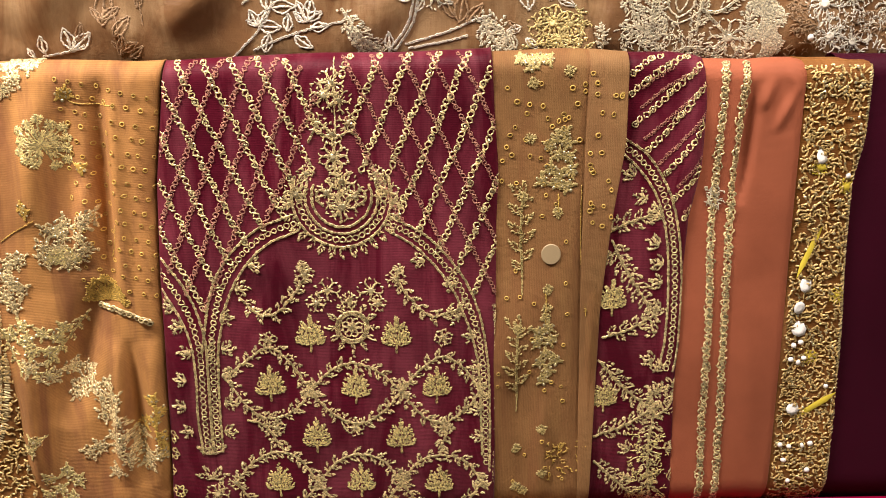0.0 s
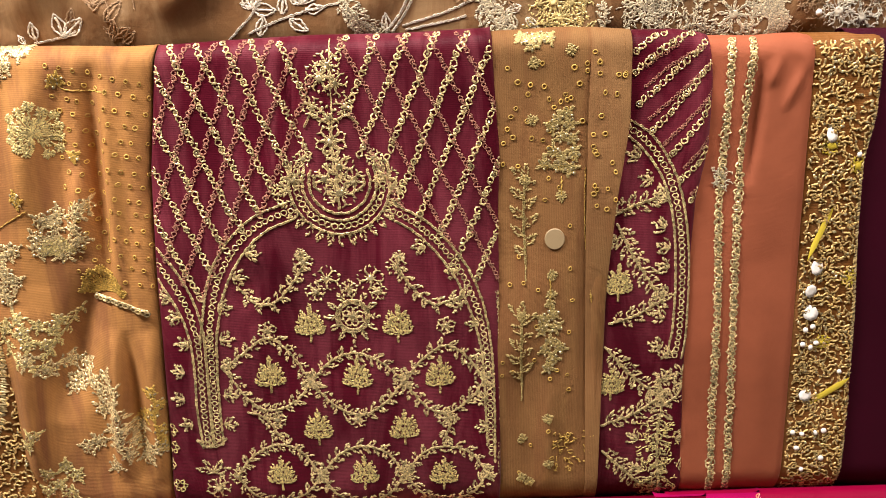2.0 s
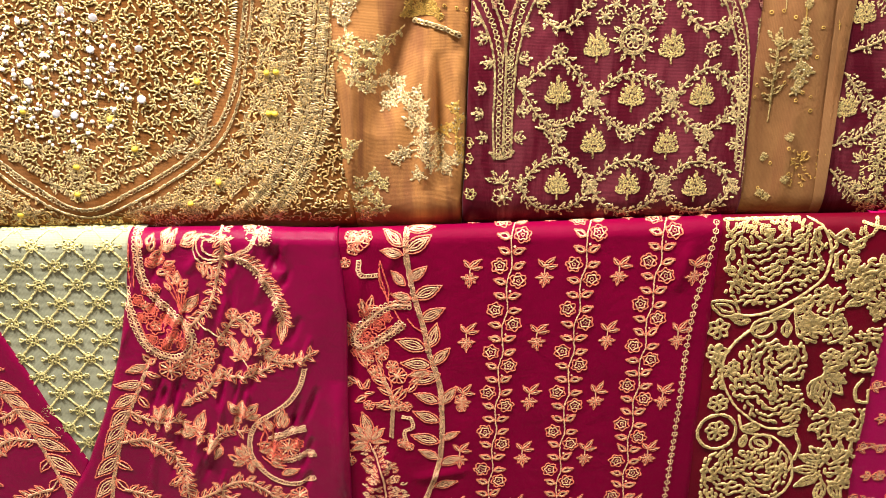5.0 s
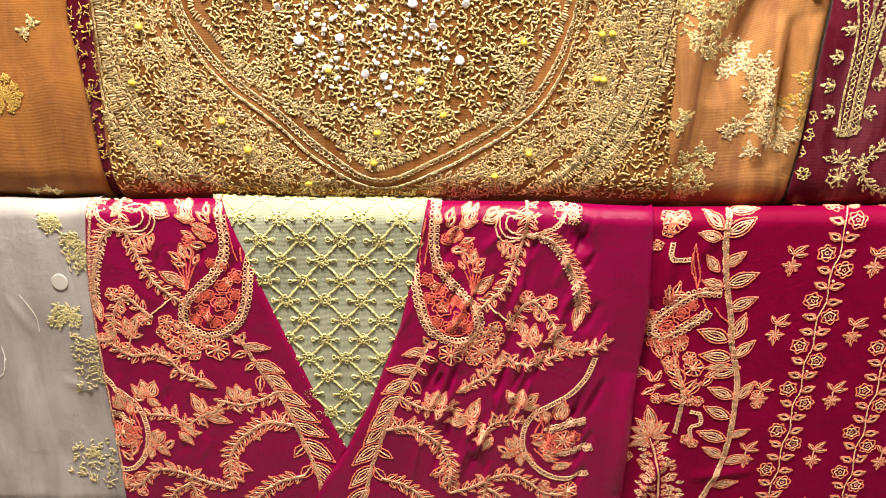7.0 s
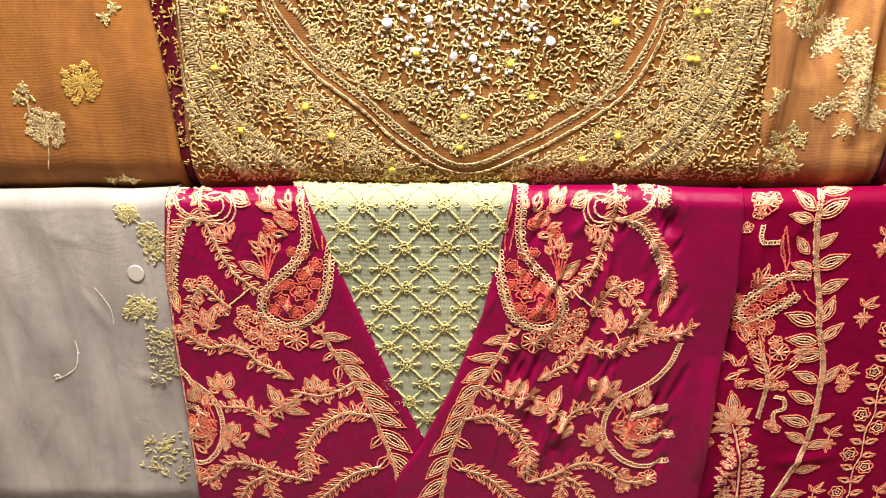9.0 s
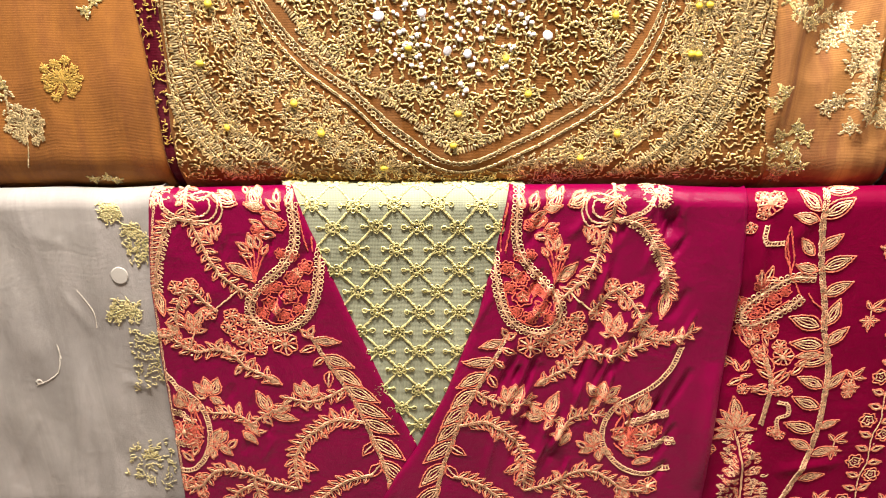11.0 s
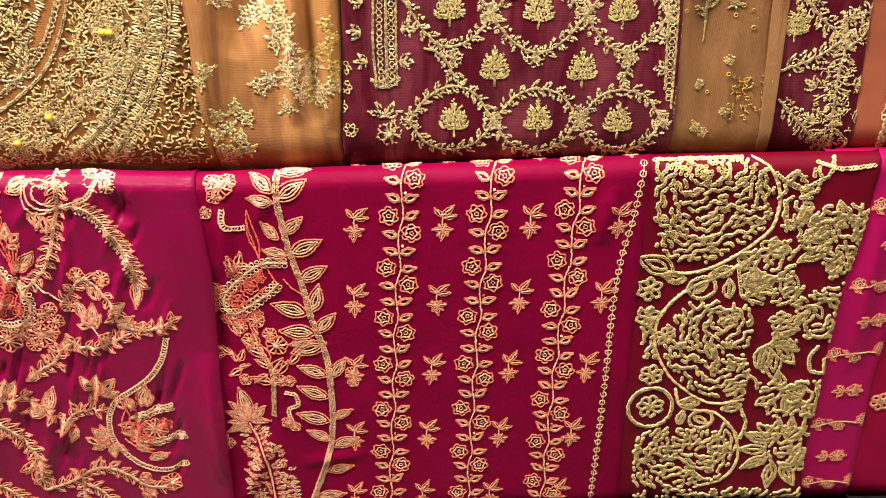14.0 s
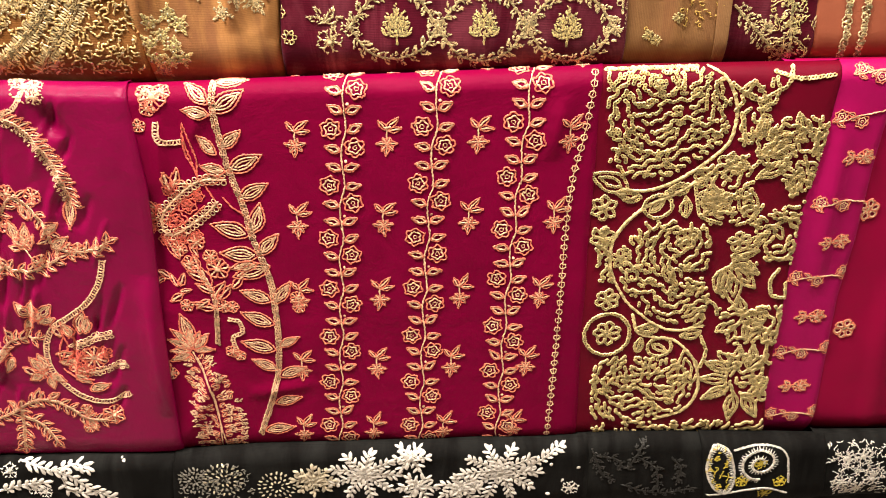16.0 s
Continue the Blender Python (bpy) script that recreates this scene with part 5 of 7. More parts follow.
n.ladder([(2 * b[0] - a[0], 2 * b[1] - a[1] + 0.004) for a, b in zip(NECK, NECK_IN)], 14 * U, 6 * U)
n.sew("neck_border", GOLD, "gold cord neckline border")
for pts in ([(-0.457, 1.424), (-0.465, 1.348), (-0.477, 1.224), (-0.500, 1.016), (-0.527, 0.910), (-0.567, 0.838), (-0.611, 0.793)] + [(-0.642, 0.772)], [(-0.435, 1.424), (-0.444, 1.348), (-0.459, 1.224), (-0.482, 1.016), (-0.497, 0.917), (-0.528, 0.846), (-0.575, 0.780)] + [(-0.575, 0.768)],
            [(-1.145, 1.284), (-1.163, 1.081), (-1.166, 1.002), (-1.162, 0.919), (-1.133, 0.860), (-1.094, 0.815), (-1.046, 0.775)], [(-1.162, 1.284), (-1.183, 1.081), (-1.186, 1.003), (-1.187, 0.919), (-1.176, 0.860), (-1.146, 0.807), (-1.113, 0.767)]):
    n = Needle(A1)
    n.cord(pts, 7 * U).ladder([(x - 11 * U, s) for x, s in pts], 15 * U).ladder([(x + 21 * U, s) for x, s in pts], 15 * U)
    n.cord([(x + 9 * U, s) for x, s in pts], 4.5 * U).sew("side_border", GOLD, "gold cord side border")
OUTER = [(-1.156, 1.284), (-1.071, 1.284), (-1.079, 1.124), (-1.079, 0.989), (-1.023, 0.905), (-0.927, 0.818), (-0.838, 0.771), (-0.738, 0.799), (-0.636, 0.879), (-0.600, 0.940), (-0.592, 1.028)] + [(-0.567, 1.089), (-0.533, 1.319), (-0.516, 1.425), (-0.423, 1.424), (-0.449, 1.223), (-0.464, 1.088), (-0.462, 0.901), (-0.459, 0.774)] + [(-0.465, 0.766), (-1.192, 0.762)]
Needle(A1).flow(OUTER, 6.6 * U, 6.5 * U, 10, None, 60.0, 0.03, room=1.2).sew("thread_filling", OLD_GOLD, "dense wormlike gold thread filling", GOLD_SEQUIN, kind="stuff")
INNER = [(-1.047, 1.283), (-1.055, 1.124), (-1.054, 1.042), (-1.020, 0.947), (-0.940, 0.875), (-0.839, 0.807), (-0.740, 0.842), (-0.659, 0.912), (-0.618, 0.988)] + [(-0.601, 1.054), (-0.582, 1.159), (-0.563, 1.288), (-0.542, 1.425)]
Needle(A1).flow(INNER, 6.8 * U, 8 * U, 9, None, 60.0, 0.04, room=1.15).sew("thread_filling", LEAF_GOLD, "loose wormlike gold thread filling", GOLD_SEQUIN, kind="stuff")
for pts in ([(-0.976, 1.016), (-0.964, 0.961), (-0.994, 0.919), (-1.019, 0.961)], [(-0.714, 0.883), (-0.671, 0.875), (-0.653, 0.919), (-0.684, 0.961)], [(-0.797, 0.830), (-0.833, 0.830), (-0.840, 0.868)], [(-0.891, 0.838), (-0.855, 0.826), (-0.840, 0.860)], [(-0.981, 0.905), (-0.939, 0.890), (-0.883, 0.883)],
            [(-1.107, 0.975), (-1.084, 0.926), (-1.111, 0.868)], [(-1.056, 0.838), (-1.006, 0.830), (-0.964, 0.807)], [(-0.668, 0.830), (-0.625, 0.830), (-0.585, 0.860)], [(-0.574, 0.961), (-0.541, 0.912), (-0.571, 0.868)]):
    Needle(A1).garland(pts, 20 * U, 11 * U, 4.5 * U).sew("gold_spray", GOLD)
for pts in ([(-0.544, 0.875), (-0.514, 0.919), (-0.510, 0.988)],
            [(-1.172, 0.838), (-1.130, 0.822), (-1.090, 0.783)], [(-0.781, 0.783), (-0.724, 0.799), (-0.665, 0.791)], [(-0.528, 1.185), (-0.524, 1.124), (-0.554, 1.061)], [(-0.533, 1.017), (-0.563, 0.957), (-0.559, 0.887)], [(-0.504, 1.300), (-0.499, 1.243), (-0.524, 1.191)]):
    Needle(A1).garland(pts, 20 * U, 11 * U, 4.5 * U).sew("gold_spray", GOLD)
for p in [(-1.036, 0.870), (-1.005, 0.832), (-0.930, 0.785), (-0.838, 0.857), (-0.844, 0.816), (-0.754, 0.881), (-0.782, 0.924), (-0.897, 0.939), (-0.644, 0.830), (-0.687, 0.798), (-0.550, 0.988), (-0.556, 0.929), (-0.657, 0.975), (-1.127, 0.989), (-1.145, 0.919), (-1.121, 0.838)] + [(-0.527, 1.124), (-0.562, 0.986), (-0.564, 0.930)]:
    Needle(A1).flower(p[0], p[1], 21 * U, 9).sew("gold_flower", LEAF_GOLD)
    Needle(A1).bead(p[0], p[1], 15 * U).sew("yellow_knot", YELLOW)
for k, (px, ps, pa) in enumerate(zip(*along(NECK, 0.034))):
    for out, r in ((0.024, 15), (0.055, 19)):
        x, s = px + math.sin(pa) * out, ps - math.cos(pa) * out
        n = Needle(A1)
        n.rosette(x, s, r * U, 7)
        for t in (0.6, -0.6, 2.5, -2.5):
            n.leaf(x + 8 * U * math.cos(pa + t), s + 8 * U * math.sin(pa + t), pa + t + 0.3 * (k % 2), 26 * U, 11 * U, "open")
        n.sew("rosette_spray", GOLD, sequins=GOLD_SEQUIN)
g = np.random.RandomState(5)
cx, cs = -0.844, 0.975
q, r = g.uniform(0, 6.2832, 210), np.sqrt(g.uniform(0, 1, 210))
x, s = cx + r * np.cos(q) * 0.098, cs + r * np.sin(q) * 0.1
m = s > cs - 0.1 + np.abs(x - cx) * 0.55
for bx, bs in zip(x[m], s[m]):
    Needle(A1).bead(bx, bs, g.uniform(6, 11.5) * U).sew("pearl", PEARL)
for p in [(-0.930, 0.977), (-0.880, 0.980), (-0.792, 1.022), (-0.734, 0.953), (-0.851, 0.935), (-0.828, 0.932), (-0.767, 0.995), (-0.921, 1.042), (-0.881, 1.061), (-0.822, 1.074), (-0.782, 1.064), (-0.955, 1.016), (-0.728, 1.022)]:
    Needle(A1).sequin(p[0], p[1], 19 * U, 8 * U).sew("mirror", MIRROR, "small round mirror")

# rust net dupatta
burst(A0, -1.313, 0.899, 40 * U, OCHRE, 10)
burst(A0, -1.370, 0.838, 40 * U, GOLD, 12, 1.57, 6.0)
burst(A0, -1.466, 0.913, 40 * U, OCHRE, 10)
burst(A0, -1.543, 0.827, 40 * U, GOLD, 11, 1.57, 6.0)
Needle(A0).line([(-1.371, 0.831), (-1.374, 0.805), (-1.380, 0.782)], 3 * U).garland([(-1.386, 0.892), (-1.387, 0.856), (-1.372, 0.845)], 14 * U, 12 * U).sew("stem", GOLD)
cluster(A0, [(-1.302, 0.762), (-1.284, 0.765), (-1.274, 0.760), (-1.390, 0.892), (-1.399, 0.878), (-1.272, 0.980), (-1.260, 0.993)], LEAF_GOLD, 10)
n = Needle(A9)
n.scribble([(-1.202, 1.087), (-1.159, 1.087), (-1.202, 0.763), (-1.228, 0.913)], 420, 4).sew("thread_filling", OCHRE, kind="stuff")

# top row: leaf vines
n = Needle(T1)
leaf_parts(T1, [(-0.400, 1.335), (-0.401, 1.353), (-0.371, 1.339), (-0.376, 1.362), (-0.369, 1.339), (-0.349, 1.355), (-0.413, 1.330), (-0.419, 1.340), (-0.168, 1.363), (-0.174, 1.380), (-0.166, 1.364), (-0.157, 1.378), (-0.165, 1.362), (-0.142, 1.360), (-0.168, 1.364), (-0.179, 1.368), (-0.156, 1.380), (-0.157, 1.400), (-0.151, 1.382), (-0.126, 1.384), (-0.146, 1.397), (-0.127, 1.406), (-0.150, 1.404), (-0.160, 1.412), (-0.140, 1.416), (-0.135, 1.433), (-0.114, 1.367), (-0.123, 1.389), (-0.112, 1.369), (-0.106, 1.392), (-0.111, 1.368), (-0.099, 1.381)], 0.55, "open", PALE)
leaf_parts(T1, [(-0.116, 1.367), (-0.127, 1.377), (-0.161, 1.334), (-0.156, 1.354), (-0.135, 1.357), (-0.133, 1.375), (-0.127, 1.350), (-0.109, 1.338), (-0.108, 1.361), (-0.090, 1.360), (-0.022, 1.338), (-0.025, 1.355), (-0.005, 1.414), (-0.018, 1.420), (-0.001, 1.391), (-0.020, 1.404), (0.021, 1.402), (0.010, 1.414), (0.024, 1.405), (0.039, 1.425), (0.030, 1.396), (0.045, 1.384), (0.015, 1.391), (0.006, 1.379)], 0.55, "open", PALE)
leaf_parts(T1, [(-0.179, 1.410), (-0.182, 1.425), (-0.174, 1.399), (-0.178, 1.390), (-0.167, 1.416), (-0.159, 1.430), (-0.367, 1.424), (-0.369, 1.438), (-0.366, 1.410), (-0.358, 1.424), (-0.370, 1.404), (-0.374, 1.416), (0.087, 1.413), (0.075, 1.428), (0.088, 1.414), (0.095, 1.430), (0.090, 1.412), (0.107, 1.413), (0.084, 1.410), (0.072, 1.402), (0.132, 1.379), (0.127, 1.413), (0.123, 1.360), (0.108, 1.354), (0.130, 1.347), (0.142, 1.335), (0.165, 1.389), (0.183, 1.386), (0.156, 1.389), (0.158, 1.403)], 0.5, "open", PALE)
n.cord([(-0.198, 1.326), (-0.165, 1.360), (-0.148, 1.393), (-0.137, 1.424), (-0.134, 1.455)], 4.5 * U).cord([(-0.173, 1.336), (-0.136, 1.351), (-0.099, 1.362), (-0.074, 1.368)], 4 * U).cord([(-0.401, 1.331), (-0.370, 1.337), (-0.358, 1.342)], 4 * U)
n.cord([(-0.023, 1.336), (-0.002, 1.366), (0.005, 1.405), (0.003, 1.448)], 5 * U).cord([(-0.016, 1.336), (0.003, 1.366), (0.010, 1.405), (0.008, 1.448)], 5 * U).cord([(-0.004, 1.343), (0.039, 1.355), (0.069, 1.367), (0.088, 1.373)], 4.5 * U).cord([(-0.001, 1.338), (0.042, 1.346), (0.063, 1.351)], 4 * U)
n.cord([(-0.182, 1.387), (-0.168, 1.402), (-0.175, 1.422), (-0.176, 1.445)], 4 * U).cord([(-0.367, 1.401), (-0.360, 1.418), (-0.365, 1.435), (-0.360, 1.452)], 4 * U)
n.sew("leaf_vine", PALE, "cream outlined leaf vine")
n = Needle(T1)
leaves(n, [(-0.334, 1.365), (-0.331, 1.406), (-0.333, 1.371), (-0.319, 1.386), (-0.336, 1.371), (-0.346, 1.383), (-0.323, 1.353), (-0.306, 1.374), (-0.320, 1.332), (-0.312, 1.353), (-0.317, 1.335), (-0.300, 1.347), (-0.319, 1.338), (-0.327, 1.347), (-0.309, 1.329), (-0.293, 1.338), (-0.363, 1.348), (-0.357, 1.366), (-0.306, 1.400), (-0.297, 1.423), (-0.308, 1.406), (-0.318, 1.418), (-0.296, 1.383), (-0.291, 1.400), (0.048, 1.372), (0.036, 1.396), (0.054, 1.366), (0.063, 1.396), (0.063, 1.366), (0.081, 1.384), (0.120, 1.354), (0.108, 1.366)], 0.45)
n.line([(-0.317, 1.332), (-0.319, 1.365), (-0.326, 1.401), (-0.315, 1.446)], 2.4 * U).line([(-0.097, 1.398), (-0.101, 1.421), (-0.097, 1.449)], 2.4 * U).line([(-0.100, 1.398), (-0.080, 1.392), (-0.070, 1.409), (-0.078, 1.421)], 2 * U).line([(-0.292, 1.365), (-0.294, 1.400), (-0.300, 1.429)], 2.4 * U)
n.sew("faint_vine", BROWN_THREAD, "vine seen faintly through the organza")
n = Needle(T1)
n.garland([(-0.074, 1.381), (-0.066, 1.368), (-0.052, 1.350), (-0.033, 1.334)], 22 * U, 8 * U, 6 * U).garland([(-0.069, 1.362), (-0.052, 1.344), (-0.040, 1.334)], 18 * U, 8 * U, 5 * U)
n.garland([(0.096, 1.333), (0.108, 1.345), (0.099, 1.360), (0.084, 1.366)], 20 * U, 8 * U, 5 * U).leaf(0.110, 1.331, 1.7, 0.024, 0.02, "hatched").flower(0.027, 1.396, 26 * U, 7).flower(0.087, 1.414, 17 * U, 7)
n.garland([(0.081, 1.372), (0.087, 1.354), (0.096, 1.342)], 24 * U, 7 * U, 5 * U)
n.sew("silver_spray", SILVER)
n = Needle(T1)
n.flower(0.159, 1.365, 30 * U, 6, 0.2, "open").flower(0.178, 1.362, 24 * U, 5, 0.6, "open").flower(0.144, 1.362, 22 * U, 5).flower(0.166, 1.347, 22 * U, 5, 0.9, "open").garland([(0.124, 1.335), (0.148, 1.341), (0.172, 1.338), (0.194, 1.334)], 16 * U, 10 * U).garland([(0.183, 1.383), (0.193, 1.365), (0.190, 1.347)], 14 * U, 10 * U)
n.sew("gold_flower_spray", LEAF_GOLD)
n = Needle(T2)
n.garland([(0.219, 1.440), (0.229, 1.417), (0.242, 1.394), (0.250, 1.373)], 20 * U, 8 * U, 6 * U).garland([(0.215, 1.331), (0.216, 1.343), (0.214, 1.355)], 13 * U, 8 * U).garland([(0.280, 1.330), (0.270, 1.358), (0.272, 1.393), (0.286, 1.417), (0.311, 1.434)], 30 * U, 6 * U, 8 * U)
n.leaf(0.299, 1.363, 1.5, 0.055, 0.05, "hatched").garland([(0.240, 1.334), (0.251, 1.352), (0.266, 1.358)], 18 * U, 8 * U).garland([(0.295, 1.330), (0.319, 1.336), (0.342, 1.326)], 24 * U, 7 * U, 6 * U).garland([(0.321, 1.351), (0.323, 1.375), (0.326, 1.399), (0.318, 1.428)], 20 * U, 7 * U, 5 * U)
n.cord([(0.327, 1.378), (0.348, 1.357), (0.361, 1.344)], 6 * U).cord([(0.328, 1.376), (0.346, 1.376), (0.366, 1.392)], 6 * U).leaf(0.345, 1.376, 0.6, 0.035, 0.016, "full")
n.flower(0.356, 1.347, 36 * U, 8).garland([(0.362, 1.338), (0.376, 1.326), (0.377, 1.368)], 18 * U, 8 * U)
n.scribble([(0.232, 1.364), (0.286, 1.369), (0.344, 1.338), (0.346, 1.317), (0.234, 1.322)], 200, 4)
n.sew("silver_scroll", SILVER, "raised silver scroll and leaf embroidery")
burst(T2, 0.392, 1.371, 36 * U, SILVER, 13, 0.4, 4.5, "silver_burst")
burst(T2, 0.396, 1.341, 30 * U, SILVER, 11, 0.4, 4.5, "silver_burst")
burst(T2, 0.385, 1.413, 34 * U, SILVER, 11, 0.8, 5, "silver_burst")
n = Needle(T2)
n.flower(0.461, 1.385, 36 * U, 7, 0.2).flower(0.471, 1.349, 32 * U, 7).flower(0.500, 1.342, 34 * U, 7, 0.5).flower(0.493, 1.391, 30 * U, 6).scribble([(0.440, 1.403), (0.535, 1.414), (0.548, 1.330), (0.454, 1.337)], 260, 4)
n.garland([(0.444, 1.421), (0.475, 1.414), (0.502, 1.426)], 20 * U, 8 * U)
n.sew("cream_flower_spray", PALE)
for p in [(0.446, 1.349), (0.460, 1.415), (0.489, 1.394)]:
    Needle(T2).bead(p[0], p[1], 14 * U).sew("pearl", PEARL)
Needle(T2).scribble([(0.415, 1.409), (0.448, 1.391), (0.457, 1.318), (0.426, 1.319)], 120, 5).scribble([(0.490, 1.373), (0.553, 1.378), (0.558, 1.348), (0.493, 1.349)], 120, 4).sew("faint_scroll", BROWN_THREAD)

# pistachio inset: knotted lattice
n = Needle(INSET)
for i in range(-9, 11):
    for j in range(-14, 5):
        if (i + j) % 2 == 0:
            x, s = -0.89 + 0.0265 * i + 0.0015 * math.sin(2.3 * i + j), 0.712 + 0.0310 * j + 0.0012 * math.sin(1.7 * j - i)
            for dx, ds in ((0.0265, 0.0310), (0.0265, -0.0310)):
                n.line([(x + dx * 0.18, s + ds * 0.18), (x + dx * 0.5 + 0.0006, s + ds * 0.5), (x + dx * 0.86, s + ds * 0.86)], 5.4 * U)
            k = Needle(INSET)
            k.loops([(x, s), (x + 1e-5, s)], 8.5 * U, 1, petals=6, w=4.4 * U)
            for q in range(6):
                b = 1.05 * q + 0.5
                k.put("hoop", x + 11 * U * math.cos(b), s + 11 * U * math.sin(b), b, 13 * U, 11 * U, 3.2 * U, 0.1)
            for side in (1, -1):
                k.line([(x + side * 12 * U, s), (x + side * 26 * U, s + 0.4 * U)], 5 * U)
                k.put("hoop", x + side * 28 * U, s, 0, 13 * U, 12.5 * U, 3.2 * U, 0.1)
            k.bead(x, s, 6 * U).sew("knot", LIME, sequins=GOLD_SEQUIN)
n.sew("lattice", LIME, "lime-gold lattice stitching")

# v-neck kameez: paisley work; the other side is its mirror image, drawn a little askew
def other_side(pts):
    return [(float(np.interp(x, [-0.901, -0.785, -0.731, -0.639, -0.562, -0.516], [-0.897, -1.022, -1.080, -1.184, -1.233, -1.292])), s) for x, s in pts]


def paisley_side(cloth, turn):
    f = other_side if turn else (lambda pts: pts)
    way_out = -1 if turn else 1

    def vine(pts, size=20, gap=10, w=5.5, name="leaf_spray", style="open", mat=COPPER):
        Needle(cloth).garland(f(pts), size * U, gap * 0.85 * U, w * U, style, 0.95).sew(name, mat)

    def bloom(spots, r, m=5, style="open", mat=COPPER, name="flower"):
        for i, p in enumerate(f(spots)):
            Needle(cloth).flower(p[0], p[1], r * U, m, 0.5 + i, style).sew(name, mat)

    def foliage(pairs, width=0.5, style="hatched", mat=COPPER):
        leaf_parts(cloth, f(pairs), width, style, mat)

    # the paisley with its looped border
    ring = f([(-0.762, 0.777), (-0.764, 0.739), (-0.765, 0.711), (-0.762, 0.688), (-0.754, 0.671), (-0.743, 0.655), (-0.727, 0.639), (-0.713, 0.622), (-0.704, 0.603), (-0.704, 0.584), (-0.714, 0.569), (-0.734, 0.561), (-0.757, 0.570), (-0.774, 0.588), (-0.783, 0.613), (-0.788, 0.639), (-0.791, 0.664), (-0.794, 0.688)])
    Needle(cloth).scallops(ring, 6.2 * U).sew("paisley", COPPER, "copper paisley outline of chain and loops")
    for pts in ([(-0.775, 0.771), (-0.778, 0.739), (-0.783, 0.706), (-0.784, 0.681)], [(-0.770, 0.735), (-0.774, 0.706), (-0.778, 0.681)], [(-0.776, 0.747), (-0.780, 0.719), (-0.787, 0.690)], [(-0.719, 0.629), (-0.712, 0.605), (-0.719, 0.581), (-0.737, 0.572), (-0.756, 0.581), (-0.772, 0.604), (-0.777, 0.630)]):
        Needle(cloth).line(f(pts), 3.4 * U).sew("paisley_line", ROSE, "rose thread lines inside the paisley")
    for p, r in zip(f([(-0.753, 0.617), (-0.728, 0.603), (-0.744, 0.585), (-0.717, 0.587), (-0.737, 0.628), (-0.757, 0.642), (-0.775, 0.658), (-0.772, 0.630), (-0.762, 0.595), (-0.725, 0.624), (-0.760, 0.675), (-0.746, 0.678)]), (24, 19, 18, 16, 16, 18, 17, 15, 15, 14, 13, 13)):
        Needle(cloth).rosette(p[0], p[1], r * U).flower(p[0], p[1], r * 0.55 * U, 5).sew("rosette", ROSE)
    bloom([(-0.753, 0.617), (-0.764, 0.649), (-0.733, 0.596)], 12)
    # fan over the paisley
    n = Needle(cloth)
    for tip in f([(-0.730, 0.685), (-0.725, 0.699), (-0.715, 0.702), (-0.705, 0.692), (-0.699, 0.680)]):
        foot = f([(-0.713, 0.638)])[0]
        n.line([foot, ((foot[0] * 0.6 + tip[0] * 0.4) + 0.001, foot[1] * 0.5 + tip[1] * 0.5), tip], 3.6 * U)
    n.sew("fan_stem", ROSE)
    foliage([(-0.724, 0.677), (-0.732, 0.689), (-0.720, 0.685), (-0.722, 0.705), (-0.714, 0.685), (-0.712, 0.707), (-0.709, 0.682), (-0.697, 0.694), (-0.714, 0.675), (-0.699, 0.677), (-0.706, 0.646), (-0.683, 0.665), (-0.714, 0.640), (-0.693, 0.657)], 0.55)
    foliage([(-0.747, 0.715), (-0.729, 0.727), (-0.741, 0.703), (-0.721, 0.708), (-0.747, 0.727), (-0.726, 0.735), (-0.728, 0.715), (-0.714, 0.725), (-0.748, 0.747), (-0.741, 0.765), (-0.757, 0.745), (-0.765, 0.763), (-0.748, 0.738), (-0.736, 0.754), (-0.724, 0.738), (-0.715, 0.771), (-0.731, 0.741), (-0.708, 0.747), (-0.726, 0.754), (-0.719, 0.777), (-0.701, 0.746), (-0.671, 0.762), (-0.697, 0.754), (-0.680, 0.767), (-0.712, 0.759), (-0.708, 0.774)], 0.5)
    bloom([(-0.722, 0.711), (-0.736, 0.727), (-0.747, 0.719)], 15, 5, "open", ROSE)
    # main vine and its hook
    vine([(-0.644, 0.780), (-0.644, 0.760), (-0.644, 0.738), (-0.648, 0.719), (-0.655, 0.695), (-0.663, 0.670), (-0.673, 0.647), (-0.691, 0.627), (-0.700, 0.619)], 21, 13, 7)
    for pts in ([(-0.648, 0.723), (-0.669, 0.725), (-0.679, 0.740), (-0.677, 0.756), (-0.665, 0.762), (-0.646, 0.756)], [(-0.649, 0.727), (-0.664, 0.732), (-0.671, 0.743), (-0.668, 0.753), (-0.658, 0.754)], [(-0.654, 0.720), (-0.674, 0.719), (-0.684, 0.736), (-0.682, 0.754)]):
        Needle(cloth).line(f(pts), 4.0 * U).sew("hook", COPPER)
    foliage([(-0.670, 0.720), (-0.673, 0.696), (-0.665, 0.716), (-0.665, 0.691), (-0.661, 0.712), (-0.654, 0.695), (-0.680, 0.719), (-0.672, 0.699)], 0.4)
    foliage([(-0.645, 0.754), (-0.627, 0.756), (-0.645, 0.759), (-0.631, 0.745), (-0.650, 0.754), (-0.674, 0.760), (-0.639, 0.770), (-0.629, 0.778)], 0.5, "full")
    # feathered arch
    n = Needle(cloth)
    arch = f([(-0.648, 0.724), (-0.623, 0.725), (-0.604, 0.714), (-0.589, 0.691), (-0.577, 0.666), (-0.569, 0.641), (-0.565, 0.618)])
    n.cord(arch, 8 * U)
    x, s, a = along(arch, 12 * U)
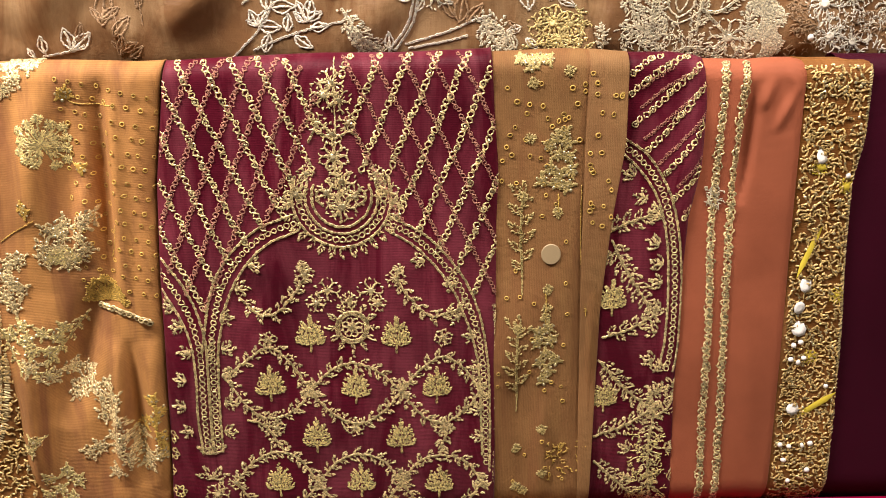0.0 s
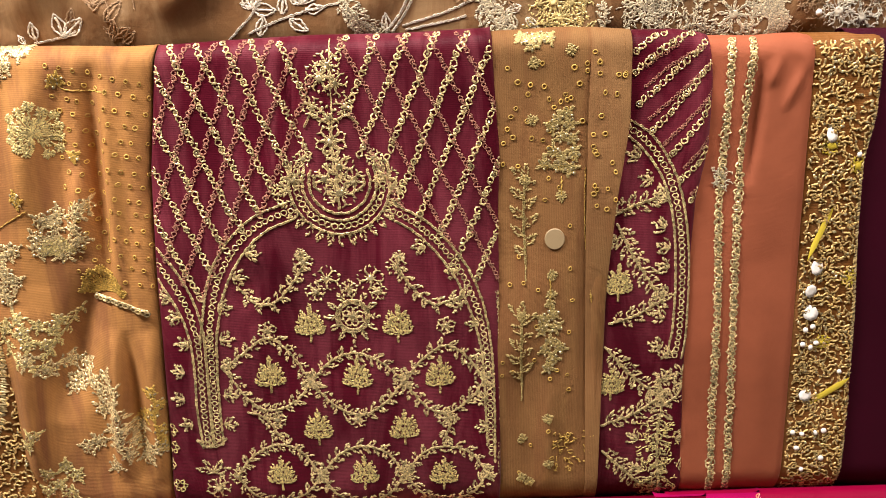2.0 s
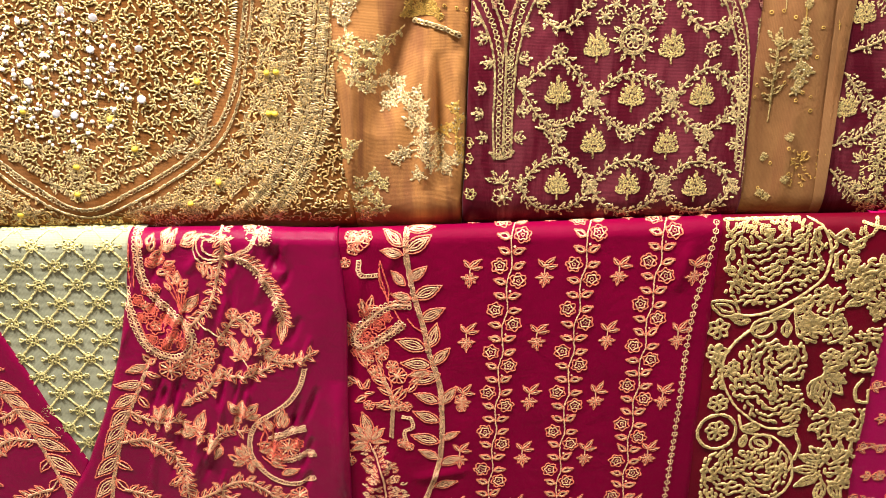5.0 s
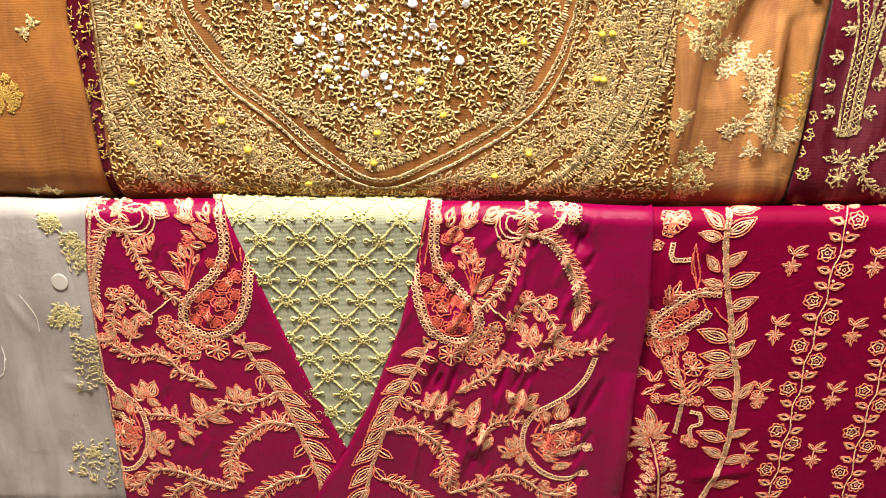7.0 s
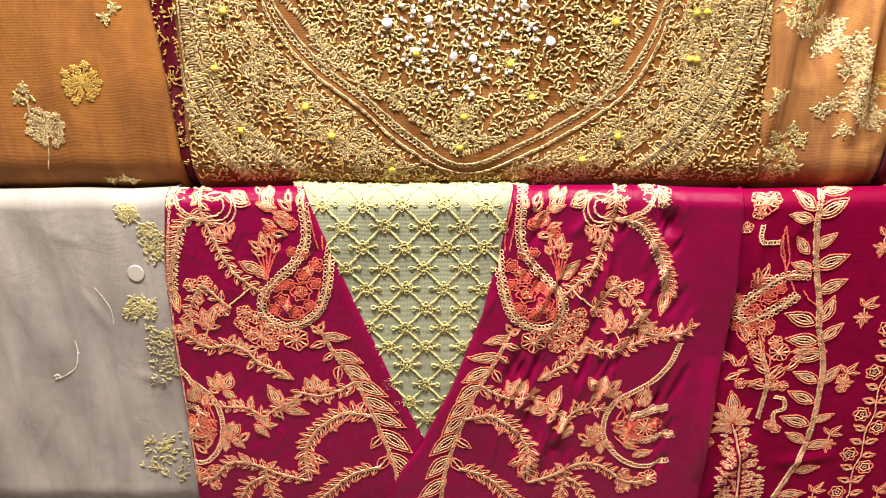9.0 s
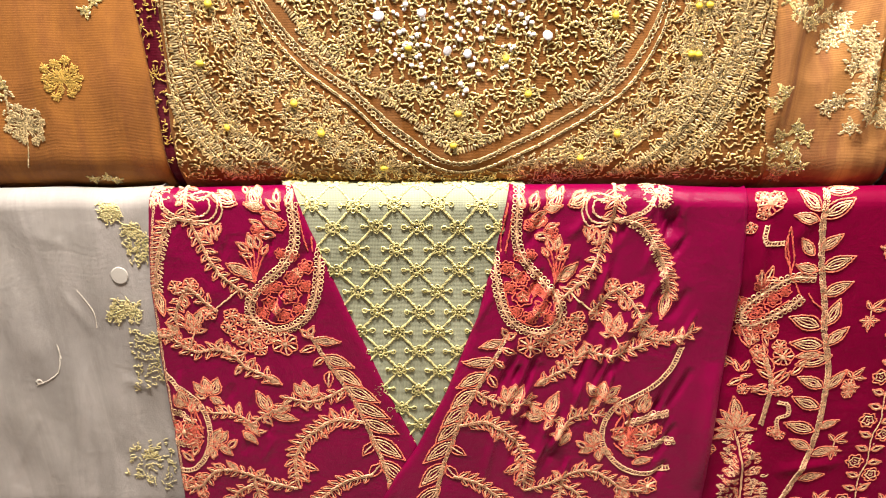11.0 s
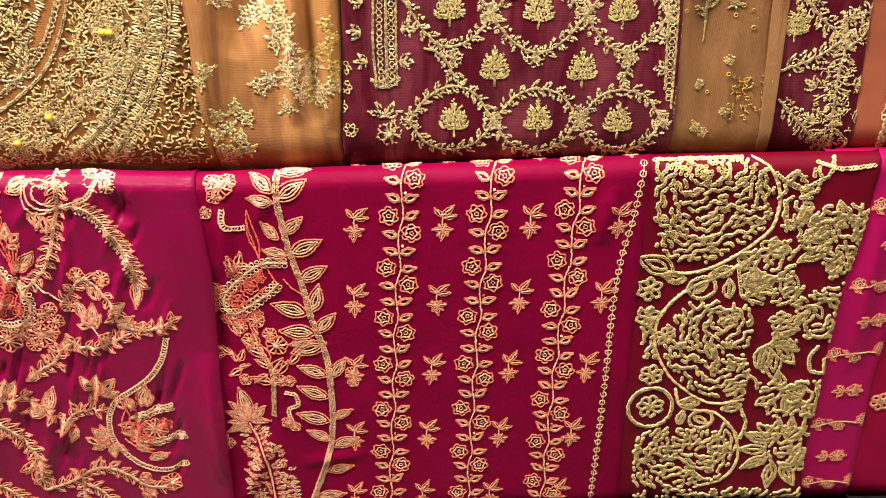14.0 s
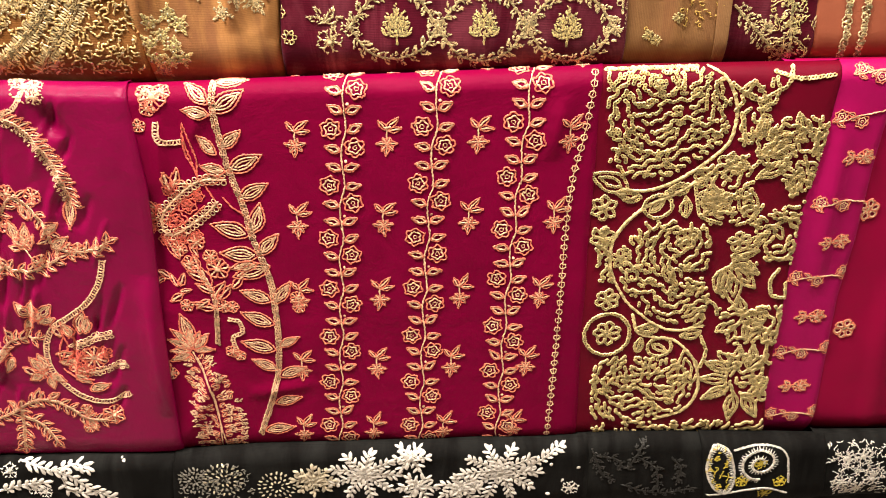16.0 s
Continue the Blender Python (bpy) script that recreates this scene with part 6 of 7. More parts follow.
    for i in range(3, len(x)):
        n.leaf(x[i], s[i], a[i] + way_out * 0.95, 27 * U, 11 * U, "open").leaf(x[i], s[i], a[i] - way_out * 1.2, 14 * U, 8 * U, "full")
    leaves(n, f([(-0.567, 0.622), (-0.568, 0.583)]), 0.4, "hatched").sew("feather_arch", COPPER)
    Needle(cloth).laddered(f([(-0.644, 0.725), (-0.620, 0.732), (-0.603, 0.743), (-0.595, 0.759)]), 6.5 * U).sew("stem", COPPER)
    bloom([(-0.593, 0.763)], 27, 6, "full")
    bloom([(-0.581, 0.764), (-0.604, 0.774), (-0.582, 0.750)], 14, 5, "full")
    # ring of leaves
    Needle(cloth).line(f([(-0.693, 0.624), (-0.679, 0.610), (-0.664, 0.596)]), 4 * U).sew("stem", COPPER)
    Needle(cloth).line(f([(-0.634, 0.562), (-0.627, 0.550), (-0.620, 0.537)]), 4 * U).sew("stem", COPPER)
    vine([(-0.664, 0.592), (-0.651, 0.607), (-0.634, 0.627), (-0.615, 0.613), (-0.598, 0.586), (-0.596, 0.561), (-0.573, 0.552), (-0.552, 0.554), (-0.531, 0.563)], 21, 14, 6.5)
    foliage([(-0.630, 0.562), (-0.626, 0.592), (-0.631, 0.561), (-0.646, 0.577), (-0.633, 0.559), (-0.650, 0.562), (-0.627, 0.561), (-0.617, 0.579), (-0.638, 0.570), (-0.647, 0.596), (-0.620, 0.597), (-0.625, 0.619), (-0.604, 0.579), (-0.584, 0.590), (-0.598, 0.556), (-0.578, 0.575), (-0.552, 0.552), (-0.532, 0.562)], 0.5)
    bloom([(-0.630, 0.566), (-0.656, 0.589), (-0.681, 0.585), (-0.694, 0.576), (-0.676, 0.567), (-0.707, 0.562), (-0.567, 0.554), (-0.616, 0.539), (-0.638, 0.632), (-0.608, 0.628)], 17)
    bloom([(-0.741, 0.541), (-0.699, 0.546)], 30, 6)
    bloom([(-0.722, 0.550), (-0.710, 0.532), (-0.685, 0.551)], 17)
    vine([(-0.726, 0.480), (-0.708, 0.493), (-0.690, 0.504), (-0.678, 0.521), (-0.659, 0.531), (-0.635, 0.527), (-0.614, 0.531), (-0.593, 0.543)], 22, 13, 6.5)
    foliage([(-0.678, 0.521), (-0.694, 0.530), (-0.674, 0.519), (-0.669, 0.542), (-0.690, 0.500), (-0.705, 0.515), (-0.685, 0.502), (-0.676, 0.490), (-0.712, 0.490), (-0.731, 0.473), (-0.657, 0.533), (-0.668, 0.546)], 0.5)
    # large leaves along the neck
    n = Needle(cloth)
    spine = f([(-0.774, 0.554), (-0.786, 0.524), (-0.799, 0.497), (-0.813, 0.469), (-0.825, 0.443), (-0.835, 0.413), (-0.847, 0.374), (-0.859, 0.332), (-0.867, 0.289), (-0.872, 0.233)])
    n.rope(spine, 10 * U).sew("neck_stem", COPPER, "thick copper stem along the neck")
    foliage([(-0.777, 0.548), (-0.809, 0.537), (-0.787, 0.520), (-0.826, 0.501), (-0.799, 0.498), (-0.839, 0.472), (-0.811, 0.472), (-0.854, 0.440), (-0.823, 0.445), (-0.864, 0.409), (-0.833, 0.417), (-0.874, 0.382), (-0.842, 0.384), (-0.886, 0.342), (-0.854, 0.342), (-0.893, 0.299), (-0.863, 0.300), (-0.901, 0.257)], 0.4)
    foliage([(-0.778, 0.536), (-0.760, 0.526), (-0.787, 0.517), (-0.774, 0.505), (-0.795, 0.494), (-0.785, 0.471), (-0.812, 0.464), (-0.799, 0.445), (-0.825, 0.433), (-0.813, 0.410), (-0.847, 0.374), (-0.829, 0.353), (-0.854, 0.337), (-0.838, 0.311)], 0.5, "open")
    foliage([(-0.770, 0.552), (-0.780, 0.568), (-0.774, 0.550), (-0.761, 0.563)], 0.5)
    # branches
    vine([(-0.813, 0.468), (-0.791, 0.453), (-0.766, 0.445), (-0.741, 0.452)], 19, 14, 5.5)
    foliage([(-0.768, 0.451), (-0.777, 0.473), (-0.765, 0.455), (-0.759, 0.481), (-0.759, 0.453), (-0.749, 0.477), (-0.770, 0.445), (-0.784, 0.455), (-0.773, 0.443), (-0.778, 0.430), (-0.755, 0.448), (-0.761, 0.430)], 0.55)
    vine([(-0.741, 0.448), (-0.726, 0.434), (-0.711, 0.426), (-0.691, 0.409)], 19, 13, 5.5)
    foliage([(-0.713, 0.428), (-0.701, 0.466), (-0.714, 0.430), (-0.714, 0.456), (-0.717, 0.426), (-0.742, 0.438), (-0.717, 0.422), (-0.750, 0.420), (-0.706, 0.422), (-0.718, 0.406)], 0.42)
    vine([(-0.696, 0.404), (-0.673, 0.425), (-0.643, 0.427)], 19, 13, 5)
    foliage([(-0.674, 0.425), (-0.679, 0.445), (-0.664, 0.425), (-0.653, 0.441), (-0.686, 0.413), (-0.700, 0.390), (-0.679, 0.397), (-0.695, 0.374), (-0.670, 0.381), (-0.653, 0.366), (-0.692, 0.396), (-0.708, 0.394)], 0.45)
    vine([(-0.833, 0.410), (-0.800, 0.415), (-0.774, 0.399), (-0.753, 0.375), (-0.741, 0.344), (-0.742, 0.310)], 25, 11, 8)
    foliage([(-0.749, 0.344), (-0.760, 0.320), (-0.747, 0.338), (-0.770, 0.325), (-0.745, 0.331), (-0.755, 0.303), (-0.774, 0.399), (-0.786, 0.383), (-0.798, 0.413), (-0.790, 0.433)], 0.5, "open")
    vine([(-0.841, 0.317), (-0.807, 0.305), (-0.780, 0.281), (-0.753, 0.251)], 24, 12, 8)
    vine([(-0.739, 0.293), (-0.704, 0.306), (-0.672, 0.324), (-0.645, 0.327), (-0.621, 0.314), (-0.601, 0.297), (-0.575, 0.293)], 21, 13, 7)
    vine([(-0.686, 0.311), (-0.690, 0.278), (-0.695, 0.247)], 22, 12, 7)
    vine([(-0.682, 0.300), (-0.663, 0.285), (-0.649, 0.259)], 22, 12, 7)
    foliage([(-0.667, 0.326), (-0.652, 0.343), (-0.647, 0.330), (-0.631, 0.339), (-0.688, 0.315), (-0.701, 0.329), (-0.599, 0.297), (-0.593, 0.275), (-0.603, 0.301), (-0.591, 0.308)], 0.5)
    bloom([(-0.564, 0.302)], 24, 6)
    bloom([(-0.599, 0.312), (-0.601, 0.280)], 13)
    # scroll and palmette
    Needle(cloth).laddered(f([(-0.540, 0.538), (-0.550, 0.506), (-0.571, 0.477), (-0.597, 0.457), (-0.620, 0.441), (-0.634, 0.411), (-0.633, 0.377), (-0.615, 0.346), (-0.588, 0.327), (-0.561, 0.325), (-0.537, 0.336)]), 10 * U).sew("scroll", COPPER, "scroll of two threads with rungs")
    for pts in ([(-0.605, 0.379), (-0.583, 0.371), (-0.559, 0.376), (-0.535, 0.384)], [(-0.601, 0.410), (-0.583, 0.418), (-0.565, 0.426), (-0.548, 0.429)]):
        Needle(cloth).scallops(f(pts), 5.4 * U).sew("palmette_ray", COPPER)
    for pts in ([(-0.616, 0.395), (-0.606, 0.413), (-0.611, 0.435), (-0.621, 0.443)], [(-0.613, 0.387), (-0.599, 0.406), (-0.600, 0.433), (-0.609, 0.447)], [(-0.609, 0.379), (-0.592, 0.396), (-0.580, 0.410)], [(-0.617, 0.377), (-0.602, 0.363), (-0.582, 0.359)], [(-0.610, 0.426), (-0.617, 0.409), (-0.619, 0.392)], [(-0.601, 0.426), (-0.592, 0.436), (-0.590, 0.450)]):
        Needle(cloth).line(f(pts), 4 * U).sew("palmette_line", ROSE)
    foliage([(-0.599, 0.426), (-0.603, 0.451), (-0.588, 0.432), (-0.578, 0.467), (-0.580, 0.432), (-0.573, 0.458), (-0.612, 0.428), (-0.620, 0.447), (-0.602, 0.400), (-0.623, 0.402), (-0.598, 0.387), (-0.621, 0.385), (-0.588, 0.342), (-0.564, 0.357), (-0.603, 0.371), (-0.590, 0.350)], 0.5)
    bloom([(-0.575, 0.394)], 29, 7)
    bloom([(-0.595, 0.396), (-0.587, 0.375), (-0.561, 0.400), (-0.600, 0.379)], 17, 6, "open", ROSE)
    foliage([(-0.645, 0.457), (-0.659, 0.482), (-0.642, 0.459), (-0.640, 0.486), (-0.635, 0.457), (-0.617, 0.478), (-0.643, 0.453), (-0.658, 0.441), (-0.635, 0.451), (-0.614, 0.457)], 0.6)
    foliage([(-0.643, 0.374), (-0.659, 0.397), (-0.640, 0.377), (-0.649, 0.402), (-0.646, 0.370), (-0.665, 0.360), (-0.639, 0.366), (-0.634, 0.346), (-0.636, 0.370), (-0.622, 0.354)], 0.6)
    bloom([(-0.639, 0.463), (-0.643, 0.372)], 15)


paisley_side(RIGHT, False)
paisley_side(LEFT, True)
Needle(LEFT).chain([(-1.216, 0.755), (-1.234, 0.632), (-1.237, 0.509), (-1.234, 0.291)], 6 * U).sew("edge_stitch", COPPER)

# magenta kameez with vine stripes
def stripe(pts, start):
    """A thin zigzag stem: a rose facing a leaf, a leaf facing a rose, then a pair of leaves, over and over."""
    n = Needle(B2)
    x, s, a = along(pts, 0.0235)
    stem = []
    for i in range(len(x)):
        k = (i + start) % 3
        sway = (0.0035, -0.0015, 0.0005)[k]
        stem.append((x[i] + sway, s[i]))
        if k == 2:
            n.leaf(x[i] + 0.003, s[i] - 0.002, 0.42, 0.0185, 0.0105, "hatched").leaf(x[i] - 0.002, s[i] - 0.002, 2.7, 0.0185, 0.0105, "hatched")
            n.sequin(x[i] + 0.005, s[i] + 0.009, 6 * U, 1.2 * U)
        else:
            side = 1 if k else -1
            n.rosette(x[i] + side * 0.0145, s[i] + 0.002, 0.0122)
            n.leaf(x[i] - side * 0.002 + sway, s[i] - 0.002, 1.57 + side * 1.2, 0.0185, 0.0105, "hatched")
    n.line(stem, 3.2 * U)
    return n.sew("vine_stripe", COPPER, "copper-gold stripe of roses and leaves")


stripe([(-0.227, 0.774), (-0.235, 0.670), (-0.244, 0.552), (-0.251, 0.423), (-0.265, 0.211), (-0.270, 0.148)], 0)
stripe([(-0.118, 0.776), (-0.128, 0.667), (-0.137, 0.549), (-0.144, 0.420), (-0.153, 0.207), (-0.156, 0.144)], 0)
stripe([(-0.010, 0.777), (-0.021, 0.665), (-0.030, 0.547), (-0.038, 0.417), (-0.046, 0.204), (-0.048, 0.140)], 0)
for i in range(4):
    for j in range(-1, 6):
        s = 0.693 - 0.1075 * j
        x = -0.290 + 0.1085 * i + (s - 0.69) * 0.085 * i / 3 + (s - 0.69) * 0.05
        n = Needle(B2)
        n.leaf(x, s + 0.009, 0.85, 0.0205, 0.0075, "open").leaf(x + 0.002, s + 0.007, 0.15, 0.0165, 0.007, "open").leaf(x - 0.001, s + 0.009, 2.2, 0.014, 0.0065, "open")
        n.line([(x, s + 0.011), (x, s - 0.004)], 3 * U)
        for a, l in ((0.1, 0.013), (1.0, 0.009), (2.2, 0.009), (3.1, 0.013), (4.0, 0.011), (4.6, 0.016), (5.5, 0.011)):
            n.leaf(x, s - 0.009, a, l, 0.0062, "open")
        n.sew("sprig", COPPER, sequins=GOLD_SEQUIN)
Needle(B2).loops([(0.063, 0.767), (0.054, 0.693), (0.043, 0.641), (0.037, 0.570), (0.035, 0.486), (0.032, 0.388), (0.028, 0.293), (0.023, 0.191)], 6 * U, 22 * U, petals=7).line([(0.063, 0.767), (0.054, 0.693), (0.043, 0.641), (0.037, 0.570), (0.035, 0.486), (0.032, 0.388), (0.028, 0.293), (0.023, 0.191)], 1.8 * U).sew("ring_border", COPPER, "border of copper rings")
vinepts = [(-0.380, 0.765), (-0.382, 0.728), (-0.378, 0.693), (-0.372, 0.657), (-0.365, 0.627), (-0.358, 0.600), (-0.353, 0.565), (-0.344, 0.533), (-0.336, 0.501), (-0.334, 0.467), (-0.333, 0.433), (-0.334, 0.398), (-0.338, 0.362), (-0.347, 0.325), (-0.360, 0.287), (-0.370, 0.261)]
Needle(B2).rope(vinepts, 14 * U).sew("main_stem", COPPER, "thick plaited copper stem")
leaf_parts(B2, [(-0.384, 0.728), (-0.344, 0.753), (-0.387, 0.738), (-0.414, 0.765), (-0.387, 0.724), (-0.418, 0.733), (-0.380, 0.762), (-0.340, 0.772), (-0.378, 0.682), (-0.353, 0.705), (-0.372, 0.653), (-0.331, 0.673), (-0.385, 0.675), (-0.406, 0.697), (-0.376, 0.652), (-0.406, 0.660), (-0.363, 0.616), (-0.326, 0.634), (-0.352, 0.569), (-0.333, 0.607), (-0.345, 0.538), (-0.324, 0.570), (-0.356, 0.566), (-0.401, 0.585), (-0.348, 0.537), (-0.395, 0.544)], 0.46, "hatched", COPPER)
leaf_parts(B2, [(-0.334, 0.467), (-0.310, 0.498), (-0.335, 0.522), (-0.382, 0.505), (-0.337, 0.471), (-0.376, 0.488), (-0.337, 0.436), (-0.379, 0.453), (-0.338, 0.396), (-0.382, 0.413), (-0.339, 0.365), (-0.370, 0.384), (-0.332, 0.401), (-0.308, 0.418), (-0.337, 0.354), (-0.300, 0.368), (-0.346, 0.310), (-0.310, 0.320), (-0.364, 0.264), (-0.323, 0.271), (-0.350, 0.526), (-0.384, 0.518)], 0.42, "hatched", COPPER)
Needle(B2).scallops([(-0.379, 0.642), (-0.408, 0.641), (-0.433, 0.624), (-0.455, 0.602), (-0.463, 0.584), (-0.460, 0.570), (-0.446, 0.569), (-0.424, 0.583), (-0.404, 0.598), (-0.391, 0.611)], 6.5 * U).sew("paisley", COPPER, "small copper paisley of chain and loops")
for pts in ([(-0.409, 0.631), (-0.432, 0.614), (-0.449, 0.596), (-0.455, 0.582), (-0.446, 0.579), (-0.427, 0.589), (-0.407, 0.607)], [(-0.411, 0.650), (-0.416, 0.672), (-0.421, 0.694), (-0.420, 0.713)], [(-0.410, 0.646), (-0.409, 0.669), (-0.414, 0.690), (-0.419, 0.712)], [(-0.413, 0.658), (-0.421, 0.676), (-0.422, 0.697)], [(-0.382, 0.618), (-0.373, 0.605), (-0.360, 0.593), (-0.356, 0.573)], [(-0.403, 0.635), (-0.395, 0.620), (-0.388, 0.603)]):
    Needle(B2).line(pts, 3.6 * U).sew("rose_line", ROSE, "rose thread lines")
for p, r in zip([(-0.427, 0.609), (-0.444, 0.588), (-0.413, 0.621), (-0.445, 0.629), (-0.441, 0.564), (-0.422, 0.567), (-0.461, 0.559), (-0.476, 0.590), (-0.465, 0.603), (-0.476, 0.576)], (20, 24, 13, 16, 18, 15, 15, 17, 13, 13)):
    Needle(B2).rosette(p[0], p[1], r * U).flower(p[0], p[1], r * 0.55 * U, 5).sew("rosette", ROSE)
Needle(B2).rope([(-0.424, 0.516), (-0.413, 0.490), (-0.409, 0.465), (-0.411, 0.435), (-0.413, 0.407)], 11 * U).sew("side_stem", COPPER)
leaf_parts(B2, [(-0.405, 0.476), (-0.384, 0.495), (-0.409, 0.486), (-0.431, 0.497), (-0.412, 0.493), (-0.423, 0.521), (-0.416, 0.503), (-0.439, 0.516), (-0.429, 0.515), (-0.446, 0.528), (-0.410, 0.462), (-0.439, 0.466), (-0.416, 0.474), (-0.435, 0.463), (-0.410, 0.478), (-0.394, 0.502), (-0.385, 0.492), (-0.365, 0.508), (-0.425, 0.519), (-0.426, 0.540), (-0.449, 0.483), (-0.467, 0.471), (-0.452, 0.487), (-0.437, 0.487), (-0.455, 0.494), (-0.463, 0.511), (-0.451, 0.495), (-0.443, 0.513), (-0.462, 0.504), (-0.479, 0.513), (-0.469, 0.504), (-0.484, 0.500)], 0.42, "open", COPPER)
leaf_parts(B2, [(-0.445, 0.629), (-0.448, 0.655), (-0.441, 0.633), (-0.431, 0.657), (-0.445, 0.636), (-0.456, 0.644), (-0.409, 0.641), (-0.379, 0.644), (-0.423, 0.636), (-0.443, 0.642), (-0.467, 0.603), (-0.486, 0.617), (-0.471, 0.595), (-0.489, 0.606), (-0.471, 0.588), (-0.488, 0.590), (-0.461, 0.562), (-0.445, 0.534), (-0.447, 0.560), (-0.441, 0.542), (-0.428, 0.552), (-0.418, 0.563), (-0.431, 0.552), (-0.422, 0.537)], 0.4, "open", COPPER)
n = Needle(B2)
n.laddered([(-0.450, 0.715), (-0.451, 0.699), (-0.443, 0.690), (-0.421, 0.691)], 9 * U).sew("hook_stem", COPPER)
n = Needle(B2)
n.laddered([(-0.394, 0.445), (-0.382, 0.441), (-0.379, 0.425), (-0.392, 0.417), (-0.390, 0.398)], 7 * U).sew("hook_stem", COPPER)
for p, r in zip([(-0.450, 0.746), (-0.459, 0.753), (-0.440, 0.753), (-0.457, 0.733), (-0.470, 0.712), (-0.400, 0.520), (-0.407, 0.537), (-0.399, 0.465), (-0.388, 0.464), (-0.395, 0.395), (-0.386, 0.389), (-0.434, 0.528), (-0.445, 0.548), (-0.423, 0.558), (-0.304, 0.475), (-0.303, 0.460), (-0.488, 0.375), (-0.495, 0.385), (-0.480, 0.362), (-0.446, 0.466)], (26, 16, 17, 15, 13, 24, 16, 15, 14, 15, 13, 17, 16, 18, 15, 13, 15, 14, 15, 14)):
    Needle(B2).flower(p[0], p[1], r * U, 5, r, "open").sew("small_flower", COPPER)
n = Needle(B2)
leaves(n, [(-0.447, 0.399), (-0.463, 0.435), (-0.447, 0.401), (-0.450, 0.432), (-0.447, 0.403), (-0.435, 0.427), (-0.449, 0.399), (-0.476, 0.418), (-0.451, 0.396), (-0.477, 0.400), (-0.446, 0.399), (-0.424, 0.423), (-0.444, 0.396), (-0.420, 0.402), (-0.451, 0.392), (-0.479, 0.384), (-0.446, 0.408), (-0.456, 0.454)], 0.4, "hatched")
for pts in ([(-0.448, 0.394), (-0.437, 0.360), (-0.428, 0.323), (-0.425, 0.275), (-0.428, 0.219)], [(-0.442, 0.383), (-0.431, 0.337), (-0.426, 0.289), (-0.419, 0.218)]):
    n.line(pts, 3.2 * U)
axis = [(-0.447, 0.392), (-0.437, 0.354), (-0.428, 0.313), (-0.424, 0.265), (-0.425, 0.215)]
x, s, a = along(axis, 14.5 * U)
for i in range(len(x)):
    for k in (1, -1):
        for m in range(1, 3 + (i > 4) + (i > 9)):
            if n.rng.rand() > 0.06:
                n.leaf(x[i] + k * (12 * m - 4) * U, s[i] + (3 * m + n.rng.normal(0, 3)) * U, 1.57 - k * (0.9 + 0.12 * m + n.rng.normal(0, 0.35)), 16 * U, 10 * U, "open" if m % 2 else "full")
n.sew("fern", COPPER, "tapering copper fern motif")

# crimson panel with dense gold-green flowers
for pts in ([(0.197, 0.772), (0.217, 0.756), (0.231, 0.728), (0.234, 0.704), (0.228, 0.675), (0.210, 0.656), (0.188, 0.638), (0.158, 0.621), (0.131, 0.614), (0.107, 0.616)], [(0.200, 0.629), (0.170, 0.609), (0.140, 0.595), (0.114, 0.572), (0.098, 0.545), (0.096, 0.520), (0.101, 0.495), (0.119, 0.461), (0.139, 0.439), (0.167, 0.417), (0.194, 0.409), (0.225, 0.415)], [(0.132, 0.435), (0.141, 0.408), (0.165, 0.399), (0.192, 0.393), (0.218, 0.365), (0.230, 0.333), (0.229, 0.303), (0.212, 0.278), (0.177, 0.265)]):
    Needle(B3).line(pts, 6.5 * U).line([(x + 2.4 * U, s - 2.4 * U) for x, s in pts], 4 * U).sew("scroll", BRIGHT_GOLD)


def frond_field(poly, eye, turn=1.35, room=1.2):
    x, s = eye[0]
    Needle(B3).flow(poly, 8.8 * U, 3.5 * U, 18, (x, s, turn), 70.0, chain=True, room=room).sew("frond_field", BRIGHT_GOLD, "curling fronds in gold chain stitch", kind="stuff")


frond_field([(0.077, 0.767), (0.190, 0.767), (0.215, 0.753), (0.227, 0.725), (0.229, 0.704), (0.221, 0.677), (0.196, 0.656), (0.157, 0.630), (0.130, 0.625), (0.105, 0.637), (0.084, 0.653)], [(0.139, 0.751)], 1.45)
frond_field([(0.115, 0.552), (0.135, 0.571), (0.177, 0.573), (0.213, 0.566), (0.226, 0.533), (0.219, 0.484), (0.233, 0.458), (0.223, 0.424), (0.185, 0.420), (0.146, 0.439), (0.118, 0.474), (0.105, 0.512)], [(0.190, 0.550)], 1.4)
frond_field([(0.084, 0.365), (0.137, 0.371), (0.199, 0.362), (0.222, 0.333), (0.221, 0.300), (0.200, 0.272), (0.146, 0.257), (0.086, 0.268), (0.084, 0.318)], [(0.145, 0.363)], 1.4)
frond_field([(0.089, 0.258), (0.233, 0.261), (0.290, 0.254), (0.361, 0.257), (0.386, 0.148), (0.089, 0.158)], [(0.189, 0.306)], 1.4)
frond_field([(0.072, 0.565), (0.096, 0.564), (0.093, 0.537), (0.102, 0.487), (0.084, 0.488)], [(0.146, 0.527)], 1.5)
frond_field([(0.258, 0.705), (0.338, 0.709), (0.354, 0.676), (0.347, 0.617), (0.314, 0.602), (0.294, 0.641), (0.266, 0.649)], [(0.322, 0.684)], 1.2)
frond_field([(0.267, 0.369), (0.309, 0.368), (0.333, 0.311), (0.300, 0.293), (0.268, 0.303)], [(0.286, 0.341)], 1.3)
frond_field([(0.194, 0.643), (0.257, 0.660), (0.278, 0.564), (0.213, 0.566)], [(0.235, 0.619)], 1.3, 1.55)
frond_field([(0.272, 0.576), (0.343, 0.598), (0.338, 0.502), (0.286, 0.507)], [(0.309, 0.547)], 1.3, 1.55)
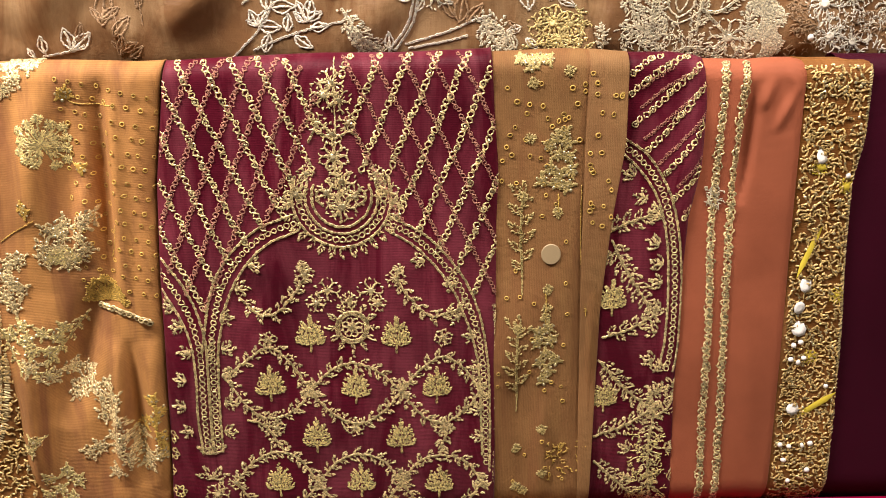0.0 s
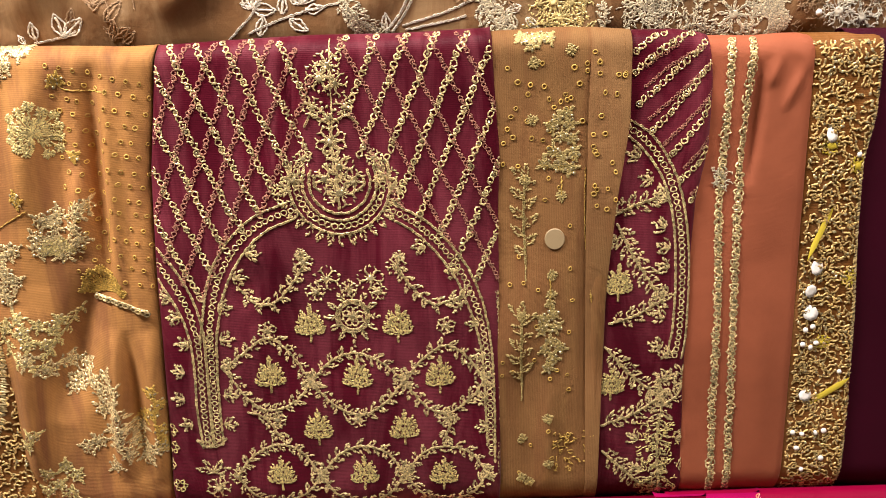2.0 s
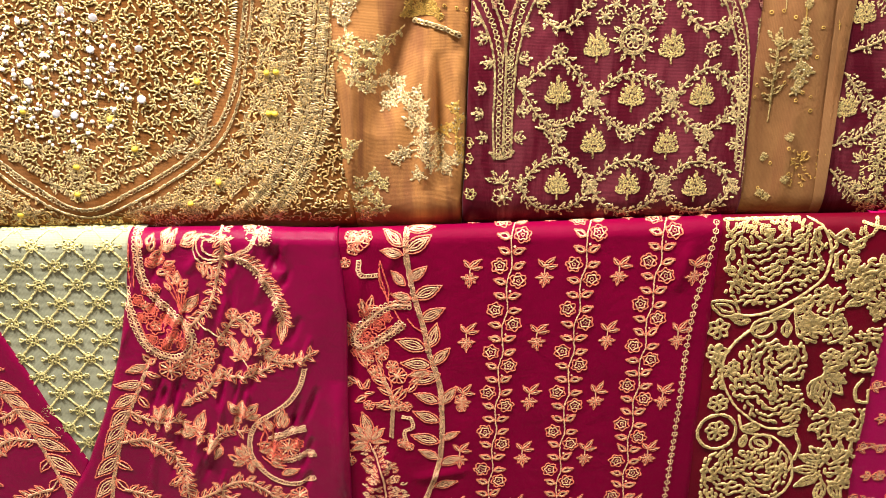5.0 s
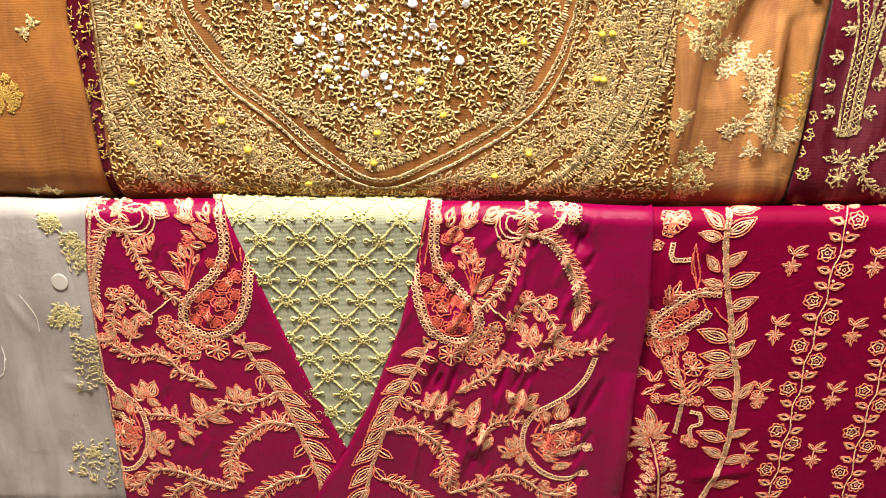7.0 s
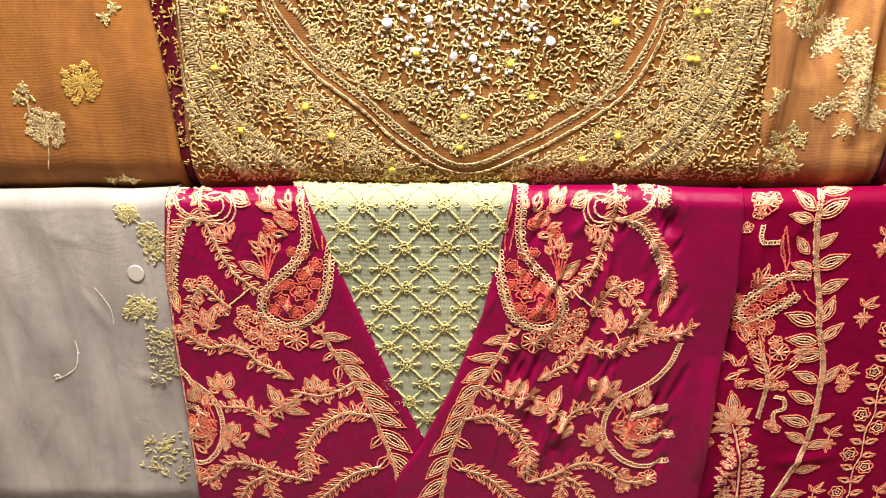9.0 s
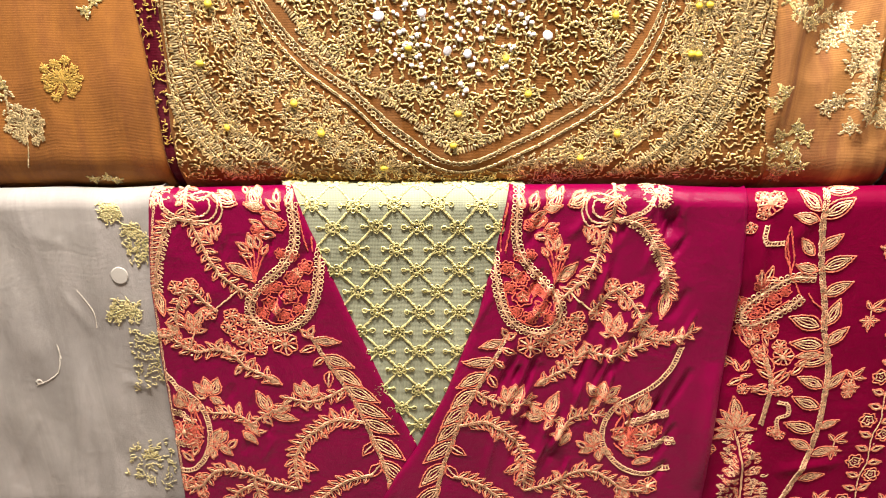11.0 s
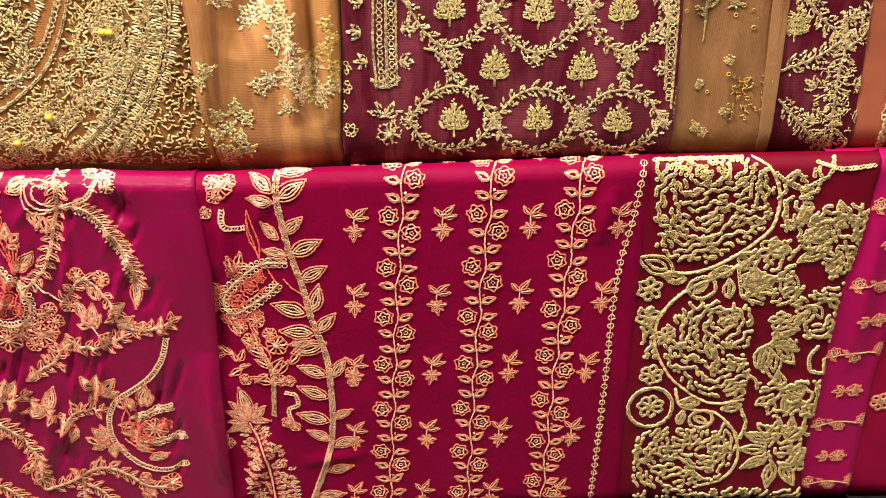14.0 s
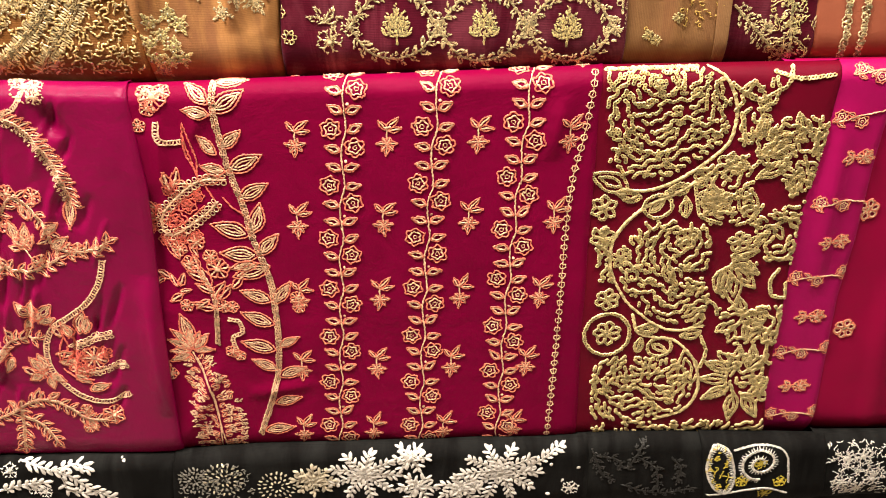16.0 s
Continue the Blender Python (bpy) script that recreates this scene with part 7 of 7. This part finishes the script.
frond_field([(0.242, 0.445), (0.336, 0.443), (0.341, 0.383), (0.265, 0.385)], [(0.291, 0.418)], 1.3, 1.55)
frond_field([(0.225, 0.749), (0.286, 0.758), (0.265, 0.678), (0.242, 0.671)], [(0.255, 0.721)], 1.3, 1.55)


def big_bloom(foot_and_tips, width, name="large_flower"):
    n = Needle(B3)
    leaves(n, foot_and_tips, width, "dense")
    n.sew(name, BRIGHT_GOLD, "large gold-green flower in chain stitch")


big_bloom([(0.256, 0.512), (0.293, 0.497), (0.254, 0.508), (0.289, 0.472), (0.250, 0.504), (0.273, 0.449), (0.246, 0.502), (0.254, 0.459), (0.253, 0.520), (0.287, 0.525), (0.243, 0.500), (0.234, 0.467)], 0.42)
big_bloom([(0.298, 0.340), (0.323, 0.365), (0.302, 0.329), (0.339, 0.311), (0.282, 0.345), (0.282, 0.381), (0.272, 0.341), (0.239, 0.360), (0.269, 0.327), (0.232, 0.331), (0.274, 0.313), (0.237, 0.300), (0.283, 0.303), (0.280, 0.259), (0.299, 0.302), (0.313, 0.261), (0.269, 0.355), (0.255, 0.374), (0.300, 0.354), (0.307, 0.381)], 0.4)
big_bloom([(0.307, 0.648), (0.267, 0.632), (0.308, 0.662), (0.268, 0.669), (0.310, 0.673), (0.268, 0.692), (0.318, 0.684), (0.310, 0.713), (0.330, 0.677), (0.354, 0.701), (0.332, 0.662), (0.359, 0.667), (0.322, 0.640), (0.315, 0.601), (0.336, 0.640), (0.350, 0.605)], 0.4)
for p, r, m in zip([(0.084, 0.591), (0.085, 0.550), (0.224, 0.595), (0.206, 0.629), (0.233, 0.646), (0.097, 0.460), (0.100, 0.408), (0.212, 0.605), (0.110, 0.520), (0.259, 0.541), (0.319, 0.302), (0.191, 0.546)], (26, 24, 30, 22, 26, 24, 28, 18, 20, 22, 24, 22), (6, 6, 7, 5, 6, 6, 7, 5, 5, 5, 5, 6)):
    n = Needle(B3)
    for k in range(m):
        b = 0.4 + 6.2832 * k / m
        n.leaf(p[0] + 0.2 * r * U * math.cos(b), p[1] + 0.2 * r * U * math.sin(b), b, r * 0.85 * U, r * 0.6 * U, "dense", True)
    n.sequin(p[0], p[1], 7 * U).sew("small_flower", BRIGHT_GOLD, sequins=GOLD_SEQUIN)
x, s = [(0.100, 0.406)][0]
Needle(B3).cord([(x + 50 * U * math.cos(q), s + 54 * U * math.sin(q)) for q in np.linspace(0, 6.2832, 13)[:-1]], 9 * U, True).sew("ring", BRIGHT_GOLD)
x, s = [(0.151, 0.592)][0]
Needle(B3).cord([(x + 29 * U * math.cos(q), s + 26 * U * math.sin(q)) for q in np.linspace(0, 6.2832, 11)[:-1]], 8 * U, True).leaf(x - 0.01, s - 0.008, 0.7, 0.03, 0.012, "hatched").sew("ring", BRIGHT_GOLD)
x, s = [(0.172, 0.384)][0]
Needle(B3).cord([(x + 27 * U * math.cos(q), s + 24 * U * math.sin(q)) for q in np.linspace(0, 6.2832, 11)[:-1]], 8 * U, True).leaf(x - 0.01, s + 0.004, -0.5, 0.025, 0.01, "hatched").sew("ring", BRIGHT_GOLD)
leaf_parts(B3, [(0.111, 0.616), (0.067, 0.641), (0.128, 0.605), (0.097, 0.606), (0.188, 0.619), (0.159, 0.610), (0.187, 0.578), (0.184, 0.604), (0.269, 0.576), (0.254, 0.620), (0.225, 0.406), (0.199, 0.398), (0.143, 0.377), (0.144, 0.399), (0.167, 0.412), (0.137, 0.413), (0.222, 0.324), (0.201, 0.375), (0.225, 0.433), (0.217, 0.415), (0.253, 0.641), (0.230, 0.657)], 0.5, "dense", BRIGHT_GOLD)
for pts in ([(0.225, 0.749), (0.241, 0.736), (0.258, 0.729), (0.276, 0.738), (0.291, 0.749), (0.295, 0.768)], [(0.258, 0.729), (0.264, 0.710), (0.260, 0.689)], [(0.240, 0.711), (0.246, 0.689), (0.247, 0.673)], [(0.276, 0.670), (0.269, 0.652), (0.260, 0.641)], [(0.194, 0.624), (0.199, 0.601), (0.206, 0.578), (0.231, 0.568)], [(0.253, 0.565), (0.269, 0.572), (0.281, 0.591)], [(0.284, 0.548), (0.303, 0.564), (0.321, 0.573), (0.341, 0.580)], [(0.256, 0.515), (0.279, 0.528), (0.291, 0.544), (0.295, 0.554)], [(0.300, 0.519), (0.318, 0.513), (0.334, 0.531), (0.343, 0.551)], [(0.316, 0.498), (0.308, 0.482), (0.313, 0.460), (0.330, 0.456)], [(0.328, 0.477), (0.333, 0.447), (0.334, 0.412), (0.327, 0.390)], [(0.227, 0.397), (0.236, 0.374), (0.231, 0.351)], [(0.255, 0.405), (0.269, 0.409), (0.280, 0.431), (0.264, 0.442)], [(0.280, 0.431), (0.303, 0.413), (0.325, 0.403), (0.331, 0.425), (0.324, 0.439)], [(0.226, 0.458), (0.241, 0.445), (0.244, 0.432)], [(0.318, 0.386), (0.319, 0.358), (0.333, 0.349)], [(0.276, 0.762), (0.304, 0.754), (0.343, 0.757)], [(0.078, 0.769), (0.124, 0.770), (0.183, 0.771)]):
    Needle(B3).cord(pts, 9 * U).sew("gold_spray", BRIGHT_GOLD)
leaf_parts(B3, [(0.280, 0.429), (0.269, 0.457), (0.290, 0.422), (0.289, 0.391), (0.303, 0.413), (0.303, 0.441), (0.307, 0.408), (0.320, 0.381), (0.327, 0.403), (0.342, 0.416), (0.328, 0.421), (0.340, 0.438), (0.269, 0.409), (0.269, 0.387), (0.284, 0.548), (0.271, 0.532), (0.303, 0.562), (0.313, 0.543), (0.321, 0.571), (0.334, 0.559), (0.239, 0.736), (0.246, 0.750), (0.267, 0.733), (0.270, 0.721), (0.264, 0.710), (0.277, 0.705), (0.245, 0.686), (0.257, 0.678), (0.247, 0.405), (0.257, 0.418)], 0.45, "dense", BRIGHT_GOLD)

# purple-pink panel and crimson cloth: rose-gold sprigs
for pts in ([(0.357, 0.698), (0.383, 0.705), (0.420, 0.712)], [(0.350, 0.586), (0.381, 0.594), (0.419, 0.589)], [(0.337, 0.480), (0.366, 0.486), (0.399, 0.485)], [(0.336, 0.363), (0.365, 0.371), (0.397, 0.368)], [(0.338, 0.258), (0.369, 0.264), (0.398, 0.261)], [(0.374, 0.756), (0.397, 0.760), (0.419, 0.762)]):
    n = Needle(B4)
    n.line(pts, 3 * U)
    for p, q in zip((pts[0], pts[1], pts[2]), (1, -1, 1)):
        n.rosette(p[0] + 0.004, p[1] + q * 0.007, 14 * U).leaf(p[0], p[1], 1.57 - q * 2.2, 18 * U, 9 * U, "hatched").leaf(p[0] - 0.006, p[1], 1.57 - q, 17 * U, 9 * U, "hatched")
    n.sew("sprig", COPPER)
for p in [(0.386, 0.652), (0.377, 0.536), (0.365, 0.424), (0.362, 0.310)]:
    Needle(B4).floret(p[0] + 0.012, p[1], 0, 26 * U, 3, "hatched").floret(p[0], p[1], 3.14, 26 * U, 3, "hatched").leaf(p[0], p[1], 0.0, 26 * U, 10 * U, "open").flower(p[0] + 0.014, p[1], 16 * U, 5, 0.3, "open").sew("small_sprig", COPPER)
for p in [(0.423, 0.400), (0.421, 0.577)] + [(0.521, 0.690)]:
    Needle(B5).flower(p[0], p[1], 24 * U, 6, 0.3, "hatched").sew("small_flower", COPPER, sequins=GOLD_SEQUIN)
burst(B5, 0.535, 0.519, 20 * U, LEAF_GOLD, 9)

# grey organza: faded motifs, threads
for poly in ([(-1.269, 0.710), (-1.246, 0.714), (-1.234, 0.682), (-1.244, 0.649), (-1.265, 0.657)], [(-1.310, 0.581), (-1.292, 0.602), (-1.259, 0.598), (-1.259, 0.572), (-1.306, 0.561)], [(-1.311, 0.354), (-1.256, 0.369), (-1.246, 0.323), (-1.261, 0.270), (-1.327, 0.302)], [(-1.292, 0.738), (-1.270, 0.739), (-1.266, 0.718), (-1.289, 0.714)]):
    Needle(B0).scribble(poly, 170, 4, 5 * U, 0).sew("faded_motif", FADED, "faded yellow-gold motif")
Needle(B0).flow([(-1.282, 0.559), (-1.243, 0.550), (-1.245, 0.462), (-1.289, 0.448)], 5 * U, 12 * U, 6, None, 80.0).sew("faded_motif", FADED, "faded yellow-gold motif", kind="stuff")
for p in [(-1.254, 0.698), (-1.276, 0.585), (-1.249, 0.536), (-1.282, 0.333)]:
    Needle(B0).floret(p[0], p[1], 1.57, 26 * U, 5).sew("faded_leaf", FADED)
n = Needle(B0)
n.line([(-1.384, 0.509), (-1.390, 0.485), (-1.403, 0.471), (-1.425, 0.460)], 2.2 * U).line([(-1.342, 0.615), (-1.326, 0.581), (-1.326, 0.554)], 1.6 * U).line([(-1.385, 0.527), (-1.383, 0.504)], 1.8 * U)
n.leaf(-1.418, 0.462, 2.2, 0.01, 0.008).sew("loose_thread", CREAM, "loose white thread")

# bottom row
n = Needle(C1)
for pts in ([(-0.705, 0.231), (-0.677, 0.220), (-0.641, 0.206), (-0.614, 0.182), (-0.585, 0.164)], [(-0.654, 0.217), (-0.630, 0.223), (-0.615, 0.218)], [(-0.739, 0.184), (-0.706, 0.191), (-0.678, 0.194)], [(-0.649, 0.201), (-0.645, 0.181), (-0.623, 0.174)]):
    n.garland(pts, 19 * U, 8 * U, 6 * U, "satin")
n.flower(-0.720, 0.216, 18 * U, 5).flower(-0.692, 0.184, 17 * U, 5).flower(-0.678, 0.177, 15 * U, 5).sequin(*zip(*[(-0.566, 0.231), (-0.563, 0.227), (-0.615, 0.218)]), 8 * U)
n.sew("leaf_vine", CREAM, "cream leaf vine")
for x, s, r, mat in ((-0.467, 0.195, 34, GREY), (-0.427, 0.194, 44, SILVER), (-0.354, 0.179, 42, SILVER)):
    n = Needle(C2)
    for scale, count in ((0.35, 9), (0.66, 15), (0.98, 22)):
        q = np.linspace(0, 6.2832, count, endpoint=False) + 3 * scale
        n.put("stitch", x + scale * r * U * np.cos(q), s + scale * r * U * np.sin(q), q, 10.5 * U, 4.6 * U, 2 * U, 0.1, wild=0.3)
    n.sew("rosette", mat, "rosette of short radiating stitches")
Needle(C2).scribble([(-0.483, 0.216), (-0.389, 0.223), (-0.388, 0.159), (-0.494, 0.163)], 130, 3).sew("grey_filling", GREY, kind="stuff")


def spray(cloth, x, s, r, n_leaves, mat):
    n = Needle(cloth)
    for k in range(n_leaves):
        a = 6.2832 * k / n_leaves
        tip = (x + r * math.cos(a), s + r * 0.8 * math.sin(a))
        n.garland([(x, s), ((x + tip[0]) / 2, (s + tip[1]) / 2 + 0.003), tip], 17 * U, 6.5 * U, 5 * U, "satin")
    return n.flower(x, s, 20 * U, 8).sew("floral_spray", mat, "cream leafy spray")


spray(C2, -0.230, 0.195, 72 * U, 9, CREAM)
spray(C2, -0.040, 0.193, 84 * U, 10, CREAM)
spray(C2, -0.166, 0.223, 34 * U, 6, CREAM)
spray(C2, -0.156, 0.172, 36 * U, 6, CREAM)
spray(C2, -0.096, 0.167, 40 * U, 7, CREAM)
spray(C2, -0.302, 0.189, 40 * U, 8, SILVER)
Needle(C2).garland([(-0.012, 0.195), (0.019, 0.217), (0.042, 0.236)], 18 * U, 7 * U, 5 * U, "satin").flower(0.060, 0.164, 19 * U, 6).sequin(*zip(*[(0.031, 0.207), (0.071, 0.201), (0.048, 0.179), (0.029, 0.153)]), 10 * U).sew("cream_twig", CREAM)
n = Needle(C3)
for pts in ([(0.098, 0.216), (0.122, 0.211), (0.139, 0.195), (0.160, 0.234)], [(0.154, 0.213), (0.180, 0.193), (0.186, 0.162)], [(0.202, 0.211), (0.216, 0.192), (0.214, 0.172)], [(0.089, 0.227), (0.104, 0.186), (0.117, 0.175)], [(0.134, 0.164), (0.184, 0.146), (0.232, 0.152)]):
    n.garland(pts, 14 * U, 10 * U, 4 * U)
n.sew("black_spray", JET, "raised black floral stitching")
n = Needle(C4)
ring = [(0.257, 0.231), (0.280, 0.223), (0.292, 0.179), (0.285, 0.150), (0.266, 0.157), (0.252, 0.191)]
n.cord(ring, 5 * U, True)
x, s, a = along(ring, 6 * U, True)
n.stitch(x + 5 * U * np.sin(a), s - 5 * U * np.cos(a), a + 1.57, 12 * U, 3.2 * U)
x0, s0 = 0.327, 0.201
spiral = [(x0 + r * U * math.cos(q), s0 + r * U * math.sin(q)) for q, r in zip(np.linspace(0, 11, 26), np.linspace(8, 48, 26))]
n.cord(spiral, 6 * U)
x, s, a = along(spiral, 6 * U)
n.stitch(x + 5 * U * np.sin(a), s - 5 * U * np.cos(a), a + 1.57, 10 * U, 3 * U)
n.cord([(0.246, 0.137), (0.289, 0.150), (0.338, 0.155), (0.372, 0.143)], 6 * U).cord([(0.288, 0.225), (0.327, 0.231), (0.360, 0.218), (0.372, 0.166)], 5 * U)
n.sew("paisley", CREAM, "cream paisley and spiral")
Needle(C4).flower(x0, s0, 14 * U, 6).scribble(ring, 60, 4).flower(0.303, 0.171, 15 * U, 5).flower(0.359, 0.167, 15 * U, 5).flower(0.341, 0.144, 16 * U, 5).sew("yellow_flower", YELLOW)
Needle(C6).scribble([(0.424, 0.228), (0.770, 0.220), (0.801, 0.114), (0.439, 0.127)], 900, 5, 4.6 * U, 0).sew("dense_filling", CREAM, "dense cream embroidery")
for p in [(0.452, 0.200), (0.475, 0.204), (0.451, 0.158), (0.495, 0.162), (0.475, 0.142), (0.536, 0.181)]:
    Needle(C6).flower(p[0], p[1], 22 * U, 7).sew("cream_flower", CREAM)
